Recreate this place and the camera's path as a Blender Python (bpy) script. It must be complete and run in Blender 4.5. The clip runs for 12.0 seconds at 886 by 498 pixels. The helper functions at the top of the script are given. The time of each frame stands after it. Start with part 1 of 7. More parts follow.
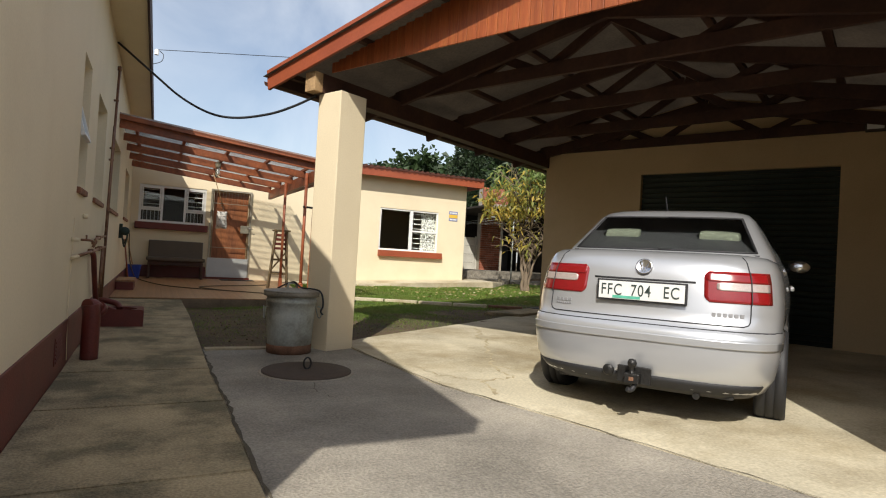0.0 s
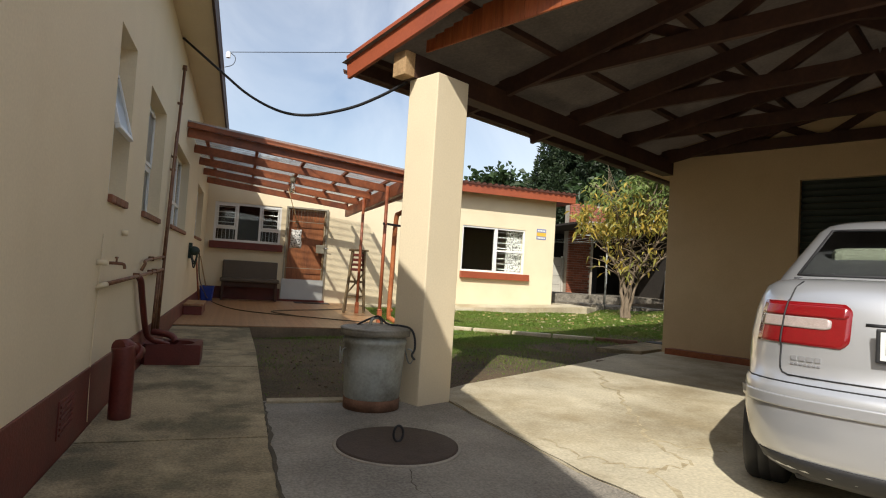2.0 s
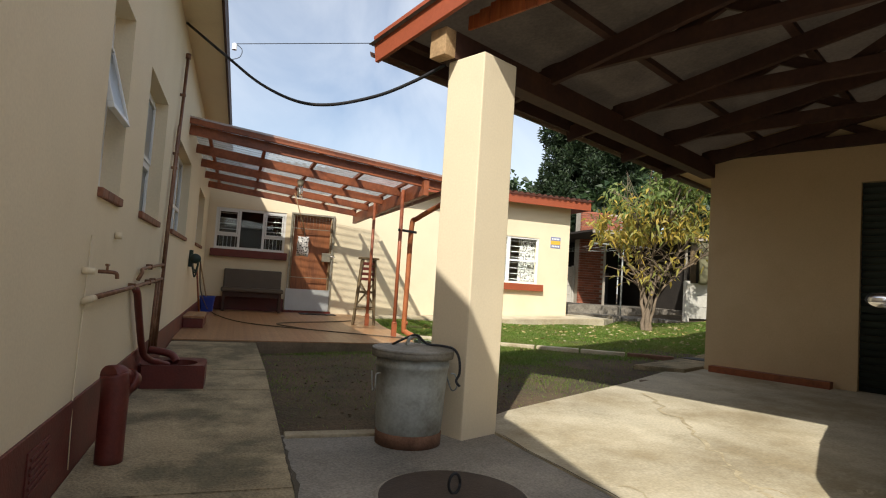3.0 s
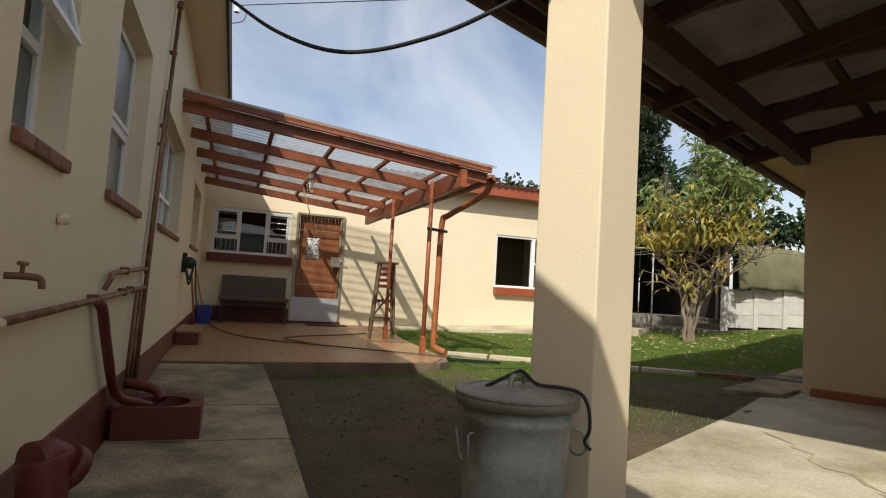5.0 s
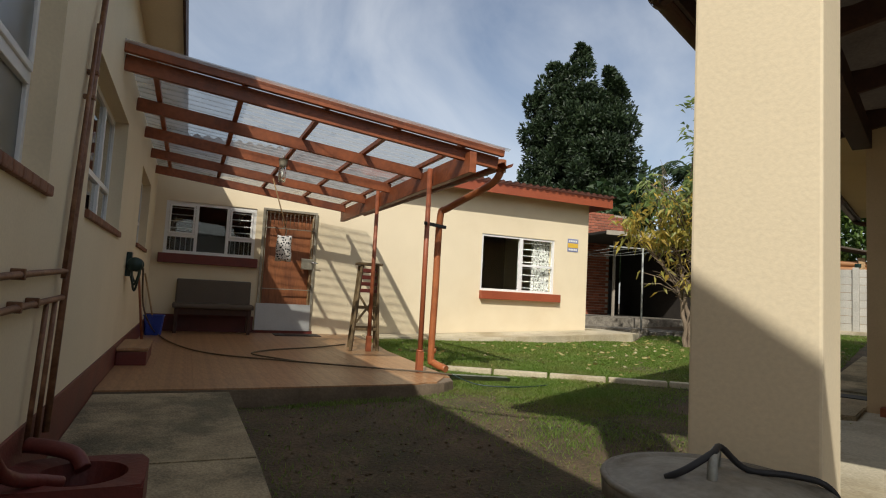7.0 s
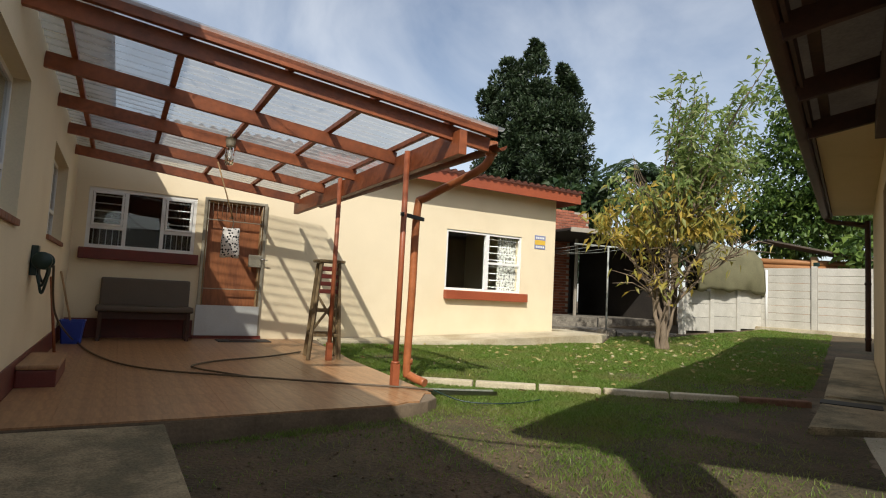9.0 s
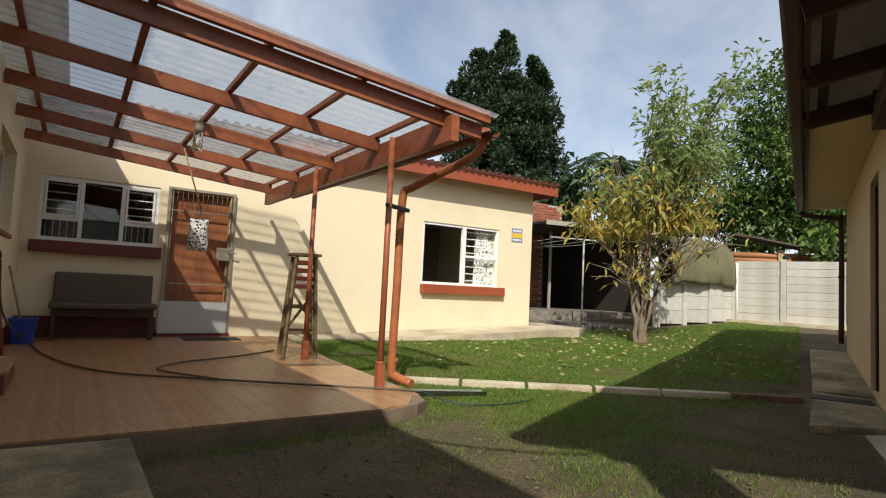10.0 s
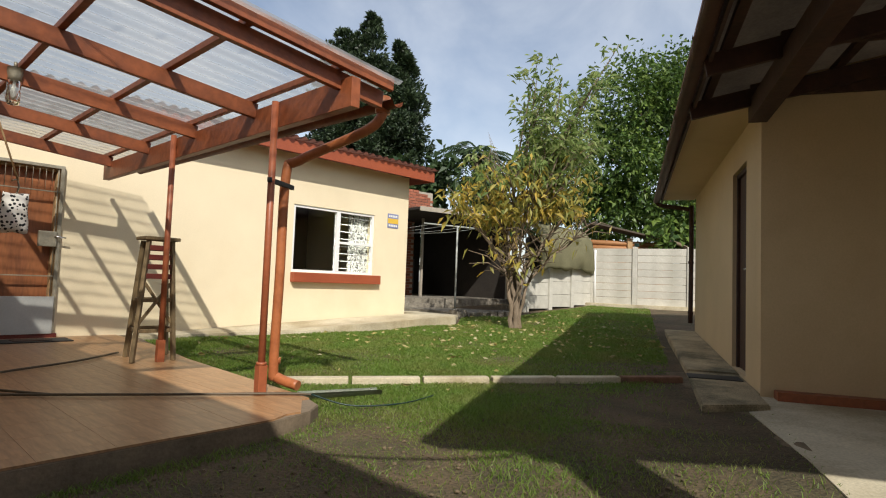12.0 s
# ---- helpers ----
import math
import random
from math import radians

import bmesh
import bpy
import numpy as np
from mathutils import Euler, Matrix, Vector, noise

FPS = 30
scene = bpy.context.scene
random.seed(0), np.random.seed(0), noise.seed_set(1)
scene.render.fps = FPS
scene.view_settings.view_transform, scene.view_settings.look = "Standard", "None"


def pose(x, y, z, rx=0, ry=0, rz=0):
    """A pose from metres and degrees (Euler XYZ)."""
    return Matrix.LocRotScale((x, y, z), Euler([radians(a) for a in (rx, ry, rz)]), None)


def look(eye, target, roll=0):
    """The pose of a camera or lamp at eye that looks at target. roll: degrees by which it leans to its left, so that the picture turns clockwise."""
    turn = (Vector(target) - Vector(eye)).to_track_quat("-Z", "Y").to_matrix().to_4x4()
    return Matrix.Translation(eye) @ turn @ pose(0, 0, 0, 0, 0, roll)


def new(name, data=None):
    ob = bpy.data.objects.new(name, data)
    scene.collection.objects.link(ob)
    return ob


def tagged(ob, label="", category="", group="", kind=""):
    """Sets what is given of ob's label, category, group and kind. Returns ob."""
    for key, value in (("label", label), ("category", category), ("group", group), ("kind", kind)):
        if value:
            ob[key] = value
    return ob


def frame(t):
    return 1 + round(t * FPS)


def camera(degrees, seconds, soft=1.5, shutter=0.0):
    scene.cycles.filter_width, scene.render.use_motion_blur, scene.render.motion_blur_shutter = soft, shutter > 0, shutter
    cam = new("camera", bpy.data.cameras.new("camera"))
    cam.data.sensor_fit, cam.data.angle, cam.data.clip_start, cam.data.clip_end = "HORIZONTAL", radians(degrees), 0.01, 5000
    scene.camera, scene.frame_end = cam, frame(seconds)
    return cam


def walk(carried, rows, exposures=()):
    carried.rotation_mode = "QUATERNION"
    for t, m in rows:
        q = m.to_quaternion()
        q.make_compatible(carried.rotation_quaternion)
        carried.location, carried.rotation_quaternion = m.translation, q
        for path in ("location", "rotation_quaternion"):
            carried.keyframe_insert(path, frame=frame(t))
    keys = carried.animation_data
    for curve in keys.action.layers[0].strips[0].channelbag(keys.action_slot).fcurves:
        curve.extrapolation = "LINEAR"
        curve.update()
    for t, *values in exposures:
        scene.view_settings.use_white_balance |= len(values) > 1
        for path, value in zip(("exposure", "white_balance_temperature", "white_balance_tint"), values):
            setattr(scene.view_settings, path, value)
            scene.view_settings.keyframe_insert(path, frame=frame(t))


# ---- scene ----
cam = camera(75.5, 12.0, soft=1.1)
PATH = [
    (0, (0.126, 0.089, 0.951), (1.022, 1.876, 0.984), 3.3),
    (0.5, (0.256, 0.355, 0.954), (1.023, 2.202, 0.991), 3.4),
    (1, (0.312, 0.679, 0.968), (1.014, 2.551, 1.015), 3.4),
    (1.5, (0.33, 1.01, 0.975), (1.005, 2.892, 1.038), 3.6),
    (2, (0.322, 1.396, 0.994), (0.986, 3.28, 1.079), 3.6),
    (2.5, (0.268, 1.754, 0.995), (0.935, 3.636, 1.102), 3.7),
    (3, (0.224, 2.076, 0.984), (0.894, 3.957, 1.102), 3.7),
    (5, (0.159, 3.365, 0.966), (0.839, 5.241, 1.107), 3.5),
    (5.5, (0.164, 3.654, 0.974), (0.845, 5.529, 1.118), 3.5),
    (6, (0.145, 3.958, 0.969), (0.852, 5.823, 1.117), 3.4),
    (6.5, (0.128, 4.213, 0.979), (0.911, 6.047, 1.132), 3.3),
    (7, (0.138, 4.503, 0.972), (0.943, 6.327, 1.129), 3.1),
    (9, (0.19, 5.382, 1.0), (1.166, 7.121, 1.158), 3.0),
    (9.5, (0.2, 5.563, 1.02), (1.206, 7.285, 1.168), 2.9),
    (10, (0.174, 5.725, 1.015), (1.252, 7.404, 1.154), 2.8),
    (10.5, (0.186, 5.836, 1.019), (1.422, 7.401, 1.156), 2.5),
    (11, (0.204, 6.007, 0.992), (1.515, 7.512, 1.128), 2.4),
    (11.5, (0.234, 6.157, 1.0), (1.604, 7.608, 1.125), 2.2),
    (12, (0.236, 6.292, 1.001), (1.691, 7.66, 1.119), 2.1),
]
walk(cam, [(t, look(eye, target, roll)) for t, eye, target, roll in PATH],
     exposures=((0, 0.05), (1.0, 0.05), (2.5, 0.2), (3.2, 0.22), (5.5, -0.12), (6.5, -0.24), (7.2, -0.28), (9.0, -0.05), (12, 0.0)))

# ---- light ----
SUN_WAY = Vector((0.635, 0.945, -1.0))
sun_data = bpy.data.lights.new("sun", "SUN")
sun_data.energy, sun_data.angle, sun_data.color = 4.7, radians(0.6), (1.0, 0.95, 0.86)
sun = new("sun", sun_data)
sun.matrix_world = Matrix.Translation((-8, -10, 14)) @ SUN_WAY.to_track_quat("-Z", "Y").to_matrix().to_4x4()
world = bpy.data.worlds.new("sky")
scene.world = world
world.use_nodes = True
wn = world.node_tree.nodes
wl = world.node_tree.links
sky = wn.new("ShaderNodeTexSky")
sky.sky_type, sky.sun_disc = "NISHITA", False
sky.sun_elevation = math.atan2(1.0, math.hypot(0.635, 0.945))
sky.sun_rotation = math.atan2(-0.635, -0.945)
sky.air_density, sky.dust_density, sky.ozone_density = 1.0, 1.6, 1.2
cloud = wn.new("ShaderNodeTexNoise")
cloud.inputs["Scale"].default_value, cloud.inputs["Detail"].default_value, cloud.inputs["Roughness"].default_value = 2.6, 7, 0.55
cloud.inputs["Distortion"].default_value = 0.6
ramp = wn.new("ShaderNodeMapRange")
ramp.inputs["From Min"].default_value, ramp.inputs["From Max"].default_value, ramp.inputs["To Max"].default_value = 0.22, 0.9, 0.66
wl.new(cloud.outputs[0], ramp.inputs["Value"])
veil = wn.new("ShaderNodeMix")
veil.data_type = "RGBA"
veil.inputs["B"].default_value = (9.9, 10.0, 10.0, 1)
wl.new(ramp.outputs[0], veil.inputs["Factor"])
wl.new(sky.outputs[0], veil.inputs["A"])
wl.new(veil.outputs["Result"], wn["Background"].inputs["Color"])
wn["Background"].inputs["Strength"].default_value = 0.13

# ---- materials ----
def principled(name):
    m = bpy.data.materials.new(name)
    m.use_nodes = True
    return m, m.node_tree.nodes, m.node_tree.links, m.node_tree.nodes["Principled BSDF"]


def surface(name, col, rough=0.7, metal=0.0, var=0.18, scale=3.0, fine=40.0, bump=0.25, other=None, mix=(0.45, 0.7), piece=0.0, stretch=(1, 1, 1), coat=0.0, island=0.0, depth=0.01):
    """Two scales of colour change, a second colour in patches, and fine relief."""
    m, n, l, b = principled(name)
    tc, mp = n.new("ShaderNodeTexCoord"), n.new("ShaderNodeMapping")
    mp.inputs["Scale"].default_value = stretch
    l.new(tc.outputs["Object"], mp.inputs["Vector"])
    big, small = n.new("ShaderNodeTexNoise"), n.new("ShaderNodeTexNoise")
    for t, s, d in ((big, scale, 5), (small, fine, 4)):
        t.inputs["Scale"].default_value, t.inputs["Detail"].default_value = s, d
        l.new(mp.outputs[0], t.inputs["Vector"])
    add = n.new("ShaderNodeMath")
    add.operation = "ADD"
    l.new(big.outputs[0], add.inputs[0]), l.new(small.outputs[0], add.inputs[1])
    lum = n.new("ShaderNodeMapRange")
    lum.inputs["From Min"].default_value, lum.inputs["From Max"].default_value = 0.6, 1.4
    lum.inputs["To Min"].default_value, lum.inputs["To Max"].default_value = 1 - var, 1 + var
    l.new(add.outputs[0], lum.inputs["Value"])
    last = lum.outputs[0]
    if piece or island:
        src = n.new("ShaderNodeObjectInfo").outputs["Random"] if piece else n.new("ShaderNodeNewGeometry").outputs["Random Per Island"]
        pr, mul = n.new("ShaderNodeMapRange"), n.new("ShaderNodeMath")
        a = piece or island
        pr.inputs["To Min"].default_value, pr.inputs["To Max"].default_value = 1 - a, 1 + a
        l.new(src, pr.inputs["Value"])
        mul.operation = "MULTIPLY"
        l.new(last, mul.inputs[0]), l.new(pr.outputs[0], mul.inputs[1])
        last = mul.outputs[0]
    base = n.new("ShaderNodeMix")
    base.data_type = "RGBA"
    base.inputs["A"].default_value, base.inputs["B"].default_value = (*col, 1), (*(other or col), 1)
    pat, rng = n.new("ShaderNodeTexNoise"), n.new("ShaderNodeMapRange")
    pat.inputs["Scale"].default_value, pat.inputs["Detail"].default_value, pat.inputs["Roughness"].default_value = scale * 0.7, 8, 0.65
    l.new(mp.outputs[0], pat.inputs["Vector"])
    rng.inputs["From Min"].default_value, rng.inputs["From Max"].default_value = mix
    l.new(pat.outputs[0], rng.inputs["Value"]), l.new(rng.outputs[0], base.inputs["Factor"])
    sc = n.new("ShaderNodeVectorMath")
    sc.operation = "SCALE"
    l.new(base.outputs["Result"], sc.inputs[0]), l.new(last, sc.inputs["Scale"])
    l.new(sc.outputs[0], b.inputs["Base Color"])
    b.inputs["Roughness"].default_value, b.inputs["Metallic"].default_value, b.inputs["Coat Weight"].default_value = rough, metal, coat
    if bump:
        bp = n.new("ShaderNodeBump")
        bp.inputs["Strength"].default_value, bp.inputs["Distance"].default_value = bump, depth
        l.new(small.outputs[0], bp.inputs["Height"]), l.new(bp.outputs[0], b.inputs["Normal"])
    return m


def glass(name, tint=(1, 1, 1), rough=0.0, ior=1.45, alpha=1.0):
    m, n, l, b = principled(name)
    b.inputs["Base Color"].default_value, b.inputs["Roughness"].default_value = (*tint, 1), rough
    b.inputs["Transmission Weight"].default_value, b.inputs["IOR"].default_value = 1.0, ior
    return m


def leafy(name, a, b2, c, light=0.35):
    """Leaf cards: three colours by island, some light through them."""
    m, n, l, b = principled(name)
    geo, rp = n.new("ShaderNodeNewGeometry"), n.new("ShaderNodeValToRGB")
    rp.color_ramp.elements[0].color, rp.color_ramp.elements[1].color = (*a, 1), (*c, 1)
    e = rp.color_ramp.elements.new(0.5)
    e.color = (*b2, 1)
    l.new(geo.outputs["Random Per Island"], rp.inputs[0])
    l.new(rp.outputs[0], b.inputs["Base Color"])
    b.inputs["Roughness"].default_value = 0.5
    tr, mx = n.new("ShaderNodeBsdfTranslucent"), n.new("ShaderNodeMixShader")
    l.new(rp.outputs[0], tr.inputs["Color"])
    mx.inputs[0].default_value = light
    l.new(b.outputs[0], mx.inputs[1]), l.new(tr.outputs[0], mx.inputs[2])
    l.new(mx.outputs[0], n["Material Output"].inputs["Surface"])
    return m


PLASTER = surface("cream_plaster", (0.76, 0.65, 0.455), 0.85, var=0.07, scale=1.3, fine=70, bump=0.18, other=(0.71, 0.59, 0.395), mix=(0.5, 0.8), depth=0.004)
GARAGEPAINT = surface("tan_garage_plaster", (0.60, 0.45, 0.26), 0.85, var=0.08, scale=1.3, fine=70, bump=0.18, other=(0.53, 0.385, 0.215), mix=(0.5, 0.8), depth=0.004)
REDPAINT = surface("red_oxide_paint", (0.145, 0.026, 0.018), 0.5, var=0.25, scale=4, fine=60, bump=0.2, other=(0.10, 0.025, 0.02))
CONCRETE = surface("path_concrete", (0.375, 0.30, 0.18), 0.9, var=0.55, scale=2.2, fine=75, bump=1.0, other=(0.165, 0.14, 0.082), mix=(0.46, 0.6), piece=0.08)
DRIVE = surface("driveway_concrete", (0.34, 0.305, 0.25), 0.92, var=0.5, scale=1.5, fine=75, bump=1.0, other=(0.225, 0.205, 0.172), mix=(0.4, 0.7))
SLAB = surface("carport_concrete", (0.545, 0.485, 0.35), 0.85, var=0.3, scale=1.4, fine=55, bump=0.4, other=(0.33, 0.27, 0.165), mix=(0.42, 0.64))
GUTTERM = surface("brown_gutter_paint", (0.16, 0.075, 0.045), 0.5, var=0.2, scale=5, fine=40, bump=0.1)
# near-black colour stands in for the deep shade inside the shed
SHEDIN = surface("shade_dark_shed_wall", (0.03, 0.024, 0.019), 0.95, var=0.3, scale=3, fine=20, bump=0.0)
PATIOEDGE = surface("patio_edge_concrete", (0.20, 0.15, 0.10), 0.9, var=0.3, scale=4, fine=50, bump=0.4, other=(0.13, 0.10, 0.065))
DRYSOIL = surface("dry_soil", (0.19, 0.14, 0.085), 0.95, var=0.35, scale=4, fine=60, bump=0.8, other=(0.10, 0.073, 0.042), mix=(0.40, 0.62), depth=0.02)
SILLM = surface("brown_sill_brick", (0.21, 0.085, 0.045), 0.7, var=0.25, scale=9, fine=50, bump=0.3, piece=0.15)
TILE = surface("patio_tile", (0.40, 0.225, 0.108), 0.38, var=0.3, scale=7, fine=34, bump=0.1, other=(0.27, 0.14, 0.065), mix=(0.35, 0.7), piece=0.05, stretch=(2.2, 0.25, 1))
SOIL = surface("lawn_soil", (0.125, 0.084, 0.046), 0.95, var=0.5, scale=2.6, fine=45, bump=0.9, other=(0.075, 0.062, 0.031), mix=(0.38, 0.65), depth=0.03)
TIMBER = surface("stained_timber", (0.275, 0.078, 0.026), 0.5, var=0.35, scale=3, fine=22, bump=0.2, other=(0.165, 0.048, 0.022), stretch=(1, 1, 1))
BARGE = surface("varnished_board", (0.30, 0.075, 0.022), 0.42, var=0.28, scale=5, fine=30, bump=0.2, other=(0.36, 0.11, 0.03), piece=0.14, stretch=(6, 6, 0.5))
FASCIA = surface("brown_red_fascia_paint", (0.32, 0.075, 0.03), 0.5, var=0.15, scale=2, fine=40, bump=0.1, other=(0.27, 0.06, 0.025))
ROOFSHEET = surface("grey_roof_sheet", (0.15, 0.125, 0.098), 0.85, var=0.3, scale=2, fine=40, bump=0.15, other=(0.095, 0.078, 0.06))
DARKWOOD = surface("dark_truss_timber", (0.05, 0.02, 0.012), 0.7, var=0.3, scale=4, fine=25, bump=0.25, other=(0.07, 0.03, 0.015))
RAWWOOD = surface("raw_timber_end", (0.40, 0.26, 0.13), 0.8, var=0.3, scale=12, fine=50, bump=0.3, other=(0.28, 0.17, 0.08))
SHEETUNDER = surface("dark_sheet_and_dim_room", (0.075, 0.058, 0.042), 0.85, var=0.3, scale=2, fine=40, bump=0.15, other=(0.045, 0.034, 0.024))
ROOFING = surface("weathered_roof_sheet", (0.17, 0.07, 0.05), 0.7, var=0.25, scale=2, fine=30, bump=0.15, other=(0.12, 0.06, 0.05))
WHITE = surface("white_frame_paint", (0.78, 0.78, 0.76), 0.35, var=0.04, scale=5, fine=40, bump=0.03)
PIPE = surface("brown_painted_pipe", (0.40, 0.135, 0.05), 0.4, var=0.2, scale=6, fine=40, bump=0.1, other=(0.31, 0.095, 0.035))
STEELPOST = surface("red_brown_steel_post", (0.33, 0.095, 0.04), 0.45, var=0.2, scale=6, fine=40, bump=0.1)
RUSTPIPE = surface("brown_copper_pipe", (0.16, 0.07, 0.035), 0.5, 0.3, var=0.3, scale=14, fine=60, bump=0.15, other=(0.28, 0.15, 0.08))
BLACK = surface("black_rubber", (0.018, 0.018, 0.02), 0.6, var=0.2, scale=8, fine=60, bump=0.1)
DARKIN = surface("dark_interior", (0.03, 0.028, 0.025), 0.9, var=0.3, scale=3, fine=20, bump=0.0)
GREENDOOR = surface("dark_green_roller_paint", (0.045, 0.058, 0.05), 0.5, var=0.15, scale=4, fine=50, bump=0.05)
VIBRA = surface("precast_concrete", (0.52, 0.50, 0.44), 0.9, var=0.16, scale=2.5, fine=40, bump=0.4, other=(0.42, 0.40, 0.34), mix=(0.45, 0.7), piece=0.07)
BRICK = surface("face_brick", (0.30, 0.10, 0.055), 0.88, var=0.25, scale=6, fine=60, bump=0.4, other=(0.22, 0.075, 0.05), piece=0.3, island=0.0)
MORTAR = surface("mortar", (0.36, 0.32, 0.26), 0.95, var=0.2, scale=8, fine=70, bump=0.4)
TARP = surface("olive_canvas", (0.31, 0.29, 0.165), 0.85, var=0.18, scale=2.5, fine=60, bump=0.3, other=(0.25, 0.235, 0.13))
LOG = surface("orange_log", (0.34, 0.155, 0.055), 0.6, var=0.25, scale=5, fine=30, bump=0.2, other=(0.33, 0.14, 0.05), stretch=(0.4, 0.4, 3))
BARK = surface("pale_bark", (0.21, 0.16, 0.11), 0.9, var=0.35, scale=9, fine=45, bump=0.6, other=(0.17, 0.125, 0.08), stretch=(1, 1, 0.35))
GALV = surface("galvanised_bin", (0.43, 0.46, 0.43), 0.6, 0.2, var=0.2, scale=5, fine=50, bump=0.15, other=(0.21, 0.20, 0.165), mix=(0.42, 0.65))
RUST = surface("rust", (0.17, 0.085, 0.05), 0.9, var=0.3, scale=12, fine=60, bump=0.4, other=(0.24, 0.13, 0.08))
IRON = surface("cast_iron_cover", (0.085, 0.06, 0.045), 0.75, 0.2, var=0.25, scale=5, fine=80, bump=0.4, other=(0.06, 0.045, 0.035))
SILVER = surface("silver_car_paint", (0.50, 0.51, 0.53), 0.30, 0.55, var=0.02, scale=2, fine=300, bump=0.0, coat=1.0)
CARTRIM = surface("grey_car_plastic", (0.06, 0.06, 0.065), 0.6, var=0.1, scale=9, fine=90, bump=0.1)
CHROME = surface("chrome", (0.75, 0.75, 0.76), 0.18, 1.0, var=0.05, scale=9, fine=60, bump=0.0)
REDLENS = surface("red_lamp_lens", (0.22, 0.006, 0.008), 0.12, var=0.1, scale=30, fine=150, bump=0.1, coat=0.8)
CLEARLENS = surface("clear_lamp_lens", (0.52, 0.43, 0.40), 0.15, 0.3, var=0.15, scale=40, fine=150, bump=0.15, coat=0.8)
PLATEW = surface("white_plate", (0.74, 0.74, 0.72), 0.4, var=0.04, scale=10, fine=60, bump=0.0)
CARGLASS = glass("car_glass", (0.55, 0.62, 0.58))
PANE = glass("window_glass", (0.9, 0.94, 0.93))
JARGLASS = glass("jar_glass", (0.95, 0.95, 0.92), 0.05)
FROST = glass("frosted_glass", (0.75, 0.8, 0.8), 0.35)
UPHOL = surface("seat_fabric", (0.20, 0.215, 0.165), 0.9, var=0.1, scale=9, fine=80, bump=0.2)

# ---- shapes ----
def quad(bm, pts):
    return bm.faces.new([bm.verts.new(p) for p in pts])


def box(bm, x0, x1, y0, y1, z0, z1, bevel=0.0, m=None):
    t = bmesh.new()
    bmesh.ops.create_cube(t, size=1)
    for v in t.verts:
        v.co = Vector((x0 + (v.co.x + 0.5) * (x1 - x0), y0 + (v.co.y + 0.5) * (y1 - y0), z0 + (v.co.z + 0.5) * (z1 - z0)))
    if bevel:
        bmesh.ops.bevel(t, geom=t.edges[:], offset=bevel, segments=2, affect="EDGES", profile=0.6)
    if m:
        t.transform(m)
    join(bm, t)
    return bm


def join(bm, t):
    me = bpy.data.meshes.new("tmp")
    t.to_mesh(me)
    t.free()
    bm.from_mesh(me)
    bpy.data.meshes.remove(me)


def beam(bm, p0, p1, w, h, bevel=0.004, up=(0, 0, 1)):
    """A squared timber from p0 to p1, w wide and h deep, its top along up."""
    p0, p1 = Vector(p0), Vector(p1)
    d = (p1 - p0)
    x = d.normalized()
    y = Vector(up).cross(x).normalized()
    z = x.cross(y)
    m = Matrix((x, y, z)).transposed().to_4x4()
    m.translation = p0
    return box(bm, 0, d.length, -w / 2, w / 2, -h / 2, h / 2, bevel, m)


def tube(bm, pts, r, seg=8, caps=True, radii=None):
    """A round tube along pts."""
    pts = [Vector(p) for p in pts]
    rings = []
    side = None
    for i, p in enumerate(pts):
        d = (pts[min(i + 1, len(pts) - 1)] - pts[max(i - 1, 0)]).normalized()
        if side is None:
            side = d.orthogonal().normalized()
        side = (side - d * side.dot(d)).normalized()
        other = d.cross(side)
        rr = radii[i] if radii else r
        rings.append([bm.verts.new(p + (side * math.cos(a) + other * math.sin(a)) * rr) for a in [2 * math.pi * k / seg for k in range(seg)]])
    for a, b in zip(rings, rings[1:]):
        for k in range(seg):
            f = bm.faces.new((a[k], a[(k + 1) % seg], b[(k + 1) % seg], b[k]))
            f.smooth = True
    if caps:
        bm.faces.new(rings[0][::-1])
        bm.faces.new(rings[-1])
    return bm


def bend(pts, n=6):
    """A smooth line through pts."""
    pts = [Vector(p) for p in pts]
    out = []
    for i in range(len(pts) - 1):
        a, b, c, d = pts[max(i - 1, 0)], pts[i], pts[i + 1], pts[min(i + 2, len(pts) - 1)]
        for k in range(n):
            t = k / n
            out.append(0.5 * ((2 * b) + (c - a) * t + (2 * a - 5 * b + 4 * c - d) * t * t + (3 * b - a - 3 * c + d) * t ** 3))
    return out + [pts[-1]]


def lathe(bm, prof, seg=32, at=(0, 0, 0), m=None):
    """A turned shape from (radius, height) pairs."""
    t = bmesh.new()
    rings = []
    for r, z in prof:
        if r < 1e-5:
            rings.append([t.verts.new((0, 0, z))])
        else:
            rings.append([t.verts.new((r * math.cos(2 * math.pi * k / seg), r * math.sin(2 * math.pi * k / seg), z)) for k in range(seg)])
    for a, b in zip(rings, rings[1:]):
        for k in range(seg):
            q = (k + 1) % seg
            if len(a) == 1 and len(b) == 1:
                continue
            f = t.faces.new((a[0], b[q], b[k])[::-1] if len(a) == 1 else (a[k], a[q], b[0]) if len(b) == 1 else (a[k], a[q], b[q], b[k]))
            f.smooth = True
    t.transform((m or Matrix()) if m else Matrix.Translation(at))
    join(bm, t)
    return bm


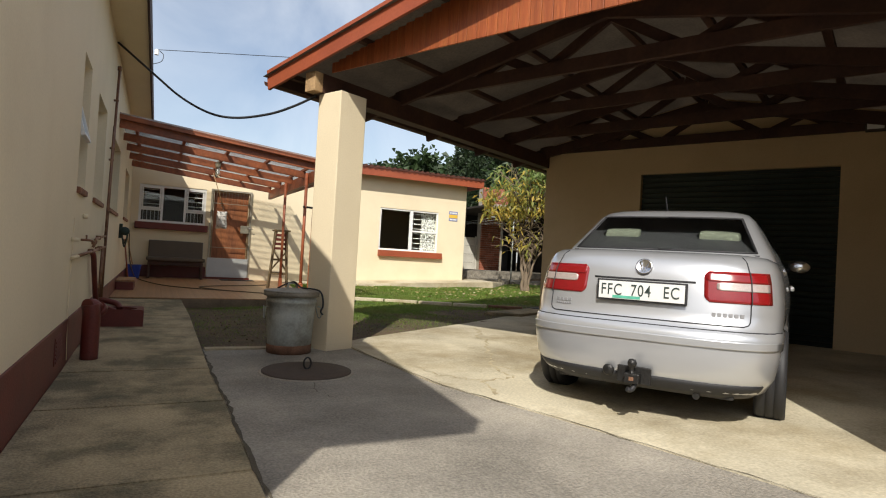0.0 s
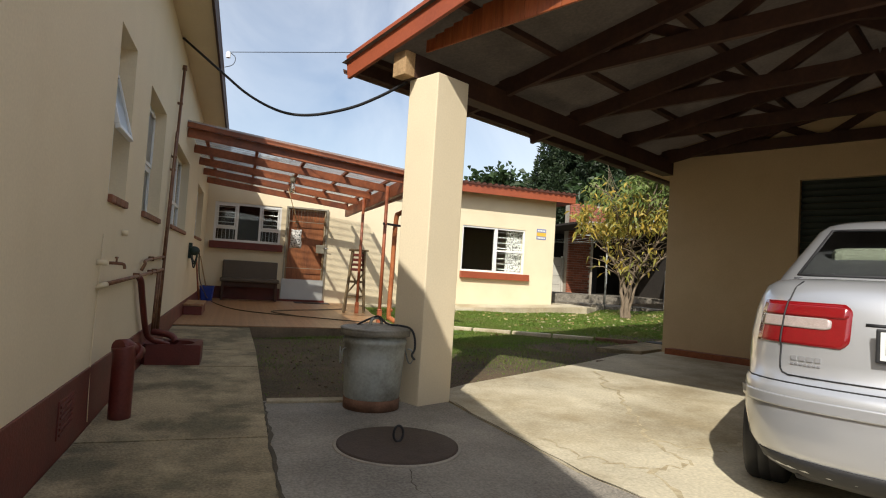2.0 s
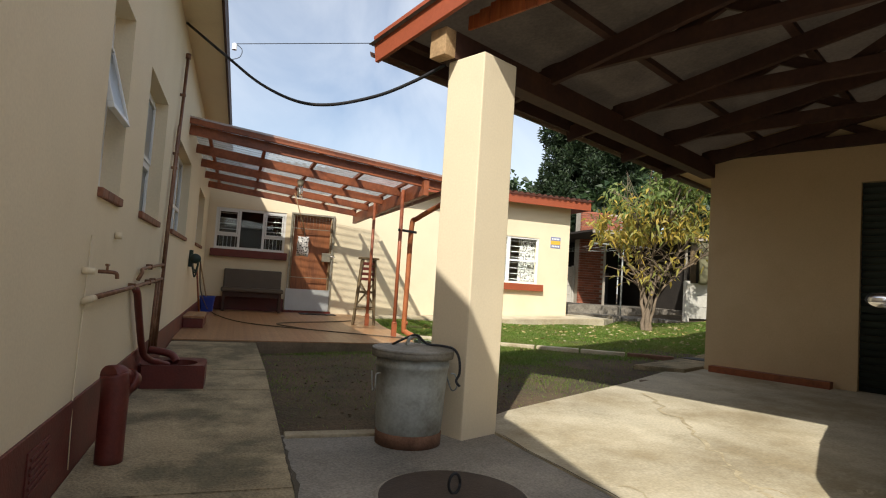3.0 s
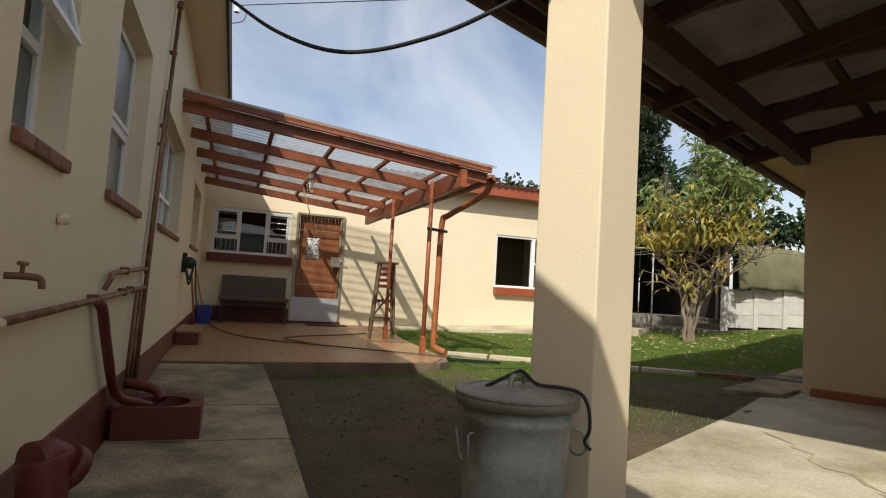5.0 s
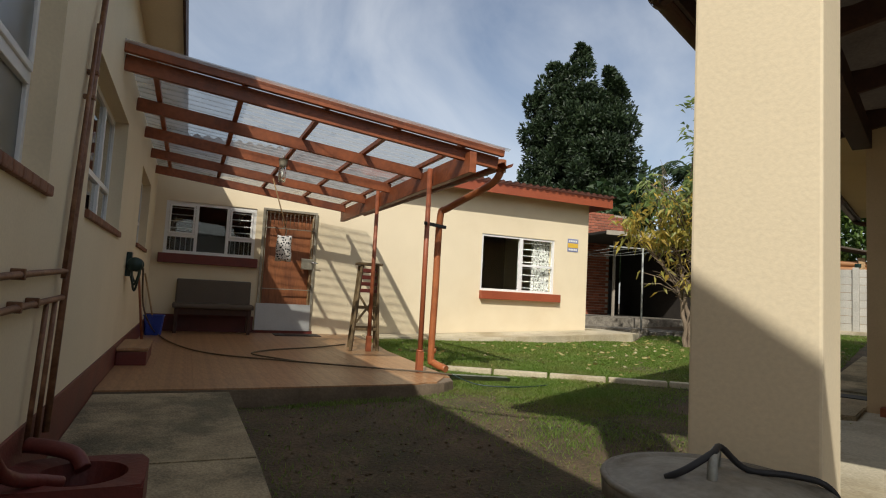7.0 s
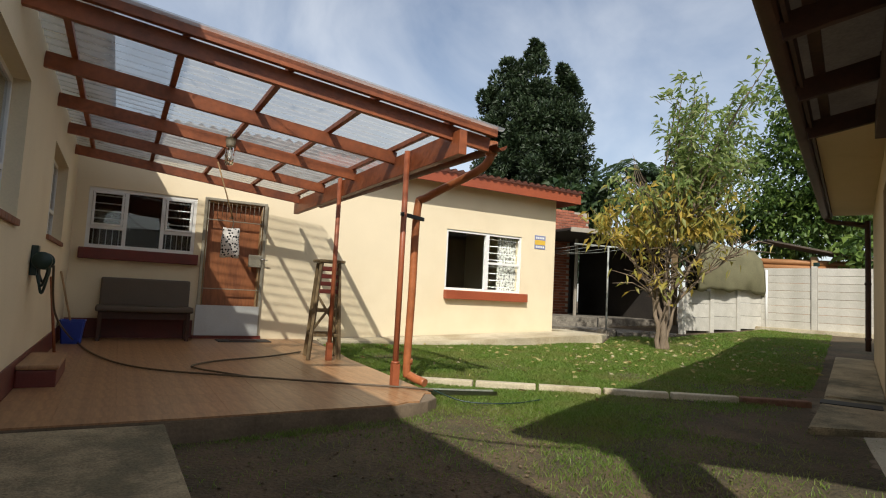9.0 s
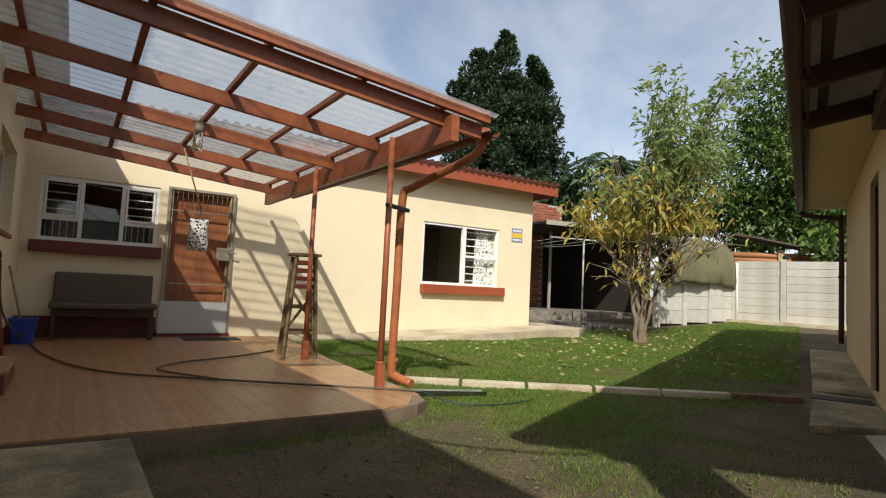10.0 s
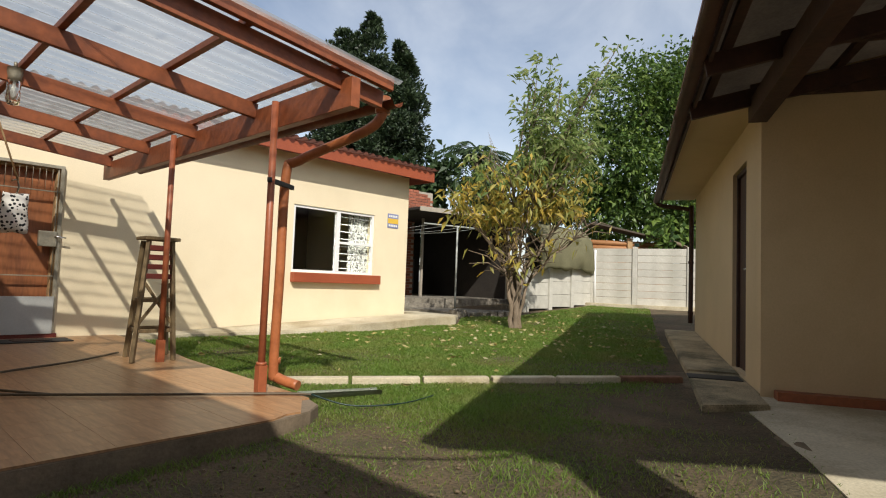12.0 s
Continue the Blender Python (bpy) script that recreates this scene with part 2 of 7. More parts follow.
def prism(bm, poly, z0, z1, bevel=0.0):
    """An upright prism on a plan outline; z0 and z1 may be functions of x, y."""
    t = bmesh.new()
    f0 = z0 if callable(z0) else (lambda x, y: z0)
    f1 = z1 if callable(z1) else (lambda x, y: z1)
    lo = [t.verts.new((x, y, f0(x, y))) for x, y in poly]
    hi = [t.verts.new((x, y, f1(x, y))) for x, y in poly]
    top = t.faces.new(hi)
    t.faces.new(lo[::-1])
    for i in range(len(poly)):
        j = (i + 1) % len(poly)
        t.faces.new((lo[i], lo[j], hi[j], hi[i]))
    bmesh.ops.recalc_face_normals(t, faces=t.faces[:])
    if bevel:
        bmesh.ops.bevel(t, geom=list(top.edges), offset=bevel, segments=2, affect="EDGES")
    join(bm, t)
    return bm


def wall_mesh(bm, length, z0, z1, thick, holes=(), m=None):
    """A wall along x, its face at y = 0 and its back at y = thick, with holes (s0, s1, z0, z1) through it."""
    ss = sorted({0.0, length, *[h[0] for h in holes], *[h[1] for h in holes]})
    zs = sorted({z0, z1, *[h[2] for h in holes], *[h[3] for h in holes]})
    t = bmesh.new()
    solid = lambda i, j: 0 <= i < len(ss) - 1 and 0 <= j < len(zs) - 1 and not any(h[0] <= (ss[i] + ss[i + 1]) / 2 <= h[1] and h[2] <= (zs[j] + zs[j + 1]) / 2 <= h[3] for h in holes)
    for i in range(len(ss) - 1):
        for j in range(len(zs) - 1):
            if not solid(i, j):
                continue
            a, b, c, d = ss[i], ss[i + 1], zs[j], zs[j + 1]
            quad(t, [(a, 0, c), (b, 0, c), (b, 0, d), (a, 0, d)])
            quad(t, [(b, thick, c), (a, thick, c), (a, thick, d), (b, thick, d)])
            if not solid(i - 1, j):
                quad(t, [(a, thick, c), (a, 0, c), (a, 0, d), (a, thick, d)])
            if not solid(i + 1, j):
                quad(t, [(b, 0, c), (b, thick, c), (b, thick, d), (b, 0, d)])
            if not solid(i, j - 1):
                quad(t, [(a, thick, c), (b, thick, c), (b, 0, c), (a, 0, c)])
            if not solid(i, j + 1):
                quad(t, [(a, 0, d), (b, 0, d), (b, thick, d), (a, thick, d)])
    bmesh.ops.remove_doubles(t, verts=t.verts[:], dist=1e-5)
    if m:
        t.transform(m)
    join(bm, t)
    return bm


def mesh_ob(name, bm, material, parent=None):
    me = bpy.data.meshes.new(name)
    bm.to_mesh(me)
    bm.free()
    me.materials.append(material)
    ob = new(name, me)
    if parent:
        ob.parent = parent
    return ob


def part(name, bm, material, parent, label=""):
    """One mesh under a thing or a part, in the thing's own coordinates."""
    ob = mesh_ob(name, bm, material, parent)
    return tagged(ob, label) if label else ob


def structure(name, bm, material, label, category):
    return tagged(mesh_ob(name, bm, material), label, category, kind="structure")


def thing(name, label, category, m=None, group="", kind=""):
    ob = new(name)
    ob.empty_display_size = 0.1
    ob.matrix_world = m or Matrix()
    return tagged(ob, label, category, group, kind)


def piece(name, me, parent, m):
    ob = new(name, me)
    ob.parent = parent
    ob.matrix_basis = m
    return ob


def lerp(v, table):
    return float(np.interp(v, [a for a, b in table], [b for a, b in table]))


# ---- plan ----
WX = -0.43          # face of the main house's side wall
BY = 14.73          # face of the back wing
GA = 24.9           # turn of the garage and carport
GARAGE = pose(5.735, 7.675, 0, 0, 0, GA)   # its near corner: x along the side wall, y out of it


def rise(x, y):
    """Height of the ground."""
    w = x + 0.25 * (y - 5.5)
    return lerp(w, ((1.7, 0.0), (3.6, 0.06), (6.3, 0.12), (10.5, 0.2), (12.2, 0.33), (15.8, 0.55), (20, 0.6)))


def path_z(x, y):
    return 0.012 + max(0.0, y - 5.5) * 0.031


def gpt(u, v):
    p = GARAGE @ Vector((u, v, 0))
    return p.x, p.y


# ground: one sheet to the horizon
bm = bmesh.new()
xs = [-2500, -300, -60, -20] + [-12 + 0.5 * i for i in range(0, 81)] + [34, 60, 300, 2500]
ys = [-2500, -300, -60, -25] + [-12 + 0.5 * i for i in range(0, 81)] + [34, 60, 300, 2500]
grid = [[bm.verts.new((x, y, rise(x, y) - 0.005 + (0.012 * noise.noise(Vector((x * 1.3, y * 1.3, 0))) if 0.6 < x < 14 and 6 < y < 14 else 0) - (0.03 if y < 5.7 or x < 0.5 else 0))) for y in ys] for x in xs]
for i in range(len(xs) - 1):
    for j in range(len(ys) - 1):
        f = bm.faces.new((grid[i][j], grid[i + 1][j], grid[i + 1][j + 1], grid[i][j + 1]))
        f.smooth = True
structure("ground", bm, SOIL, "brown garden soil with patchy worn grass", "ground")

# driveway in front of the carport
bm = bmesh.new()
prism(bm, [(0.55, -9), (9, -9), gpt(-4.75, -5.6), (3.045, 0.44), (2.715, 1.72), (2.405, 2.89), (2.055, 4.0), (1.925, 5.5), (1.9, 5.72), (0.55, 5.7)], -0.1, 0.004)
structure("driveway", bm, DRIVE, "grey rough weathered concrete driveway with cracks", "driveway")
# carport slab, up to the garage
def slab_z(x, y):
    return 0.008 + max(0.0, (GARAGE.inverted() @ Vector((x, y, 0))).x + 4.7) * 0.026


bm = bmesh.new()
prism(bm, [gpt(-4.745, -5.6), (3.05, 0.44), (2.72, 1.72), (2.41, 2.89), (2.06, 4.0), (1.93, 5.5), (1.91, 5.86), gpt(-3.8, 0.04), gpt(-1.8, 0.1), gpt(-0.66, 0.2), gpt(-0.53, 0.025), gpt(0.3, 0.02), gpt(5.6, -0.02), gpt(5.6, -5.6)], -0.1, slab_z)
structure("carport_floor", bm, SLAB, "cream smooth concrete carport slab with stains and cracks", "floor")

# ---- main house ----
HOLES = {"A": (5.18, 5.70, 1.34, 2.36), "B": (6.38, 7.36, 1.34, 2.33), "C": (8.3, 10.03, 1.35, 2.28), "D": (11.8, 13.35, 1.37, 2.25)}
bm = bmesh.new()
to_side = pose(WX, 0.85, 0, 0, 0, 90)    # along +y, back into -x
wall_mesh(bm, BY + 4 - 0.85, -0.1, 3.33, 0.24, [(a - 0.85, b - 0.85, c, d) for a, b, c, d in HOLES.values()], to_side)
side_wall = structure("wall_east", bm, PLASTER, "cream plastered side wall of the house in shade", "wall")
bm = bmesh.new()
wall_mesh(bm, 8, -0.1, 3.33, 0.24, (), pose(WX - 8, 0.85, 0))
structure("wall_south", bm, PLASTER, "cream plastered end wall of the house", "wall")
bm = bmesh.new()
box(bm, WX, WX + 0.012, 0.85, BY - 0.02, -0.08, 0.35, 0.003)
structure("baseboard", bm, REDPAINT, "dark red painted plinth band along the house wall", "plinth")
# eaves and roof; the unseen front corner is cut back to shape its shadow
bm = bmesh.new()
prism(bm, [(WX - 8.4, -0.3), (-0.36, -0.3), (-0.09, 2.4), (-0.09, 19.2), (WX - 8.4, 19.2)], 3.335, 3.36)
structure("soffit", bm, PLASTER, "cream painted flat eaves soffit", "soffit")
bm = bmesh.new()
box(bm, -0.09, -0.065, 2.41, 19.2, 3.31, 3.52, 0.004)
beam(bm, (-0.355, -0.32, 3.415), (-0.078, 2.4, 3.415), 0.025, 0.21)
box(bm, WX - 8.4, -0.37, -0.32, -0.3, 3.31, 3.52, 0.004)
structure("fascia_board", bm, DARKWOOD, "dark brown eaves fascia board", "fascia")
bm = bmesh.new()
for s in ([(-0.33, -0.35, 3.52), (-0.06, 2.4, 3.52), (-0.06, 19.2, 3.52), (-4.6, 15.0, 5.4), (-4.6, 5.0, 5.4)], [(-9.2, -0.35, 3.52), (-0.33, -0.35, 3.52), (-4.6, 5.0, 5.4)],
          [(-9.2, 19.2, 3.52), (-9.2, -0.35, 3.52), (-4.6, 5.0, 5.4), (-4.6, 15.0, 5.4)], [(-0.06, 19.2, 3.52), (-9.2, 19.2, 3.52), (-4.6, 15.0, 5.4)]):
    quad(bm, s)
bmesh.ops.solidify(bm, geom=bm.faces[:], thickness=0.04)
structure("roof_main", bm, ROOFING, "brown hipped roof of the main house", "roof")

# back wing
FW = (-0.27, 1.135, 1.40, 2.255)
RW = (5.505, 7.275, 1.095, 2.245)
DOOR = (1.27, 2.13, 0.16, 2.26)
bm = bmesh.new()
wall_mesh(bm, 8.14 - WX, -0.1, 3.1, 0.24, [(a - WX, b - WX, c, d) for a, b, c, d in (FW, RW, DOOR)], pose(WX, BY, 0))
structure("wall_north", bm, PLASTER, "cream plastered wall of the back wing in sun", "wall")
bm = bmesh.new()
wall_mesh(bm, 4.6, -0.1, 3.1, 0.24, (), pose(8.138, BY + 0.24, 0, 0, 0, 90))
structure("wall_north_end", bm, PLASTER, "cream plastered end wall of the back wing", "wall")
bm = bmesh.new()
box(bm, WX + 0.015, 1.2, BY - 0.014, BY, 0.1, 0.42, 0.003)
structure("baseboard_back", bm, REDPAINT, "dark red painted plinth band under the window", "plinth")
# rooms behind; their dimness is put into the dark wall colour
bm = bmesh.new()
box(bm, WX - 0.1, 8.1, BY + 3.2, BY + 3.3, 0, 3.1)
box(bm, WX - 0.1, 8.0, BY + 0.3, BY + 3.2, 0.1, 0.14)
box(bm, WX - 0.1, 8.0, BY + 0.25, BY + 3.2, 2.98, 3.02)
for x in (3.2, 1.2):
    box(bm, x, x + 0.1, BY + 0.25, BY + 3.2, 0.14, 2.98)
structure("room_back", bm, SHEETUNDER, "plain room behind the windows, coloured dark to look dim", "room")
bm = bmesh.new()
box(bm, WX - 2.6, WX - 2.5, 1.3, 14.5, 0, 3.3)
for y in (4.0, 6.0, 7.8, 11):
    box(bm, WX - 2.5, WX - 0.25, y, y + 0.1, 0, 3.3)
structure("room_side", bm, SHEETUNDER, "plain rooms behind the side windows, coloured dark to look dim", "room")
# wing roof: fascia and corrugated sheets
bm = bmesh.new()
box(bm, 2.85, 8.5, BY - 0.36, BY - 0.335, 3.03, 3.24, 0.004)
box(bm, 8.475, 8.5, BY - 0.333, BY + 4.6, 3.03, 3.24, 0.004)
box(bm, WX, 8.47, BY - 0.333, BY + 0.0, 3.105, 3.12)
structure("fascia_wing", bm, FASCIA, "brown-red painted fascia under the corrugated roof", "fascia")


def corrugated(bm, x0, x1, y0, y1, z0, z1, pitch=0.13, amp=0.02, thick=0.008, n=8, along_y=True):
    """A wavy sheet; waves run along y, heights go from z0 at y0 to z1 at y1."""
    cols = []
    steps = max(2, int((x1 - x0) / pitch * n))
    for i in range(steps + 1):
        x = x0 + (x1 - x0) * i / steps
        w = amp * math.sin(2 * math.pi * (x - x0) / pitch)
        cols.append([bm.verts.new((x, y0, z0 + w)), bm.verts.new((x, y1, z1 + w))])
    for a, b in zip(cols, cols[1:]):
        bm.faces.new((a[0], b[0], b[1], a[1])).smooth = True
    if thick:
        bmesh.ops.solidify(bm, geom=bm.faces[:], thickness=-thick)
    return bm


bm = corrugated(bmesh.new(), WX, 8.56, BY - 0.44, BY + 4.8, 3.275, 3.7, 0.16, 0.026)
structure("roof_wing", bm, ROOFING, "weathered red-brown corrugated roof of the back wing", "roof")

# ---- garage and carport ----
# (its own frame: x along the side wall, y outward to the lawn)
GDOOR = (-3.95, -1.55, 0.1, 2.34)
SDOOR = (0.68, 1.48, 0.2, 2.32)
bm = bmesh.new()
wall_mesh(bm, 5.6, -0.1, 3.45, 0.23, [(GDOOR[0] + 5.6, GDOOR[1] + 5.6, GDOOR[2], GDOOR[3])], GARAGE @ pose(0, -5.6, 0, 0, 0, 90) @ pose(0, 0, 0) @ Matrix.Diagonal((1, -1, 1, 1)))
bmesh.ops.reverse_faces(bm, faces=bm.faces[:])
structure("wall_garage_front", bm, GARAGEPAINT, "tan plastered garage front wall under the carport", "wall")
bm = bmesh.new()
wall_mesh(bm, 5.4 - 0.232, -0.1, 2.72, 0.23, [(SDOOR[0] - 0.232, SDOOR[1] - 0.232, SDOOR[2], SDOOR[3])], GARAGE @ pose(0.232, 0, 0) @ Matrix.Diagonal((1, -1, 1, 1)))
bmesh.ops.reverse_faces(bm, faces=bm.faces[:])
structure("wall_garage_side", bm, GARAGEPAINT, "tan plastered garage side wall beside the lawn", "wall")
bm = bmesh.new()
box(bm, 5.17, 5.4, -5.6, -0.232, -0.1, 3.3, 0, GARAGE)
box(bm, 0.232, 5.17, -5.6, -5.37, -0.1, 2.78, 0, GARAGE)
structure("wall_garage_back", bm, GARAGEPAINT, "plain tan garage back walls", "wall")
RIDGE, EAVE, SLOPE = -2.45, 0.64, 0.2


def roof_z(v):
    """Underside of the carport's roof sheets."""
    return 2.725 + SLOPE * (EAVE - v if v > RIDGE else EAVE - 2 * RIDGE + v)


bm = bmesh.new()
for a, b in ((EAVE + 0.03, RIDGE), (RIDGE, 2 * RIDGE - EAVE)):
    p = [(-4.9, a, roof_z(a)), (5.75, a, roof_z(a)), (5.75, b, roof_z(b)), (-4.9, b, roof_z(b))]
    quad(bm, p)
bmesh.ops.solidify(bm, geom=bm.faces[:], thickness=0.03)
bmesh.ops.recalc_face_normals(bm, faces=bm.faces[:])
bm.transform(GARAGE)
structure("roof_carport", bm, ROOFSHEET, "grey fibre-cement carport roof sheets on dark trusses", "roof")
bm = bmesh.new()
for a, b in ((EAVE, RIDGE), (RIDGE, 2 * RIDGE - EAVE)):
    beam(bm, (-4.85, a, roof_z(a) - 0.04), (-4.85, b, roof_z(b) - 0.04), 0.03, 0.21)
bm.transform(GARAGE)
structure("barge_board", bm, FASCIA, "brown-red painted barge board along the carport gable", "barge board")
bm = bmesh.new()
box(bm, 0.0, 5.6, 0.002, EAVE - 0.1, 2.66, 2.675, 0, GARAGE)
structure("soffit_garage", bm, GARAGEPAINT, "tan boxed eaves soffit of the garage", "soffit")


# added side wall, out of view, keeps light off the garage front
bm = bmesh.new()
box(bm, -4.63, -0.002, -5.05, -4.82, -0.1, 2.85, 0, GARAGE)
box(bm, -4.63, -4.3, -4.818, -4.72, -0.1, 2.66, 0, GARAGE)
structure("light_block_wall", bm, GARAGEPAINT, "plain tan wall added out of view to shade the carport", "wall")
# pillar
pillar = thing("carport_pillar", "square cream plastered pillar carrying the carport roof", "pillar", GARAGE @ pose(-4.66, -0.288, 0))
part("shaft", box(bmesh.new(), 0, 0.335, 0, 0.33, -0.05, 2.51, 0.008), PLASTER, pillar)

# carport timber
carport = thing("carport_frame", "dark brown timber trusses and purlins under the carport roof", "roof frame", GARAGE.copy())
bm = beam(bmesh.new(), (-4.69, 0.03, 2.605), (0.0, 0.03, 2.605), 0.15, 0.19, 0.005)
part("wall_plate", bm, DARKWOOD, carport, "dark brown timber beam on the pillar")
part("beam_end", box(bmesh.new(), -4.79, -4.691, -0.045, 0.105, 2.51, 2.70, 0.006), RAWWOOD, carport, "raw pale sawn timber beam end")
for u in (-3.55, -2.35, -1.2, -0.1):
    for a, b in ((EAVE - 0.05, RIDGE), (2 * RIDGE - EAVE + 0.05, RIDGE)):
        part("rafter", beam(bmesh.new(), (u, a, roof_z(a) - 0.125), (u, b, roof_z(b) - 0.125), 0.05, 0.15), DARKWOOD, carport)
    part("tie_beam", beam(bmesh.new(), (u + 0.052, 0.1, 2.79), (u + 0.052, 2 * RIDGE - 0.1, 2.79), 0.045, 0.13), DARKWOOD, carport)
    for a, b in ((-0.95, -1.35), (-1.75, -1.35), (-1.8, RIDGE - 0.02), (2 * RIDGE + 1.8, RIDGE + 0.02), (2 * RIDGE + 1.75, 2 * RIDGE + 1.35), (2 * RIDGE + 0.95, 2 * RIDGE + 1.35)):
        part("web", beam(bmesh.new(), (u + 0.098, a, 2.80), (u + 0.098, b, roof_z(b) - 0.13), 0.042, 0.09), DARKWOOD, carport)
for v in (0.45, -0.55, -1.5, -2.35, -3.15, -4.0, -4.95, -5.95):
    part("purlin", beam(bmesh.new(), (-4.83, v, roof_z(v) - 0.028), (0.0, v, roof_z(v) - 0.028), 0.07, 0.05), DARKWOOD, carport)
gable = thing("gable_cladding", "orange-red varnished vertical tongue-and-groove gable boards", "cladding", GARAGE.copy())
v = -0.08
while v > 2 * RIDGE + 0.1:
    part("board", box(bmesh.new(), -4.62, -4.60, v - 0.094, v, 2.72, roof_z(v - (0.094 if v > RIDGE else 0)) - 0.07, 0.004), BARGE, gable)
    v -= 0.097
gut = thing("roof_gutter", "dark brown half-round gutter with joint collars along the eaves", "gutter", GARAGE.copy())


def half_pipe(bm, p0, p1, r, seg=10, thick=0.004):
    p0, p1 = Vector(p0), Vector(p1)
    d = (p1 - p0).normalized()
    s = d.cross(Vector((0, 0, 1))).normalized()
    rows = []
    for k in range(seg + 1):
        a = math.pi + math.pi * k / seg
        o = s * math.cos(a) * r + Vector((0, 0, math.sin(a) * r))
        rows.append((bm.verts.new(p0 + o), bm.verts.new(p1 + o)))
    for a, b in zip(rows, rows[1:]):
        bm.faces.new((a[0], a[1], b[1], b[0])).smooth = True
    bmesh.ops.solidify(bm, geom=bm.faces[:], thickness=thick)
    return bm


part("channel", half_pipe(bmesh.new(), (-4.86, EAVE - 0.0, 2.685), (5.8, EAVE - 0.0, 2.685), 0.06), GUTTERM, gut)
for u in (-3.4, -1.6, 0.2, 2.0, 3.8, 5.6):
    part("collar", half_pipe(bmesh.new(), (u, EAVE - 0.0, 2.685), (u + 0.06, EAVE - 0.0, 2.685), 0.067), GUTTERM, gut)
part("downpipe", tube(bmesh.new(), bend([(5.7, EAVE, 2.64), (5.68, EAVE - 0.1, 2.57), (5.45, 0.12, 2.47), (5.42, 0.07, 2.36), (5.42, 0.07, 0.45)], 5), 0.04, 10), DARKWOOD, gut)
for z in (0.62, 1.5):
    part("bracket", tube(bmesh.new(), [(5.42, 0.07, z), (5.42, 0.07, z + 0.04)], 0.047, 10), DARKWOOD, gut)
gar_fascia = bmesh.new()
box(gar_fascia, -4.85, 5.7, EAVE - 0.095, EAVE - 0.07, 2.63, 2.75, 0.003, GARAGE)
structure("fascia_garage", gar_fascia, DARKWOOD, "dark brown eaves fascia of the carport", "fascia")

# garage doors
roller = thing("door_1", "dark green closed roller garage door with horizontal slats", "garage door", GARAGE @ pose(0.1, 0, 0), kind="structure")
z = 0.12
slat_me = None
while z < 2.33:
    if slat_me is None:
        t = bmesh.new()
        prof = [(0.0, 0.0), (-0.016, 0.012), (-0.022, 0.037), (-0.016, 0.062), (0.0, 0.0735)]
        rows = [(t.verts.new((a, GDOOR[0], b)), t.verts.new((a, GDOOR[1], b))) for a, b in prof]
        for a, b in zip(rows, rows[1:]):
            t.faces.new((a[0], b[0], b[1], a[1])).smooth = True
        bmesh.ops.solidify(t, geom=t.faces[:], thickness=0.004)
        first = part("slat", t, GREENDOOR, roller)
        slat_me = first.data
        first.matrix_basis = pose(0, 0, z)
    else:
        piece("slat", slat_me, roller, pose(0, 0, z))
    z += 0.075
side_door = thing("door_2", "dark brown timber side door in the garage wall", "door", GARAGE @ pose(0, -0.09, 0), kind="structure")
part("leaf", box(bmesh.new(), SDOOR[0] + 0.05, SDOOR[1] - 0.05, -0.02, 0.02, SDOOR[2], SDOOR[3] - 0.05, 0.003), DARKWOOD, side_door)
bm = bmesh.new()
box(bm, SDOOR[0], SDOOR[0] + 0.05, -0.04, 0.05, SDOOR[2], SDOOR[3], 0.003)
box(bm, SDOOR[1] - 0.05, SDOOR[1], -0.04, 0.05, SDOOR[2], SDOOR[3], 0.003)
box(bm, SDOOR[0] + 0.05, SDOOR[1] - 0.05, -0.04, 0.05, SDOOR[3] - 0.05, SDOOR[3], 0.003)
part("frame", bm, DARKWOOD, side_door)
part("handle", tube(bmesh.new(), [(SDOOR[0] + 0.1, 0.02, 1.25), (SDOOR[0] + 0.1, 0.07, 1.25), (SDOOR[0] + 0.2, 0.07, 1.25)], 0.009, 8), CHROME, side_door, "chrome lever handle")
wall_lamp = thing("wall_lamp", "small grey boxed floodlight on the garage wall", "lamp", GARAGE @ pose(-0.003, -4.27, 2.78))
part("housing", box(bmesh.new(), -0.09, 0, -0.1, 0.1, -0.07, 0.07, 0.012), SHEETUNDER, wall_lamp)
part("lens", box(bmesh.new(), -0.1, -0.091, -0.08, 0.08, -0.05, 0.05, 0.004), WHITE, wall_lamp)
plank = thing("timber_plank", "brown timber plank lying along the foot of the garage wall", "plank", GARAGE @ pose(-0.075, -0.72, 0.125))
part("board", box(bmesh.new(), -0.07, 0.07, -0.62, 0.62, 0, 0.075, 0.006), TIMBER, plank)

# ---- windows ----
def window_frame(bm, a, b, c, d, w=0.045, y0=-0.02, y1=0.02):
    """A frame in the x-z plane."""
    box(bm, a, b, y0, y1, d - w, d, 0.004)
    box(bm, a, b, y0, y1, c, c + w, 0.004)
    box(bm, a, a + w, y0, y1, c + w, d - w, 0.004)
    box(bm, b - w, b, y0, y1, c + w, d - w, 0.004)
    return bm


def pane(bm, a, b, c, d, y=0.0):
    return box(bm, a, b, y - 0.003, y + 0.003, c, d)


def no_shadow(ob):
    ob.visible_shadow = False
    return ob


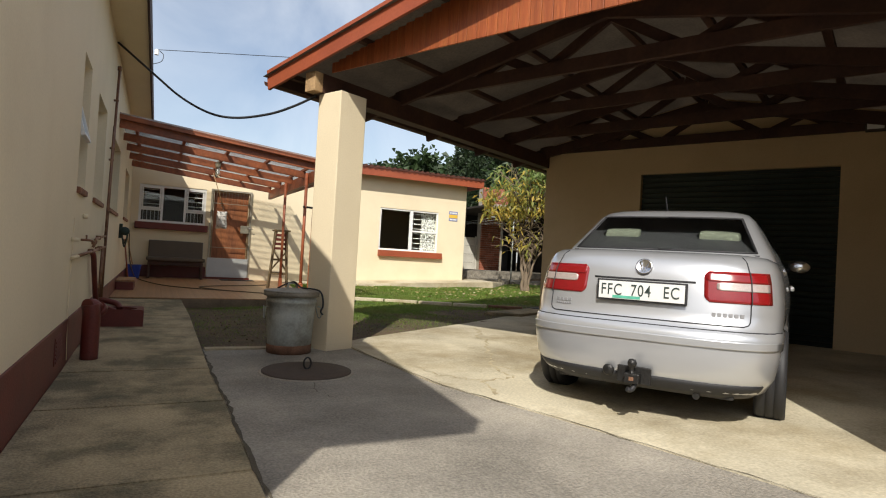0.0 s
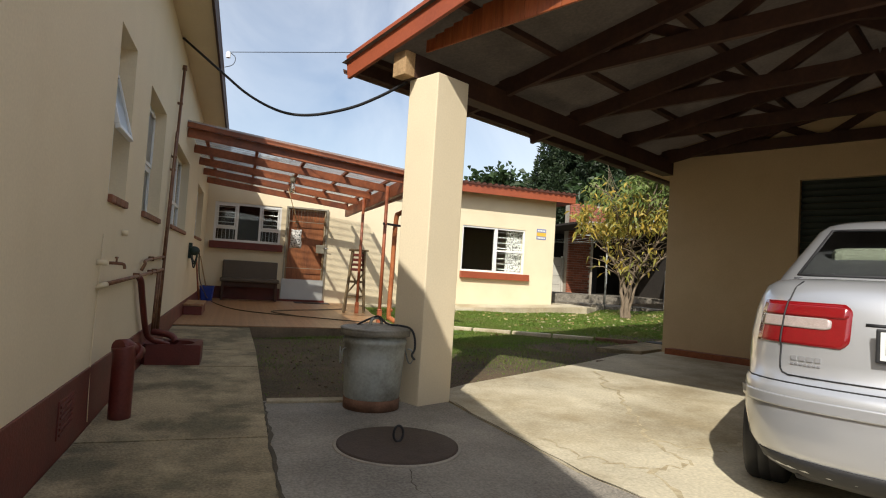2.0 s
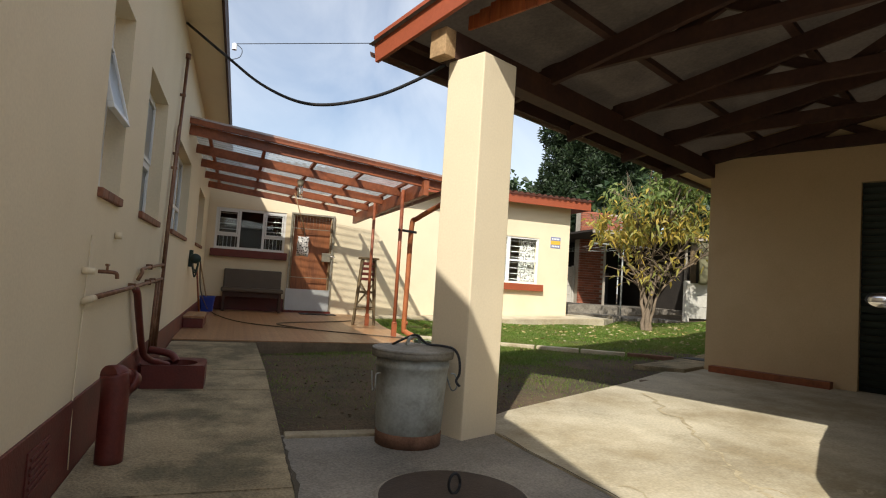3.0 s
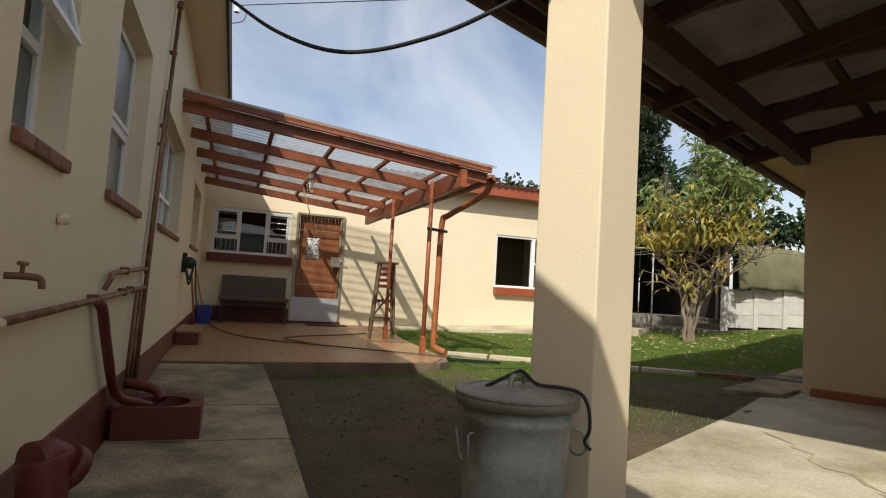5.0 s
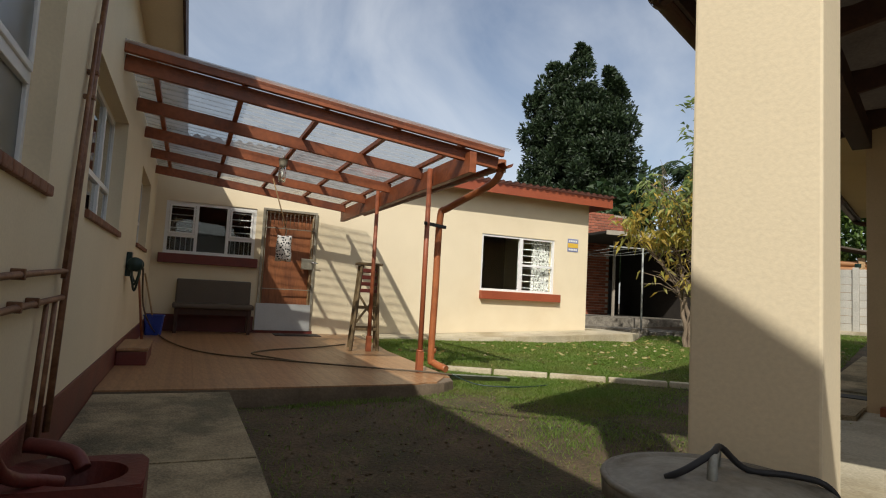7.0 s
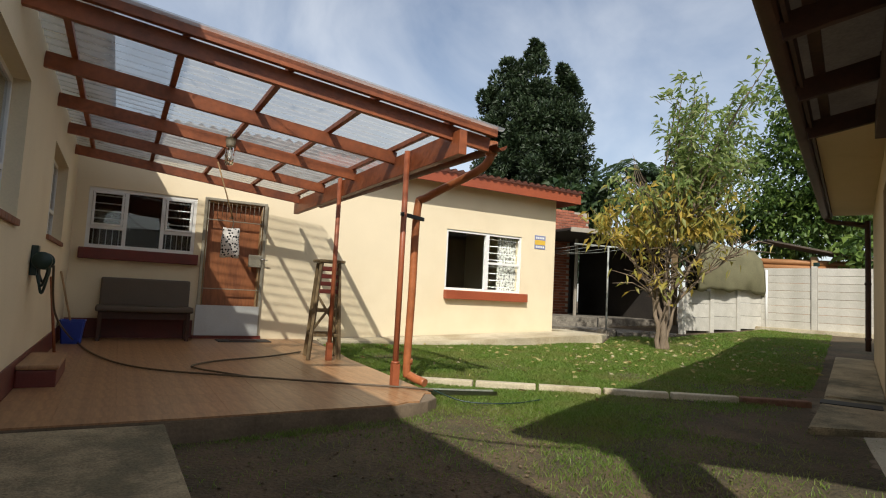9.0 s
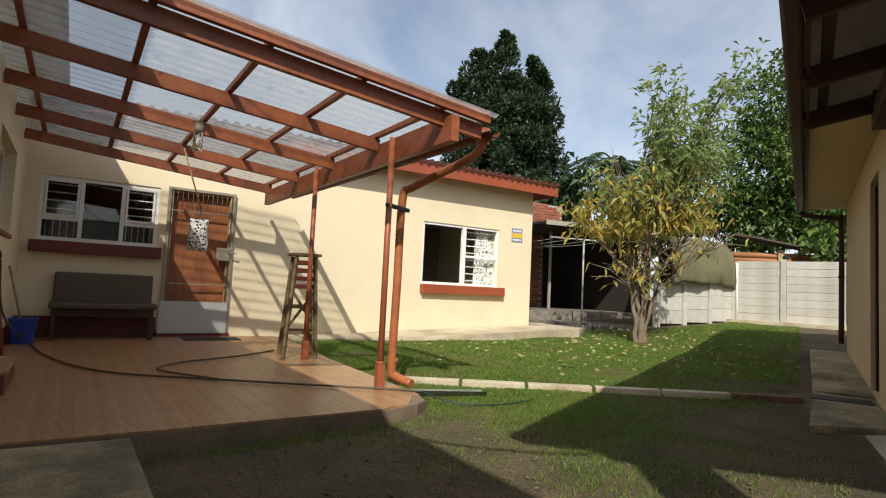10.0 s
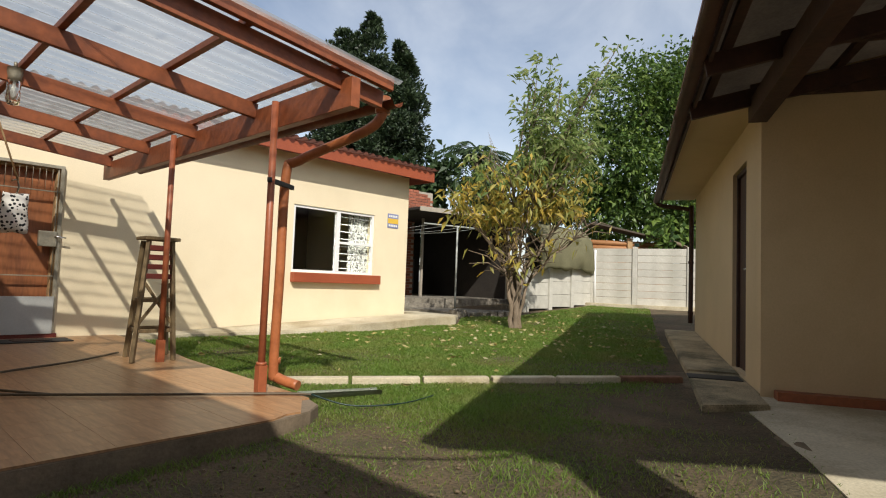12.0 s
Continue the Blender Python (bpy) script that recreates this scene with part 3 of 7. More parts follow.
# the back wing's windows
win = thing("window_1", "white framed window with burglar bars over a bench", "window", pose(0, BY + 0.05, 0), kind="structure")
a, b, c, d = FW
part("window_frame", window_frame(bmesh.new(), a, b, c, d, 0.05, -0.03, 0.03), WHITE, win)
m1, m2 = a + 0.47, b - 0.45
bm = bmesh.new()
for x in (m1, m2):
    box(bm, x - 0.025, x + 0.025, -0.03, 0.03, c + 0.05, d - 0.05, 0.004)
part("mullion", bm, WHITE, win)
for x0, x1 in ((a + 0.05, m1 - 0.025), (m2 + 0.025, b - 0.05)):
    part("transom", box(bmesh.new(), x0, x1, -0.03, 0.03, c + 0.27, c + 0.32, 0.004), WHITE, win)
    part("casement", window_frame(bmesh.new(), x0 + 0.004, x1 - 0.004, c + 0.32, d - 0.052, 0.03, -0.045, 0.0), WHITE, win)
    no_shadow(part("pane", pane(bmesh.new(), x0 + 0.03, x1 - 0.03, c + 0.34, d - 0.08, -0.02), PANE, win))
    no_shadow(part("pane", pane(bmesh.new(), x0, x1, c + 0.05, c + 0.27), PANE, win))
    for k in range(4):
        part("burglar_bar", tube(bmesh.new(), [(x0, 0.02, c + 0.42 + k * 0.11), (x1, 0.02, c + 0.42 + k * 0.11)], 0.009, 6), WHITE, win)
    for k in range(5):
        x = x0 + (x1 - x0) * (k + 0.5) / 5
        part("burglar_bar", tube(bmesh.new(), [(x, 0.08, c + 0.05), (x, 0.08, c + 0.28)], 0.006, 6), WHITE, win)
no_shadow(part("pane", pane(bmesh.new(), m1 + 0.025, m2 - 0.025, c + 0.05, d - 0.05), PANE, win))
part("window_sill", box(bmesh.new(), a - 0.06, b + 0.06, -0.16, 0.0, c - 0.16, c - 0.004, 0.012), REDPAINT, win, "dark red painted brick sill")
win = thing("window_2", "white framed window half open with burglar bars", "window", pose(0, BY + 0.05, 0), kind="structure")
a, b, c, d = RW
mid = 6.44
part("window_frame", window_frame(bmesh.new(), a, b, c, d, 0.045, -0.03, 0.03), WHITE, win)
part("mullion", box(bmesh.new(), mid - 0.03, mid + 0.05, -0.035, 0.035, c + 0.045, d - 0.045, 0.004), WHITE, win)
part("transom", box(bmesh.new(), mid + 0.05, b - 0.045, -0.03, 0.03, c + 0.54, c + 0.585, 0.004), WHITE, win)
no_shadow(part("pane", pane(bmesh.new(), a + 0.045, mid - 0.03, c + 0.045, d - 0.045, 0.012), PANE, win))
for z0, z1 in ((c + 0.045, c + 0.54), (c + 0.585, d - 0.045)):
    no_shadow(part("pane", pane(bmesh.new(), mid + 0.05, b - 0.045, z0, z1), PANE, win))
for k in range(8):
    z = c + 0.1 + k * 0.135
    part("burglar_bar", tube(bmesh.new(), [(mid + 0.05, 0.05, z), (b - 0.045, 0.05, z)], 0.007, 6), WHITE, win)
part("window_sill", box(bmesh.new(), a - 0.01, b + 0.12, -0.16, 0.0, c - 0.17, c - 0.004, 0.012), FASCIA, win, "brown-red painted brick sill")
LACE = surface("white_lace", (0.66, 0.65, 0.61), 0.9, var=0.15, scale=26, fine=90, bump=0.3, other=(0.16, 0.155, 0.14), mix=(0.5, 0.56))


def curtain(x0, x1, z0, z1, y, depth=0.03, n=60, waves=9):
    bm = bmesh.new()
    cols = []
    for i in range(n + 1):
        x = x0 + (x1 - x0) * i / n
        yy = y + depth * math.sin(i / n * waves * 2 * math.pi) + 0.01 * math.sin(i * 1.7)
        cols.append([bm.verts.new((x, yy + 0.01 * math.sin(k * 1.3 + i * 0.2), z0 + (z1 - z0) * k / 6)) for k in range(7)])
    for p, q in zip(cols, cols[1:]):
        for k in range(6):
            bm.faces.new((p[k], q[k], q[k + 1], p[k + 1])).smooth = True
    return bm


cur = thing("lace_curtain", "white lace curtain drawn behind the barred window", "curtain", pose(0, BY + 0.2, 0))
part("cloth", curtain(6.82, 7.4, 1.05, 2.3, 0), LACE, cur)
# this curtain takes the rooms' dark colour, which stands in for dim light
cur = thing("dark_curtain", "curtain hanging inside the window, coloured dark to look dim", "curtain", pose(0, BY + 0.32, 0))
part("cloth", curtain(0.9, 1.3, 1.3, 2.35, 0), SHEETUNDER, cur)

# side windows of the main house; local x runs along the wall, y into it
SIDE = pose(WX, 0, 0, 0, 0, 90)


def side_window(name, hole, label, split, opened=False):
    a, b, c, d = hole
    w = thing(name, label, "window", SIDE @ pose(0, 0.12, 0), kind="structure")
    part("window_frame", window_frame(bmesh.new(), a, b, c, d, 0.04), WHITE, w)
    if split == "low":
        z = c + 0.4
        part("transom", box(bmesh.new(), a + 0.04, b - 0.04, -0.025, 0.025, z, z + 0.05, 0.004), WHITE, w)
        part("casement", window_frame(bmesh.new(), a + 0.045, b - 0.045, z + 0.052, d - 0.045, 0.03, -0.035, 0.0), WHITE, w)
        no_shadow(part("pane", pane(bmesh.new(), a + 0.04, b - 0.04, c + 0.04, z), FROST, w))
        no_shadow(part("pane", pane(bmesh.new(), a + 0.07, b - 0.07, z + 0.08, d - 0.075, -0.018), FROST, w))
    elif split == "three":
        for k in (1, 2):
            x = a + (b - a) * k / 3
            part("mullion", box(bmesh.new(), x - 0.025, x + 0.025, -0.025, 0.025, c + 0.04, d - 0.04, 0.004), WHITE, w)
        for k in range(3):
            x0, x1 = a + (b - a) * k / 3 + 0.035, a + (b - a) * (k + 1) / 3 - 0.035
            part("transom", box(bmesh.new(), x0, x1, -0.025, 0.025, c + 0.3, c + 0.34, 0.004), WHITE, w)
            no_shadow(part("pane", pane(bmesh.new(), x0, x1, c + 0.34, d - 0.04), PANE, w))
            no_shadow(part("pane", pane(bmesh.new(), x0, x1, c + 0.04, c + 0.3), PANE, w))
    if opened:
        sash = part("casement", window_frame(bmesh.new(), a + 0.045, b - 0.045, -0.44, 0, 0.03, -0.015, 0.015), WHITE, w, "white top-hung casement standing open")
        sash.matrix_basis = pose(0, -0.02, d - 0.2, -15, 0, 0)
        g = part("pane", pane(bmesh.new(), a + 0.08, b - 0.08, -0.41, -0.03), FROST, sash)
        no_shadow(g)
        part("transom", box(bmesh.new(), a + 0.04, b - 0.04, -0.025, 0.025, d - 0.2, d - 0.16, 0.004), WHITE, w)
        part("transom", box(bmesh.new(), a + 0.04, b - 0.04, -0.025, 0.025, d - 0.68, d - 0.64, 0.004), WHITE, w)
        no_shadow(part("pane", pane(bmesh.new(), a + 0.04, b - 0.04, c + 0.04, d - 0.68), FROST, w))
    n = max(3, int((b - a) / 0.11))
    for k in range(n):
        x = a + (b - a) * k / n
        part("sill_brick", box(bmesh.new(), x + 0.002, x + (b - a) / n - 0.002, -0.145, -0.02, c - 0.05, c - 0.004, 0.008), SILLM, w)
    return w


side_window("window_3", HOLES["A"], "narrow frosted window standing open in the shaded wall", "none", True)
side_window("window_4", HOLES["B"], "white framed frosted window in the shaded wall", "low")
side_window("window_5", HOLES["C"], "white three-light window in the shaded wall", "three")
side_window("window_6", HOLES["D"], "white framed window under the patio roof", "three")

# back door with security gate
GATE = surface("grey_steel_gate", (0.34, 0.31, 0.24), 0.5, 0.5, var=0.2, scale=8, fine=50, bump=0.1)
CURTO = surface("orange_brown_wood_door", (0.29, 0.105, 0.04), 0.5, var=0.3, scale=3, fine=14, bump=0.1, other=(0.19, 0.065, 0.028), stretch=(3, 3, 0.6))
KICK = surface("pale_kick_plate", (0.52, 0.53, 0.52), 0.4, 0.3, var=0.08, scale=4, fine=50, bump=0.05)
door = thing("door_3", "brown wooden back door behind a steel security gate", "door", pose(0, BY, 0), kind="structure")
part("door_leaf", box(bmesh.new(), DOOR[0] + 0.04, DOOR[1] - 0.04, 0.09, 0.13, DOOR[2], DOOR[3] - 0.04, 0.003), CURTO, door, "orange-brown varnished door leaf")
part("door_frame", window_frame(bmesh.new(), DOOR[0], DOOR[1], DOOR[2], DOOR[3], 0.04, 0.0, 0.1), RAWWOOD, door)
gate = part("gate_frame", window_frame(bmesh.new(), 1.235, 2.165, 0.21, 2.29, 0.04, -0.05, -0.015), GATE, door, "grey steel security gate frame")
for k in range(13):
    x = 1.29 + k * 0.068
    part("gate_bar", tube(bmesh.new(), [(x, -0.03, 2.02 if k % 2 else 1.95), (x, -0.03, 2.255)], 0.0026, 6), GATE, gate)
for x in (1.30, 2.10):
    part("gate_bar", tube(bmesh.new(), [(x, -0.03, 0.66), (x, -0.03, 2.25)], 0.0055, 6), GATE, gate)
for z in (0.9, 1.95):
    part("gate_rail", box(bmesh.new(), 1.275, 2.125, -0.04, -0.022, z, z + 0.014, 0.002), GATE, gate)
part("kick_plate", box(bmesh.new(), 1.22, 2.14, -0.066, -0.052, 0.2, 0.655, 0.003), KICK, door, "pale grey metal kick plate")
part("lock_box", box(bmesh.new(), 1.93, 2.12, -0.08, -0.02, 1.27, 1.46, 0.006), GATE, door)
part("handle", tube(bmesh.new(), [(2.1, -0.06, 1.4), (2.1, -0.11, 1.4), (2.21, -0.11, 1.385)], 0.011, 8), CHROME, door, "steel lever handle")
bm = box(bmesh.new(), 1.2, 2.2, BY - 0.05, BY + 0.13, 0.1, 0.2, 0.006)
structure("door_step", bm, REDPAINT, "dark red painted threshold", "step")

# ---- paths, patio, kerbs ----
path = thing("pavement", "grey-green stained concrete path slabs beside the house", "path", kind="structure")
ends = (-6.0, -2.2, 0.4, 2.6, 3.79, 4.79, 6.83, 7.65, 9.285)
for y0, y1 in zip(ends, ends[1:]):
    e = 0.555 - (0.01 if y0 > 4 else 0)
    part("slab", prism(bmesh.new(), [(WX + 0.0135, y0 + 0.007), (e, y0 + 0.007), (e - (0.04 if y1 > 9 else 0), y1 - 0.007), (WX + 0.0135, y1 - 0.007)], -0.08, path_z, 0.006), CONCRETE, path)
patio = thing("patio", "raised patio floor of tan wood-look tiles", "patio", kind="structure")
edge = [(WX + 0.014, 9.295), (0.5, 9.295), (2.12, 9.375), (2.42, 9.47), (2.57, 9.6), (2.63, 9.80), (2.74, 12.2), (3.0, 14.0), (3.1, BY - 0.001), (WX + 0.014, BY - 0.001)]
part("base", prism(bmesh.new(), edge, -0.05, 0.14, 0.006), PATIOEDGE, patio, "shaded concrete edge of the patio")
TS = 0.33
FRONT = ((WX, 9.299), (0.5, 9.301), (2.12, 9.381), (2.42, 9.476), (2.57, 9.606), (2.63, 9.8))
RIM = ((9.38, 2.1), (9.47, 2.40), (9.6, 2.56), (9.8, 2.622), (12.1, 2.73), (14.0, 2.99), (14.7, 3.09))
whole = bpy.data.meshes.new("tile")
t = box(bmesh.new(), 0, TS - 0.001, 0, TS - 0.001, 0, 0.012, 0.0006)
t.to_mesh(whole)
t.free()
whole.materials.append(TILE)
for i in range(10):
    for j in range(18):
        x, y = WX + 0.016 + i * TS, 9.12 + j * TS
        x1, y1 = x + TS - 0.001, min(y + TS - 0.001, BY - 0.005)
        fa, fb = lerp(x, FRONT), lerp(x1, FRONT)
        ra, rb = lerp(y, RIM), lerp(y1, RIM)
        if y1 < max(fa, fb) + 0.004 or x > max(ra, rb) - 0.01:
            continue
        me = whole
        if y < max(fa, fb) or x1 > min(ra, rb) or y1 < y + TS - 0.002:
            poly = [(0, max(y, fa) - y), (max(min(x1, ra), x + 0.01) - x, max(y, lerp(min(x1, ra), FRONT)) - y), (max(min(x1, rb), x + 0.01) - x, y1 - y), (0, y1 - y)]
            t = prism(bmesh.new(), poly, 0, 0.012)
            me = bpy.data.meshes.new("tile")
            t.to_mesh(me)
            t.free()
            me.materials.append(TILE)
        piece("tile", me, patio, pose(x, y, 0.139 + 0.0005 * ((i * 7 + j * 3) % 3)))


def apron_z(x, y):
    return lerp(x, ((2.8, 0.155), (4.6, 0.17), (6.3, 0.28), (8.5, 0.37), (9.3, 0.345), (13, 0.345)))


bm = prism(bmesh.new(), [(3.105, BY - 0.002), (3.05, 14.35), (4.5, 14.2), (5.3, 13.85), (6.2, 13.7), (8.6, 13.75), (9.3, 14.3), (9.3, 15.6), (8.39, 15.6), (8.39, BY - 0.002)], -0.05, apron_z, 0.02)
structure("apron", bm, SLAB, "pale concrete apron rising along the back wing", "path")
kerb = thing("lawn_kerb", "row of pale concrete edging blocks across the lawn", "edging")
p0, p1 = Vector((2.95, 10.78, 0)), Vector((5.95, 8.42, 0))
for k in range(6):
    a, b = p0.lerp(p1, k / 6 + 0.004), p0.lerp(p1, (k + 1) / 6 - 0.004)
    q = beam(bmesh.new(), (a.x, a.y, rise(a.x, a.y) + 0.012), (b.x, b.y, rise(b.x, b.y) + 0.012), 0.11, 0.085, 0.012)
    part("block", q, SLAB if k != 5 else RUST, kerb)
strip = bmesh.new()
box(strip, 0.57, 1.56, 5.62, 5.72, -0.05, 0.022, 0.008)
structure("drive_edge", strip, SLAB, "pale concrete edging strip between drive and lawn", "edging")
gpath = thing("garage_path", "low grey concrete slabs along the garage side wall", "path", kind="structure")
part("slab", prism(bmesh.new(), [(1.0, 0.003), (5.3, 0.003), (5.3, 0.5), (1.0, 0.5)], 0.0, lambda x, y: 0.19 + 0.032 * (x - 1.0), 0.01), CONCRETE, gpath)
part("slab", prism(bmesh.new(), [(-0.52, 0.03), (-0.002, 0.02), (0.0, 0.003), (0.98, 0.003), (0.98, 0.5), (-0.78, 0.54)], 0.0, lambda x, y: 0.15 + 0.015 * (x + 0.8), 0.01), CONCRETE, gpath)
gpath.matrix_world = GARAGE
mat_ = thing("door_mat", "dark rubber mat on the slab by the garage side door", "mat", GARAGE @ pose(0.75, 0.26, 0.166))
part("mat", box(bmesh.new(), -0.22, 0.06, -0.22, 0.26, 0, 0.012, 0.004), BLACK, mat_)
mat_ = thing("door_mat", "dark worn doormat on the patio before the back door", "mat", pose(1.95, 14.32, 0.153))
part("mat", box(bmesh.new(), -0.45, 0.3, -0.2, 0.18, 0, 0.012, 0.004), BLACK, mat_)
part("patch", box(bmesh.new(), -0.28, 0.1, -0.12, 0.1, 0.0125, 0.02, 0.003), DARKWOOD, mat_)

# ---- patio roof ----
def perg_z(x):
    return 2.585 - 0.098 * (x - WX)


perg = thing("patio_roof", "lean-to patio roof of red-brown timber and clear corrugated sheets", "patio roof")
for y in (9.38, 10.5, 11.6, 12.75, 13.95):
    part("rafter", beam(bmesh.new(), (WX, y, perg_z(WX) + 0.012), (2.47 if y > 10 else 2.82, y, perg_z(2.47 if y > 10 else 2.82) + 0.012), 0.045, 0.12), TIMBER, perg)
part("front_beam", beam(bmesh.new(), (WX, 9.29, perg_z(WX) + 0.105), (2.84, 9.29, perg_z(2.84) + 0.105), 0.045, 0.085), TIMBER, perg, "sunlit red-brown front batten")
part("side_beam", beam(bmesh.new(), (2.49, 9.24, 2.22), (2.49, 14.2, 2.22), 0.07, 0.2), TIMBER, perg, "deep red-brown side beam on posts")
for x in (-0.24, 0.44, 1.12, 1.78, 2.44):
    part("batten", beam(bmesh.new(), (x, 9.315, perg_z(x) + 0.095), (x, 14.3, perg_z(x) + 0.095), 0.045, 0.045), TIMBER, perg)
bm = bmesh.new()
cols = []
n = int((14.4 - 9.22) / 0.15 * 12)
for i in range(n + 1):
    y = 9.22 + (14.4 - 9.22) * i / n
    w = 0.014 * math.sin(2 * math.pi * y / 0.15)
    cols.append((bm.verts.new((WX + 0.005, y, perg_z(WX) + 0.135 + w)), bm.verts.new((2.88, y, perg_z(2.88) + 0.135 + w))))
for a, b in zip(cols, cols[1:]):
    bm.faces.new((a[0], a[1], b[1], b[0])).smooth = True
sheet_ob = part("sheet", bm, PANE, perg, "clear corrugated plastic roof sheets")
sheet_m, sn, sl, sb = principled("clear_plastic_sheet")
sn_tr, sn_gl, sn_df, sn_m1, sn_m2 = (sn.new(k) for k in ("ShaderNodeBsdfTransparent", "ShaderNodeBsdfGlossy", "ShaderNodeBsdfTranslucent", "ShaderNodeMixShader", "ShaderNodeMixShader"))
sn_tr.inputs["Color"].default_value = (0.79, 0.79, 0.765, 1)
sn_gl.inputs["Roughness"].default_value = 0.15
sn_df.inputs["Color"].default_value = (0.64, 0.635, 0.6, 1)
sn_nz = sn.new("ShaderNodeTexNoise")
sn_nz.inputs["Scale"].default_value, sn_nz.inputs["Detail"].default_value = 5, 6
sn_rg = sn.new("ShaderNodeMapRange")
sn_rg.inputs["From Min"].default_value, sn_rg.inputs["From Max"].default_value, sn_rg.inputs["To Min"].default_value, sn_rg.inputs["To Max"].default_value = 0.5, 1.12, 0.04, 0.54
sn_wv, sn_tc, sn_ad = sn.new("ShaderNodeTexWave"), sn.new("ShaderNodeTexCoord"), sn.new("ShaderNodeMath")
sn_wv.bands_direction = "Y"
sn_wv.inputs["Scale"].default_value, sn_wv.inputs["Distortion"].default_value, sn_wv.inputs["Detail"].default_value = 2.094, 0.25, 2
sn_ad.operation, sn_ad.inputs[1].default_value = "MULTIPLY_ADD", 0.6
sl.new(sn_tc.outputs["Object"], sn_wv.inputs["Vector"]), sl.new(sn_tc.outputs["Object"], sn_nz.inputs["Vector"])
sl.new(sn_wv.outputs["Fac"], sn_ad.inputs[0]), sl.new(sn_nz.outputs[0], sn_ad.inputs[2])
sl.new(sn_ad.outputs[0], sn_rg.inputs["Value"]), sl.new(sn_rg.outputs[0], sn_m1.inputs[0])
sl.new(sn_tr.outputs[0], sn_m1.inputs[1]), sl.new(sn_df.outputs[0], sn_m1.inputs[2])
sn_m2.inputs[0].default_value = 0.07
sl.new(sn_m1.outputs[0], sn_m2.inputs[1]), sl.new(sn_gl.outputs[0], sn_m2.inputs[2])
sl.new(sn_m2.outputs[0], sn["Material Output"].inputs["Surface"])
sheet_ob.data.materials.clear()
sheet_ob.data.materials.append(sheet_m)
for y in (10.1, 12.01):
    x = 2.41 if y < 11 else 2.43
    post = part("post", tube(bmesh.new(), [(x, y, 0.15), (x, y, 2.34 if y > 11 else 2.3)], 0.027, 12), STEELPOST, perg, "thin red-brown steel post")
    part("foot", box(bmesh.new(), x - 0.033, x + 0.033, y - 0.033, y + 0.033, 0.15, 0.36, 0.004), STEELPOST, post)
    if y < 11:
        part("collar", tube(bmesh.new(), [(x, y, 0.36), (x, y, 0.38)], 0.038, 10), STEELPOST, post)
dp = thing("downpipe", "brown-red round downpipe from the patio gutter", "downpipe")
part("gutter", half_pipe(bmesh.new(), (2.91, 9.3, 2.285), (2.91, 14.3, 2.325), 0.05), TIMBER, dp, "brown gutter along the sheets")
pipe = part("pipe", tube(bmesh.new(), bend([(2.91, 9.46, 2.28), (2.9, 9.47, 2.19), (2.85, 9.6, 2.09), (2.67, 10.16, 1.91), (2.62, 10.25, 1.80), (2.61, 10.25, 1.0), (2.605, 10.26, 0.30), (2.63, 10.24, 0.23), (2.70, 10.06, 0.185)], 5), 0.038, 12), PIPE, dp)
part("outlet", tube(bmesh.new(), [(2.91, 9.46, 2.34), (2.91, 9.46, 2.22)], 0.055, 12), PIPE, dp)
part("joint_collar", tube(bmesh.new(), [(2.622, 10.27, 0.33), (2.622, 10.27, 0.38)], 0.043, 12), PIPE, dp)
part("strap", beam(bmesh.new(), (2.375, 10.075, 1.71), (2.70, 10.275, 1.71), 0.03, 0.035, 0.004), BLACK, dp, "dark strap tying pipe to post")
chan = thing("drain_channel", "grey-green half-pipe channel lying on the lawn", "drain channel", pose(2.70, 10.03, 0.14, 0, 0, -12))
GREENPIPE = surface("weathered_green_pipe", (0.36, 0.40, 0.31), 0.5, var=0.2, scale=8, fine=40, bump=0.2, other=(0.44, 0.44, 0.38))
bm = half_pipe(bmesh.new(), (0, 0, 0), (0.68, 0, -0.02), 0.05)
part("trough", bm, GREENPIPE, chan)
# bulb, peg bag
lamp = thing("pendant_lamp", "bare bulb lamp under a patio rafter, switched off", "lamp", pose(1.08, 11.58, 0))
part("holder", lathe(bmesh.new(), [(0, 2.5), (0.05, 2.5), (0.052, 2.46), (0.045, 2.43), (0.045, 2.40), (0, 2.40)], 18), GATE, lamp, "grey metal lamp base")
part("jar", lathe(bmesh.new(), [(0.042, 2.40), (0.046, 2.38), (0.046, 2.25), (0.036, 2.22), (0, 2.212)], 20), JARGLASS, lamp, "clear glass jar cover")
part("bulb", lathe(bmesh.new(), [(0.014, 2.40), (0.02, 2.36), (0.029, 2.33), (0.029, 2.29), (0.016, 2.262), (0, 2.258)], 16), PLATEW, lamp, "white bulb inside the jar")
part("conduit", tube(bmesh.new(), [(0, 0, 2.5), (0.0, 0.0, 2.545)], 0.012, 8), GATE, lamp)
bag = thing("peg_bag", "white peg bag with black spots hanging from a slanting stick", "bag", pose(1.27, 12.32, -0.03))
SPOT, sn, sl, sb = principled("spotted_fabric")
vo, rp = sn.new("ShaderNodeTexVoronoi"), sn.new("ShaderNodeValToRGB")
tc = sn.new("ShaderNodeTexCoord")
sl.new(tc.outputs["Object"], vo.inputs["Vector"])
vo.inputs["Scale"].default_value = 32
rp.color_ramp.interpolation = "CONSTANT"
rp.color_ramp.elements[0].color, rp.color_ramp.elements[1].color = (0.015, 0.015, 0.018, 1), (0.75, 0.72, 0.68, 1)
rp.color_ramp.elements[1].position = 0.36
sl.new(vo.outputs["Distance"], rp.inputs[0]), sl.new(rp.outputs[0], sb.inputs["Base Color"])
sb.inputs["Roughness"].default_value = 0.9
bm = bmesh.new()
rows = []
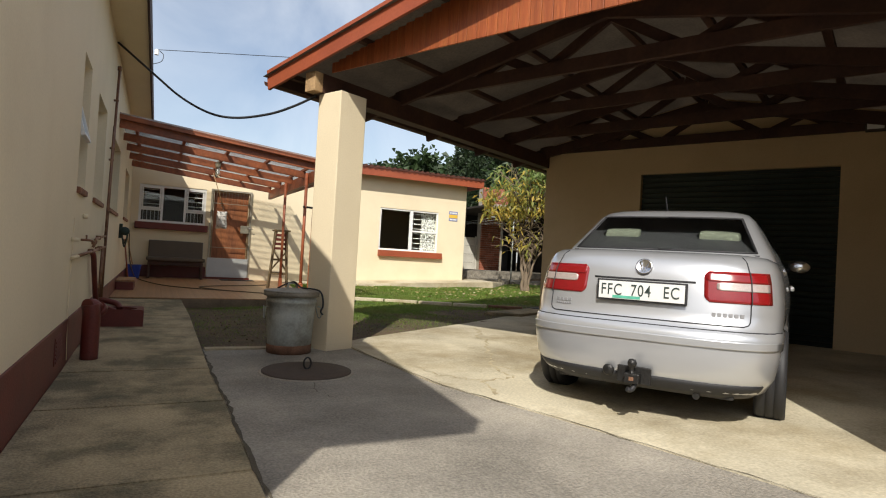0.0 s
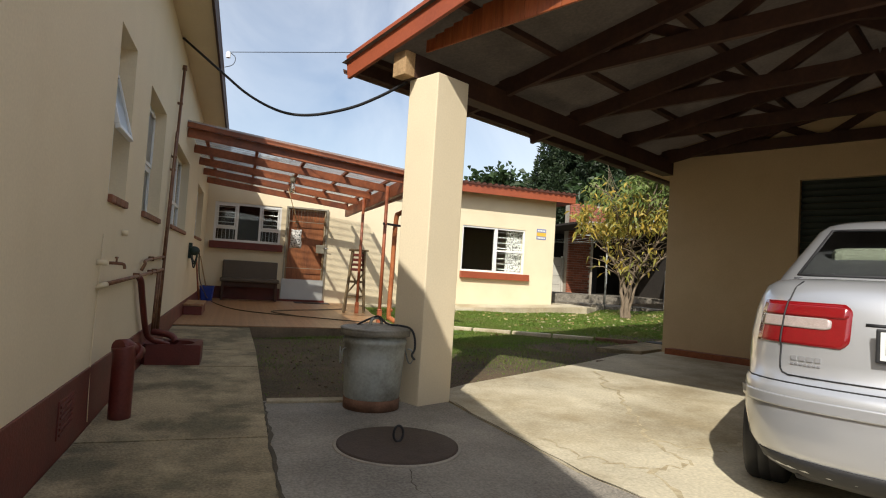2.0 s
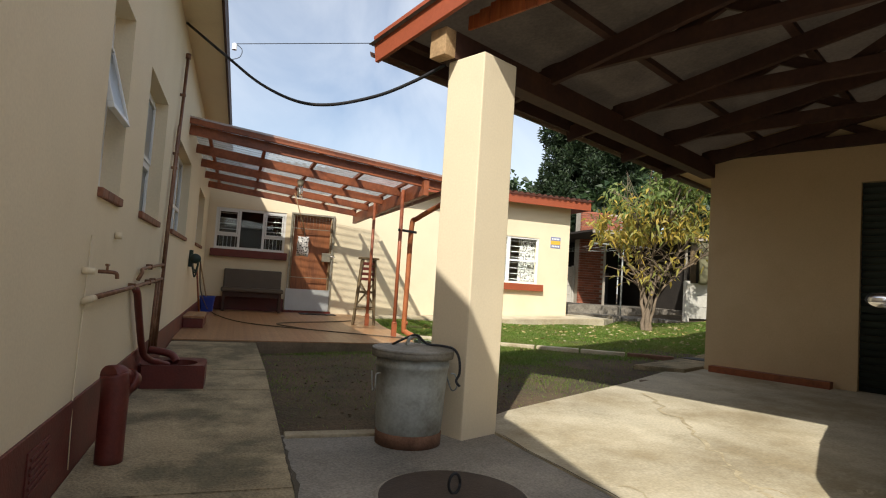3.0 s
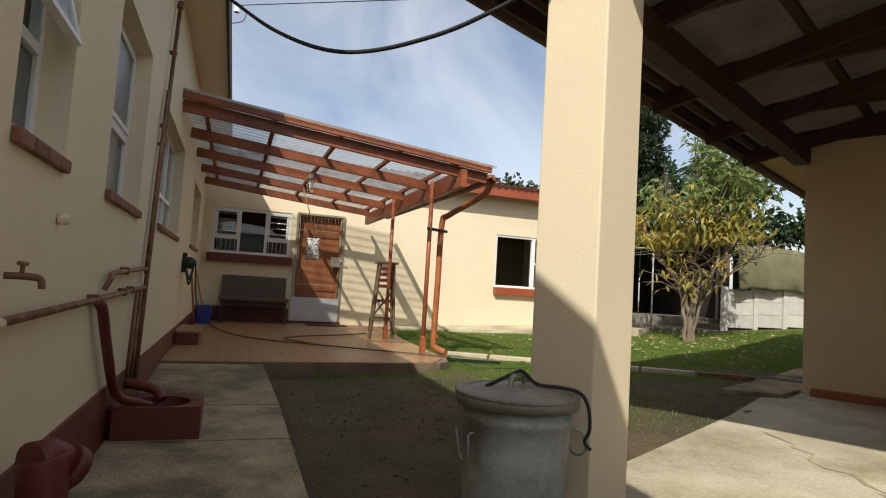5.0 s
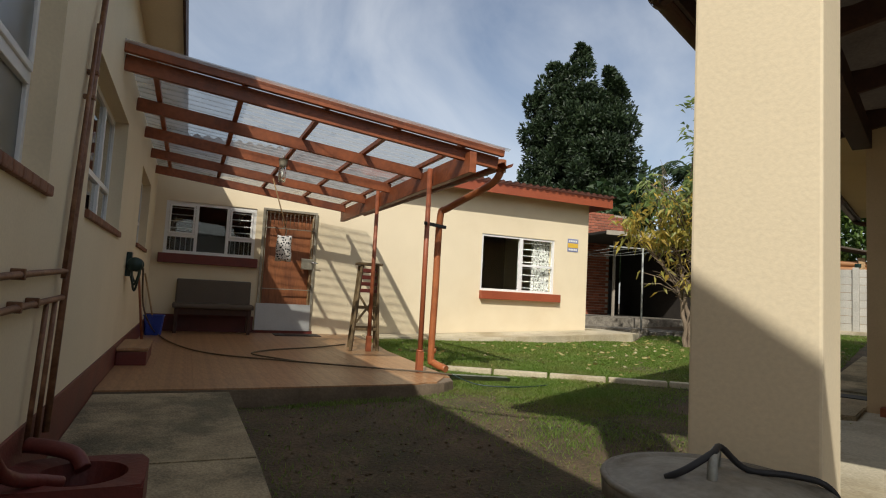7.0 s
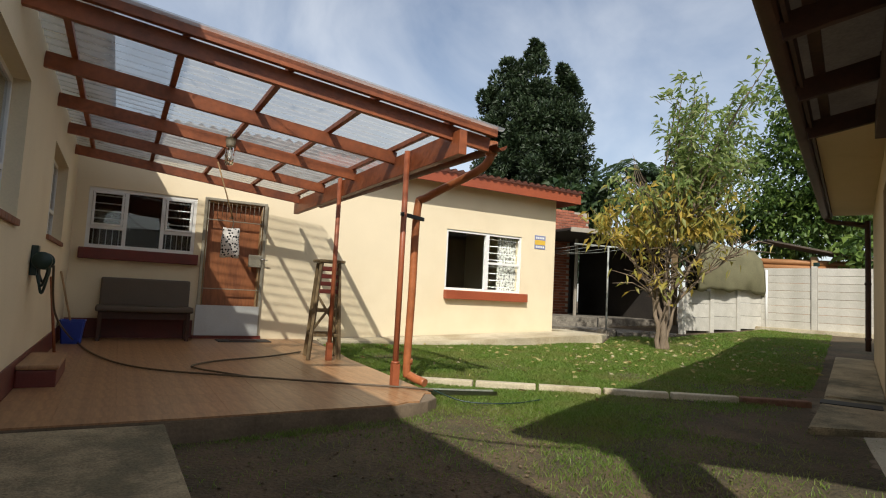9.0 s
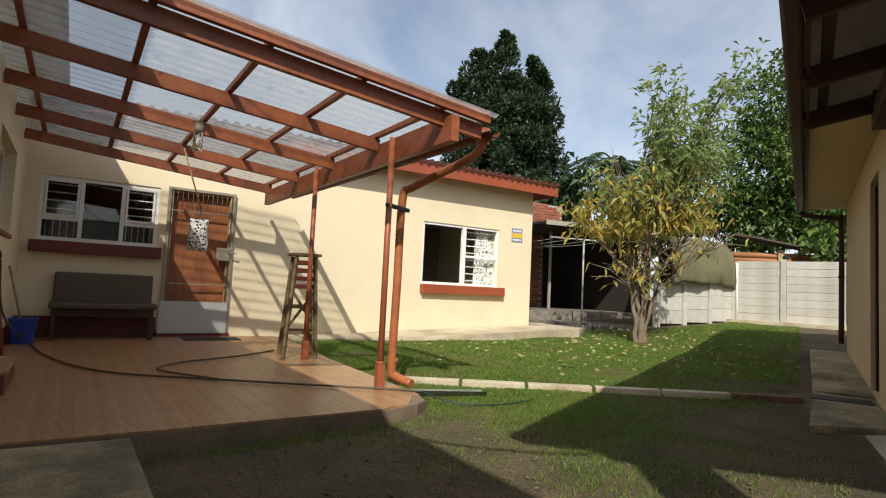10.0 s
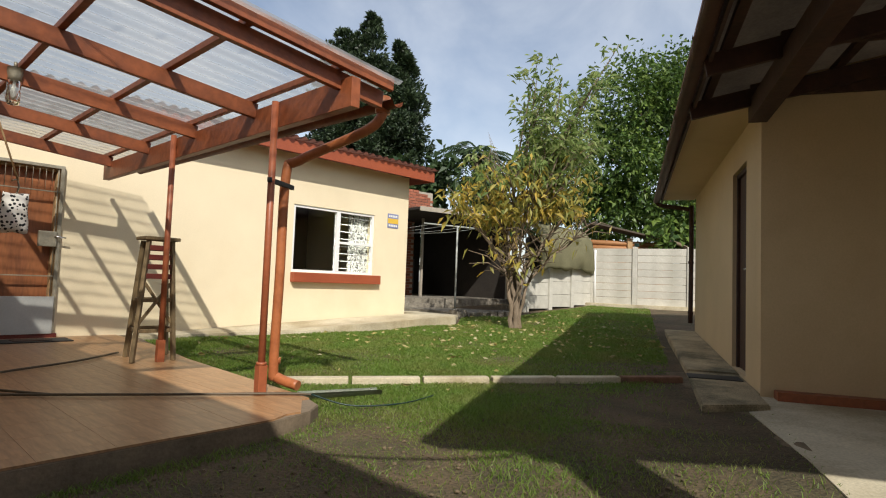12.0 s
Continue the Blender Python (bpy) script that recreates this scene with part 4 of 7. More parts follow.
for k in range(9):
    z = 1.33 + 0.33 * k / 8
    w = 0.105 - 0.012 * (k / 8)
    dpt = 0.05 * math.sin(math.pi * (0.12 + 0.8 * (1 - k / 8))) + 0.008
    rows.append([bm.verts.new((w * math.cos(a) * (1 + 0.05 * math.sin(3 * a + k)), dpt * math.sin(a), z + 0.012 * math.sin(2 * a + k))) for a in [2 * math.pi * i / 20 for i in range(20)]])
for a, b in zip(rows, rows[1:]):
    for i in range(20):
        bm.faces.new((a[i], a[(i + 1) % 20], b[(i + 1) % 20], b[i])).smooth = True
bm.faces.new(rows[0][::-1]), bm.faces.new(rows[-1])
part("pouch", bm, SPOT, bag)
part("hook", tube(bmesh.new(), bend([(0, 0, 1.64), (0.02, 0, 1.72), (0.0, 0, 1.78), (-0.03, 0, 1.77)], 4), 0.006, 6), GATE, bag, "wire hanger hook")
part("string", tube(bmesh.new(), [(0.01, 0, 1.775), (-0.1, 0.0, 2.1), (-0.205, 0.0, 2.41)], 0.008, 6), RAWWOOD, bag, "slanting wooden stick")

# cables
cable = thing("overhead_cable", "thick black cable sagging between house and pillar", "cable")
part("cord", tube(bmesh.new(), bend([(-0.42 + 1.9 * f, 8.05 - 2.25 * f, z) for f, z in ((0, 3.33), (0.22, 2.89), (0.37, 2.60), (0.52, 2.40), (0.65, 2.33), (0.8, 2.35), (0.91, 2.42), (1.0, 2.51))], 8), 0.013, 8), BLACK, cable)
wire = thing("overhead_wire", "thin overhead wire from the house eaves", "wire")
part("wire", tube(bmesh.new(), [(-0.02, 9.61, 3.8), (3.1, 7.25, 3.56), (7.0, 4.4, 3.3)], 0.005, 5), BLACK, wire)
part("insulator", lathe(bmesh.new(), [(0, -0.05), (0.03, -0.04), (0.03, 0.03), (0, 0.05)], 10, (-0.03, 9.6, 3.76)), PLATEW, wire)
part("loop", tube(bmesh.new(), bend([(-0.06, 9.5, 3.55), (0.04, 9.55, 3.62), (0.06, 9.6, 3.74), (-0.02, 9.61, 3.8)], 5), 0.005, 5), BLACK, wire)
# ---- car ----
CAR_H = 32.5
CAR = pose(2.875, 2.745, 0.015, 0, 0, CAR_H) @ pose(-0.085, 0, 0)
LEVELS = [(0.20, 0.10, 4.05, 0.68, 0.5), (0.24, 0.05, 4.12, 0.74, 0.5), (0.33, 0.012, 4.17, 0.79, 0.5), (0.45, 0.0, 4.19, 0.812, 0.5), (0.555, 0.004, 4.18, 0.818, 0.5), (0.595, 0.016, 4.17, 0.816, 0.5),
          (0.612, 0.05, 4.15, 0.808, 0.5), (0.70, 0.066, 4.1, 0.815, 0.52), (0.80, 0.082, 3.8, 0.812, 0.54), (0.90, 0.104, 3.4, 0.80, 0.56), (0.97, 0.128, 3.15, 0.782, 0.56), (1.02, 0.158, 3.05, 0.76, 0.54), (1.05, 0.205, 2.98, 0.72, 0.5), (1.064, 0.30, 2.9, 0.62, 0.45)]
FR = [0, 0.15, 0.3, 0.45, 0.58, 0.7, 0.79, 0.86, 0.91, 0.95, 0.98, 1.0]


def level_at(z):
    return [lerp(z, [(L[0], L[k]) for L in LEVELS]) for k in range(1, 5)]


def rear_x(f, xr, R, e=3.4):
    return xr + R * (1 - (1 - min(abs(f), 1.0) ** e) ** (1 / e))


def skin(f, z, out=0.0):
    """A point of the car's tail: f across from -1 to 1, z up."""
    xr, xf, w, R = level_at(z)
    w *= 0.955
    p = Vector((rear_x(f, xr, R), f * w, z))
    if out:
        xr2 = level_at(z + 0.01)[0]
        q = Vector((rear_x(f + 0.01, xr, R) if f < 0.985 else rear_x(f, xr, R) + 0.2, (f + 0.01) * w if f < 0.985 else f * w, z))
        if f < 0:
            g = -f
            q = Vector((rear_x(g + 0.01, xr, R) if g < 0.985 else rear_x(g, xr, R) + 0.2, -(g + 0.01) * w if g < 0.985 else -g * w, z))
        d = (q - p).normalized()
        nrm = Vector((-d.y, d.x, 0)) if f >= 0 else Vector((d.y, -d.x, 0))
        if nrm.x > 0 and abs(nrm.y) < 0.9:
            nrm = -nrm
        if nrm.y * f < 0:
            nrm.y = -nrm.y
        p += nrm * out
    return p


def outline(z, xr, xf, w, R):
    pts = [(rear_x(f, xr, R), f * w * 0.955) for f in FR]
    n = 18
    x0, x1 = xr + R, xf - R
    pts += [(x0 + (x1 - x0) * k / n, w * (0.955 + 0.045 * min(1.0, k / 6) ** 0.8)) for k in range(1, n)]
    pts += [(xf - (rear_x(f, 0, R)), f * w) for f in reversed(FR)]
    left = [(x, y) for x, y in pts]
    right = [(x, -y) for x, y in reversed(pts[1:-1])]
    return [Vector((x, y, z)) for x, y in left + right]


car = thing("car", "silver four-door saloon car parked under the carport", "car", CAR)
bm = bmesh.new()
rings = [[bm.verts.new(p) for p in outline(*L)] for L in LEVELS]
for a, b in zip(rings, rings[1:]):
    for i in range(len(a)):
        j = (i + 1) % len(a)
        bm.faces.new((a[i], b[i], b[j], a[j])).smooth = True
bm.faces.new(rings[0]), bm.faces.new(rings[-1][::-1])
bmesh.ops.recalc_face_normals(bm, faces=bm.faces[:])
body = mesh_ob("body", bm, SILVER)
cut = bmesh.new()
for x in (0.78, 3.24):
    for s in (-1, 1):
        lathe(cut, [(0, 0), (0.335, 0), (0.335, 0.3), (0, 0.3)], 40, m=pose(x, s * 0.55 if s > 0 else -0.85, 0.31, 0, 0, 0) @ pose(0, 0, 0, -90, 0, 0))
cutter = mesh_ob("cutter", cut, CARTRIM)
mod = body.modifiers.new("arches", "BOOLEAN")
mod.object, mod.operation, mod.solver = cutter, "DIFFERENCE", "EXACT"
done = bpy.data.meshes.new_from_object(body.evaluated_get(bpy.context.evaluated_depsgraph_get()))
body.modifiers.clear()
body.data = done
bpy.data.objects.remove(cutter)
body.parent = car

GREEN = [(1.035, 0.49, 3.08, 0.752, 0.42), (1.085, 0.555, 3.0, 0.735, 0.40), (1.345, 0.905, 2.42, 0.595, 0.34), (1.385, 0.985, 2.33, 0.56, 0.33), (1.41, 1.08, 2.2, 0.5, 0.3), (1.418, 1.3, 2.0, 0.36, 0.25)]
bm, gls = bmesh.new(), {}
rings = [[p for p in outline(*L)] for L in GREEN]
N = len(rings[0])
vs = [[bm.verts.new(p) for p in r] for r in rings]
half = len(FR)
for k, (a, b) in enumerate(zip(vs, vs[1:])):
    for i in range(N):
        j = (i + 1) % N
        s = i if i <= N // 2 else N - 1 - i
        rear = s < 7
        side = half + 1 <= s < half + 16 and s != half + 8
        if k == 1 and (rear or side):
            gl = gls.setdefault("rear" if rear else ("left" if i < N // 2 else "right") + ("a" if s < half + 8 else "b"), bmesh.new())
            quad(gl, [rings[1][i], rings[2][i], rings[2][j], rings[1][j]])
            continue
        bm.faces.new((a[i], b[i], b[j], a[j])).smooth = True
bm.faces.new(vs[-1][::-1])
bmesh.ops.recalc_face_normals(bm, faces=bm.faces[:])
part("cabin", bm, SILVER, car)
for gl in gls.values():
    bmesh.ops.remove_doubles(gl, verts=gl.verts[:], dist=1e-4)
    bmesh.ops.recalc_face_normals(gl, faces=gl.faces[:])
    for f in gl.faces:
        f.smooth = True
    no_shadow(part("window_glass", gl, CARGLASS, car, "dark tinted car glass"))


def strip_on(fs, zs, out, thick=0.004):
    """A patch on the tail over a grid of f and z."""
    bm = bmesh.new()
    g = [[bm.verts.new(skin(f, z, out)) for z in zs] for f in fs]
    for p, q in zip(g, g[1:]):
        for k in range(len(zs) - 1):
            bm.faces.new((p[k], p[k + 1], q[k + 1], q[k])).smooth = True
    bmesh.ops.recalc_face_normals(bm, faces=bm.faces[:])
    bmesh.ops.solidify(bm, geom=bm.faces[:], thickness=thick)
    return bm


def span(a, b, n):
    return [a + (b - a) * k / n for k in range(n + 1)]


# rubber seal round the rear screen
bm = bmesh.new()
for s in (1, -1):
    pa = [Vector((rear_x(f, GREEN[1][1], GREEN[1][4]) - 0.004, s * f * GREEN[1][3] * 0.955, 1.087)) for f in FR[:8]]
    pb = [Vector((rear_x(f, GREEN[2][1], GREEN[2][4]) - 0.004, s * f * GREEN[2][3] * 0.955, 1.343)) for f in FR[:8]]
    tube(bm, pa + pb[::-1], 0.008, 6)
part("screen_seal", bm, BLACK, car)
# tail lamps
def lamp_patch(s, f0, f1, zs, out, corner=0.0):
    """A patch of the lamp, its inner end rounded at the top and foot."""
    bm = bmesh.new()
    zc, hz = (zs[0] + zs[-1]) / 2, (zs[-1] - zs[0]) / 2
    start = [f0 + corner * max(0.0, (abs(z - zc) / hz - 0.55) / 0.45) ** 2.2 for z in zs]
    g = [[bm.verts.new(skin(s * (a + (f1 - a) * k / 14), z, out)) for z, a in zip(zs, start)] for k in range(15)]
    for p, q in zip(g, g[1:]):
        for k in range(len(zs) - 1):
            bm.faces.new((p[k], p[k + 1], q[k + 1], q[k])).smooth = True
    bmesh.ops.recalc_face_normals(bm, faces=bm.faces[:])
    bmesh.ops.solidify(bm, geom=bm.faces[:], thickness=0.004)
    return bm


for s in (1, -1):
    lampx = part("tail_lamp", lamp_patch(s, 0.46, 0.915, span(0.768, 0.954, 14), 0.004, 0.04), REDLENS, car, "red and clear tail lamp cluster")
    part("clear_lens", lamp_patch(s, 0.548, 0.9, span(0.842, 0.889, 8), 0.0085, 0.03), CLEARLENS, lampx, "clear reversing lens")
    part("red_lens", lamp_patch(s, 0.475, 0.91, span(0.893, 0.945, 6), 0.0075, 0.02), REDLENS, lampx)
# boot shut lines, bumper lines
bm = bmesh.new()
for s in (1, -1):
    tube(bm, [skin(s * 0.78, z, 0.0105 if 0.765 < z < 0.957 else 0.001) for z in span(0.66, 1.045, 24)], 0.0035 + 0.0, 5)
    tube(bm, [skin(s * f, z, 0.001) for f, z in ((0.78, 0.66), (0.77, 0.645), (0.74, 0.636))], 0.0035, 5)
tube(bm, [skin(f, 0.636, 0.001) for f in span(-0.74, 0.74, 24)], 0.0035, 5)
tube(bm, [skin(f, 0.605, 0.001) for f in span(-0.99, 0.99, 40)], 0.004, 5)
part("shut_line", bm, BLACK, car)
part("bumper_strip", strip_on(span(-0.985, 0.985, 40), [0.505, 0.512, 0.545, 0.552], 0.01, 0.012), SILVER, car, "silver protective bumper moulding")
part("valance", strip_on(span(-0.93, 0.93, 30), [0.202, 0.23, 0.265, 0.292], 0.006, 0.006), BLACK, car, "dark grey lower bumper valance")
# plate
plate = part("number_plate", box(bmesh.new(), 0.038, 0.056, -0.272, 0.272, 0.735, 0.868, 0.006), BLACK, car, "black framed number plate")
part("plate_face", box(bmesh.new(), 0.033, 0.037, -0.258, 0.258, 0.746, 0.857, 0.002), PLATEW, plate, "white number plate")
PLATEG = surface("plate_green", (0.10, 0.42, 0.30), 0.5, var=0.2, scale=20, fine=60, bump=0.0)
part("green_band", box(bmesh.new(), 0.0315, 0.0325, 0.0, 0.17, 0.75, 0.768), PLATEG, plate)


def lettering(text, size, extrude=0.001):
    cu = bpy.data.curves.new("text", "FONT")
    cu.body, cu.size, cu.extrude, cu.align_x, cu.align_y = text, size, extrude, "CENTER", "CENTER"
    cu.offset, cu.space_character = 0.0002, 1.12
    ob = bpy.data.objects.new("text", cu)
    scene.collection.objects.link(ob)
    me = bpy.data.meshes.new_from_object(ob.evaluated_get(bpy.context.evaluated_depsgraph_get()))
    bpy.data.objects.remove(ob)
    t = bmesh.new()
    t.from_mesh(me)
    bpy.data.meshes.remove(me)
    return t


PLATEK = surface("plate_ink", (0.03, 0.045, 0.04), 0.5, var=0.1, scale=20, fine=60, bump=0.0)
for text, y in (("FFC", 0.178), ("704", -0.002), ("EC", -0.182)):
    t = lettering(text, 0.098)
    t.transform(pose(0.0315, y, 0.801, 90, 0, -90) @ Matrix.Diagonal((0.78, 1.04, 1, 1)))
    part("lettering", t, PLATEK, plate)
# black strip painted for the shadow under the recess's upper edge
part("plate_shadow_line", strip_on(span(-0.40, 0.40, 12), [0.872, 0.878, 0.884], 0.002, 0.003), BLACK, car)
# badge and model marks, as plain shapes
MARKM = surface("dull_chrome_mark", (0.30, 0.30, 0.31), 0.45, 0.2, var=0.1, scale=20, fine=80, bump=0.0)
badge = part("badge", lathe(bmesh.new(), [(0.0, 0), (0.05, 0), (0.052, 0.004), (0.045, 0.008), (0.041, 0.004), (0, 0.004)], 28, m=pose(0.112, 0, 0.958, 0, -72, 0)), CHROME, car, "round chrome badge")
bm = bmesh.new()
for y0, z0, y1, z1 in ((-0.026, 0.03, -0.008, -0.03), (-0.008, -0.03, 0, -0.002), (0.026, 0.03, 0.008, -0.03), (0.008, -0.03, 0, -0.002)):
    beam(bm, (0.108 + z0 * 0.3, y0, 0.957 + z0), (0.108 + z1 * 0.3, y1, 0.957 + z1), 0.006, 0.006, 0)
part("emblem", bm, CHROME, badge)
bm = bmesh.new()
for k in range(4):
    f = 0.725 - k * 0.038
    beam(bm, skin(f, 0.712, 0.004), skin(f - 0.028, 0.712, 0.004), 0.004, 0.02, 0.001)
for k in range(7):
    f = 0.725 - k * 0.021
    beam(bm, skin(f, 0.688, 0.004), skin(f - 0.014, 0.688, 0.004), 0.004, 0.01, 0.001)
part("model_mark", bm, MARKM, car)
bm = bmesh.new()
for k in range(6):
    f = -0.52 - k * 0.038
    beam(bm, skin(f, 0.697, 0.004), skin(f - 0.026, 0.697, 0.004), 0.004, 0.022, 0.001)
part("engine_mark", bm, MARKM, car)
# tow bar, exhaust
TOWM = surface("greasy_black_steel", (0.022, 0.021, 0.02), 0.4, 0.4, var=0.4, scale=25, fine=90, bump=0.3)
tow = part("tow_bar", box(bmesh.new(), -0.10, 0.1, -0.045, 0.045, 0.25, 0.31, 0.008), TOWM, car, "dark steel tow bar")
part("tow_ball", lathe(bmesh.new(), [(0, 0), (0.014, 0), (0.014, 0.035), (0.026, 0.05), (0.028, 0.065), (0.02, 0.085), (0, 0.09)], 16, (-0.09, 0.0, 0.31)), TOWM, tow)
part("mount_plate", box(bmesh.new(), -0.035, -0.01, -0.1, 0.1, 0.24, 0.345, 0.006), TOWM, tow)
part("plug_socket", lathe(bmesh.new(), [(0, 0), (0.034, 0), (0.036, 0.012), (0.028, 0.02), (0, 0.02)], 18, m=pose(-0.0, 0.16, 0.3, 0, -90, 0)), TOWM, tow)
part("hook", tube(bmesh.new(), bend([(-0.06, -0.02, 0.25), (-0.08, 0.0, 0.21), (-0.1, 0.02, 0.215)], 4), 0.016, 8), BLACK, tow)
part("reflector", box(bmesh.new(), -0.104, -0.1, -0.014, 0.014, 0.268, 0.29, 0.001), RUST, tow)
part("exhaust", tube(bmesh.new(), [(0.085, -0.34, 0.2), (0.3, -0.34, 0.205)], 0.02, 14), TOWM, car, "dull steel exhaust tip")
# wheels
for x in (0.78, 3.24):
    for s in (1, -1):
        wheel = part("wheel", lathe(bmesh.new(), [(0.17, -0.08), (0.2, -0.085), (0.285, -0.09), (0.300, -0.07), (0.302, -0.03), (0.297, -0.028), (0.297, -0.022), (0.302, -0.02), (0.302, 0.02), (0.297, 0.022), (0.297, 0.028), (0.302, 0.03), (0.300, 0.07), (0.285, 0.09), (0.2, 0.085), (0.17, 0.08)], 40, m=pose(x, s * 0.715, 0.292, 90, 0, 0)), BLACK, car, "black rubber tyre")
        part("rim", lathe(bmesh.new(), [(0, 0.02), (0.03, 0.05), (0.06, 0.04), (0.14, 0.055), (0.17, 0.08), (0.18, 0.085), (0.175, -0.08), (0, -0.06)], 30, m=pose(x, s * 0.715, 0.292, -90 * s, 0, 0)), CHROME, wheel, "silver wheel cover")
# underbody
part("underbody", box(bmesh.new(), 0.15, 4.0, -0.54, 0.54, 0.19, 0.5, 0.02), BLACK, car)
# mirrors, aerial, handles
for s in (1, -1):
    mbm = bmesh.new()
    mrows = [[mbm.verts.new((2.60 + dx, s * (0.885 + 0.095 * k * math.cos(q)), 1.045 + 0.062 * k * math.sin(q) * (1.0 if math.sin(q) > 0 else 0.85))) for q in span(0, 2 * math.pi * 19 / 20, 19)] for dx, k in ((0, 0.93), (0.012, 1.0), (0.06, 0.95), (0.11, 0.7), (0.13, 0.35))]
    for p, q in zip(mrows, mrows[1:]):
        for k in range(20):
            mbm.faces.new((p[k], p[(k + 1) % 20], q[(k + 1) % 20], q[k])).smooth = True
    mbm.faces.new(mrows[0]), mbm.faces.new(mrows[-1])
    bmesh.ops.recalc_face_normals(mbm, faces=mbm.faces[:])
    beam(mbm, (2.66, s * 0.77, 1.0), (2.66, s * 0.83, 1.03), 0.05, 0.035)
    mir = part("door_mirror", mbm, BLACK, car, "black rounded door mirror housing")
    part("mirror_glass", lathe(bmesh.new(), [(0, 0), (1.0, 0), (0.97, 0.003), (0, 0.003)], 24, m=pose(2.598, s * 0.885, 1.045, 0, -90, 0) @ Matrix.Diagonal((0.052, 0.082, 1, 1))), CHROME, mir, "mirror glass")
    for x in (1.35, 2.3):
        part("door_handle", box(bmesh.new(), x, x + 0.16, min(s * 0.808, s * 0.835), max(s * 0.808, s * 0.835), 0.84, 0.872, 0.01), SILVER, car)
part("aerial", tube(bmesh.new(), [(1.16, 0.05, 1.41), (1.12, 0.05, 1.425), (1.03, 0.05, 1.515)], 0.004, 6, radii=[0.012, 0.006, 0.003]), BLACK, car)
# cabin inside
bm = bmesh.new()
box(bm, 0.62, 2.9, -0.62, 0.62, 1.066, 1.074)
part("parcel_shelf", bm, CARTRIM, car)
for x in (0.98,):
    for y in (0.33, -0.33):
        part("headrest", box(bmesh.new(), x, x + 0.1, y - 0.125, y + 0.125, 1.045, 1.15, 0.035), UPHOL, car, "pale green-grey headrest")
for y in (0.36, -0.36):
    part("headrest", box(bmesh.new(), 1.75, 1.85, y - 0.12, y + 0.12, 1.07, 1.24, 0.035), CARTRIM, car)

# ---- bin, cover, pipes ----
bin_ = thing("dustbin", "grey galvanised dustbin with rusty foot standing by the pillar", "dustbin", pose(1.285, 5.48, 0.006) @ Matrix.Diagonal((1, 1, 0.97, 1)))
part("body", lathe(bmesh.new(), [(0.0, 0.02), (0.19, 0.02), (0.196, 0.08), (0.2, 0.085), (0.215, 0.35), (0.222, 0.47), (0.228, 0.475), (0.228, 0.5), (0.222, 0.505), (0.226, 0.56), (0.22, 0.56), (0.19, 0.1), (0, 0.06)], 40), GALV, bin_)
part("foot_band", lathe(bmesh.new(), [(0.197, 0.0), (0.201, 0.0), (0.203, 0.075), (0.199, 0.08)], 40), RUST, bin_, "rusty foot band")
LIDM = surface("grimy_bin_lid", (0.27, 0.255, 0.215), 0.65, 0.1, var=0.25, scale=6, fine=60, bump=0.2, other=(0.17, 0.15, 0.115), mix=(0.42, 0.62))
lid = part("lid", lathe(bmesh.new(), [(0.238, 0.535), (0.25, 0.535), (0.252, 0.57), (0.245, 0.585), (0.225, 0.588), (0.22, 0.582), (0.19, 0.59), (0.1, 0.606), (0, 0.61), ], 44), LIDM, bin_, "dented round lid")
part("lid_rim", tube(bmesh.new(), [(0.246 * math.cos(a), 0.246 * math.sin(a), 0.578) for a in span(0, 2 * math.pi, 44)], 0.009, 8), LIDM, lid)
part("lid_handle", tube(bmesh.new(), bend([(-0.055, -0.04, 0.602), (-0.04, -0.03, 0.645), (0.0, 0.0, 0.655), (0.04, 0.03, 0.645), (0.05, 0.04, 0.602)], 5), 0.011, 8), GALV, lid)
for s in (1, -1):
    part("side_handle", tube(bmesh.new(), bend([(0.222 * s, -0.09, 0.44), (0.25 * s, -0.1, 0.43), (0.255 * s, -0.12, 0.36), (0.25 * s, -0.04, 0.33), (0.24 * s, 0.05, 0.43)], 4), 0.005, 6), GALV, bin_)
part("cord", tube(bmesh.new(), bend([(-0.13, 0.02, 0.60), (-0.1, -0.01, 0.625), (-0.03, -0.02, 0.66), (0.02, 0.0, 0.665), (0.08, -0.02, 0.615), (0.16, -0.07, 0.61), (0.225, -0.11, 0.595), (0.255, -0.13, 0.54), (0.262, -0.135, 0.45), (0.245, -0.13, 0.40), (0.262, -0.15, 0.37)], 6), 0.008, 8), BLACK, bin_, "black elastic cord")
cover = thing("manhole_cover", "round dark iron manhole cover with a ring in the drive", "manhole cover", pose(1.24, 4.565, 0.004))
part("plate", lathe(bmesh.new(), [(0, 0.0), (0.345, 0.0), (0.345, 0.012), (0.335, 0.016), (0, 0.02)], 48), IRON, cover)
part("rim", lathe(bmesh.new(), [(0.346, 0.0), (0.365, 0.0), (0.362, 0.006), (0.346, 0.006)], 48), MORTAR, cover)
t = bmesh.new()
tube(t, [(0.028 * math.cos(a), 0, 0.066 + 0.045 * math.sin(a)) for a in span(0, 2 * math.pi, 18)], 0.007, 8)
part("ring", t, BLACK, cover, "upright iron lifting ring")
vent = thing("drain_vent", "dark red painted drain pipe stub with elbow", "drain pipe", pose(-0.285, 5.25, 0.01))
part("pipe", tube(bmesh.new(), bend([(0, 0, 0), (0, 0, 0.2), (0, 0, 0.36), (-0.01, 0.0, 0.43)], 4), 0.062, 18), REDPAINT, vent)
part("elbow", tube(bmesh.new(), [(-0.03, -0.02, 0.42), (0.0, 0.02, 0.42), (0.035, 0.06, 0.385)], 0.055, 18), REDPAINT, vent)
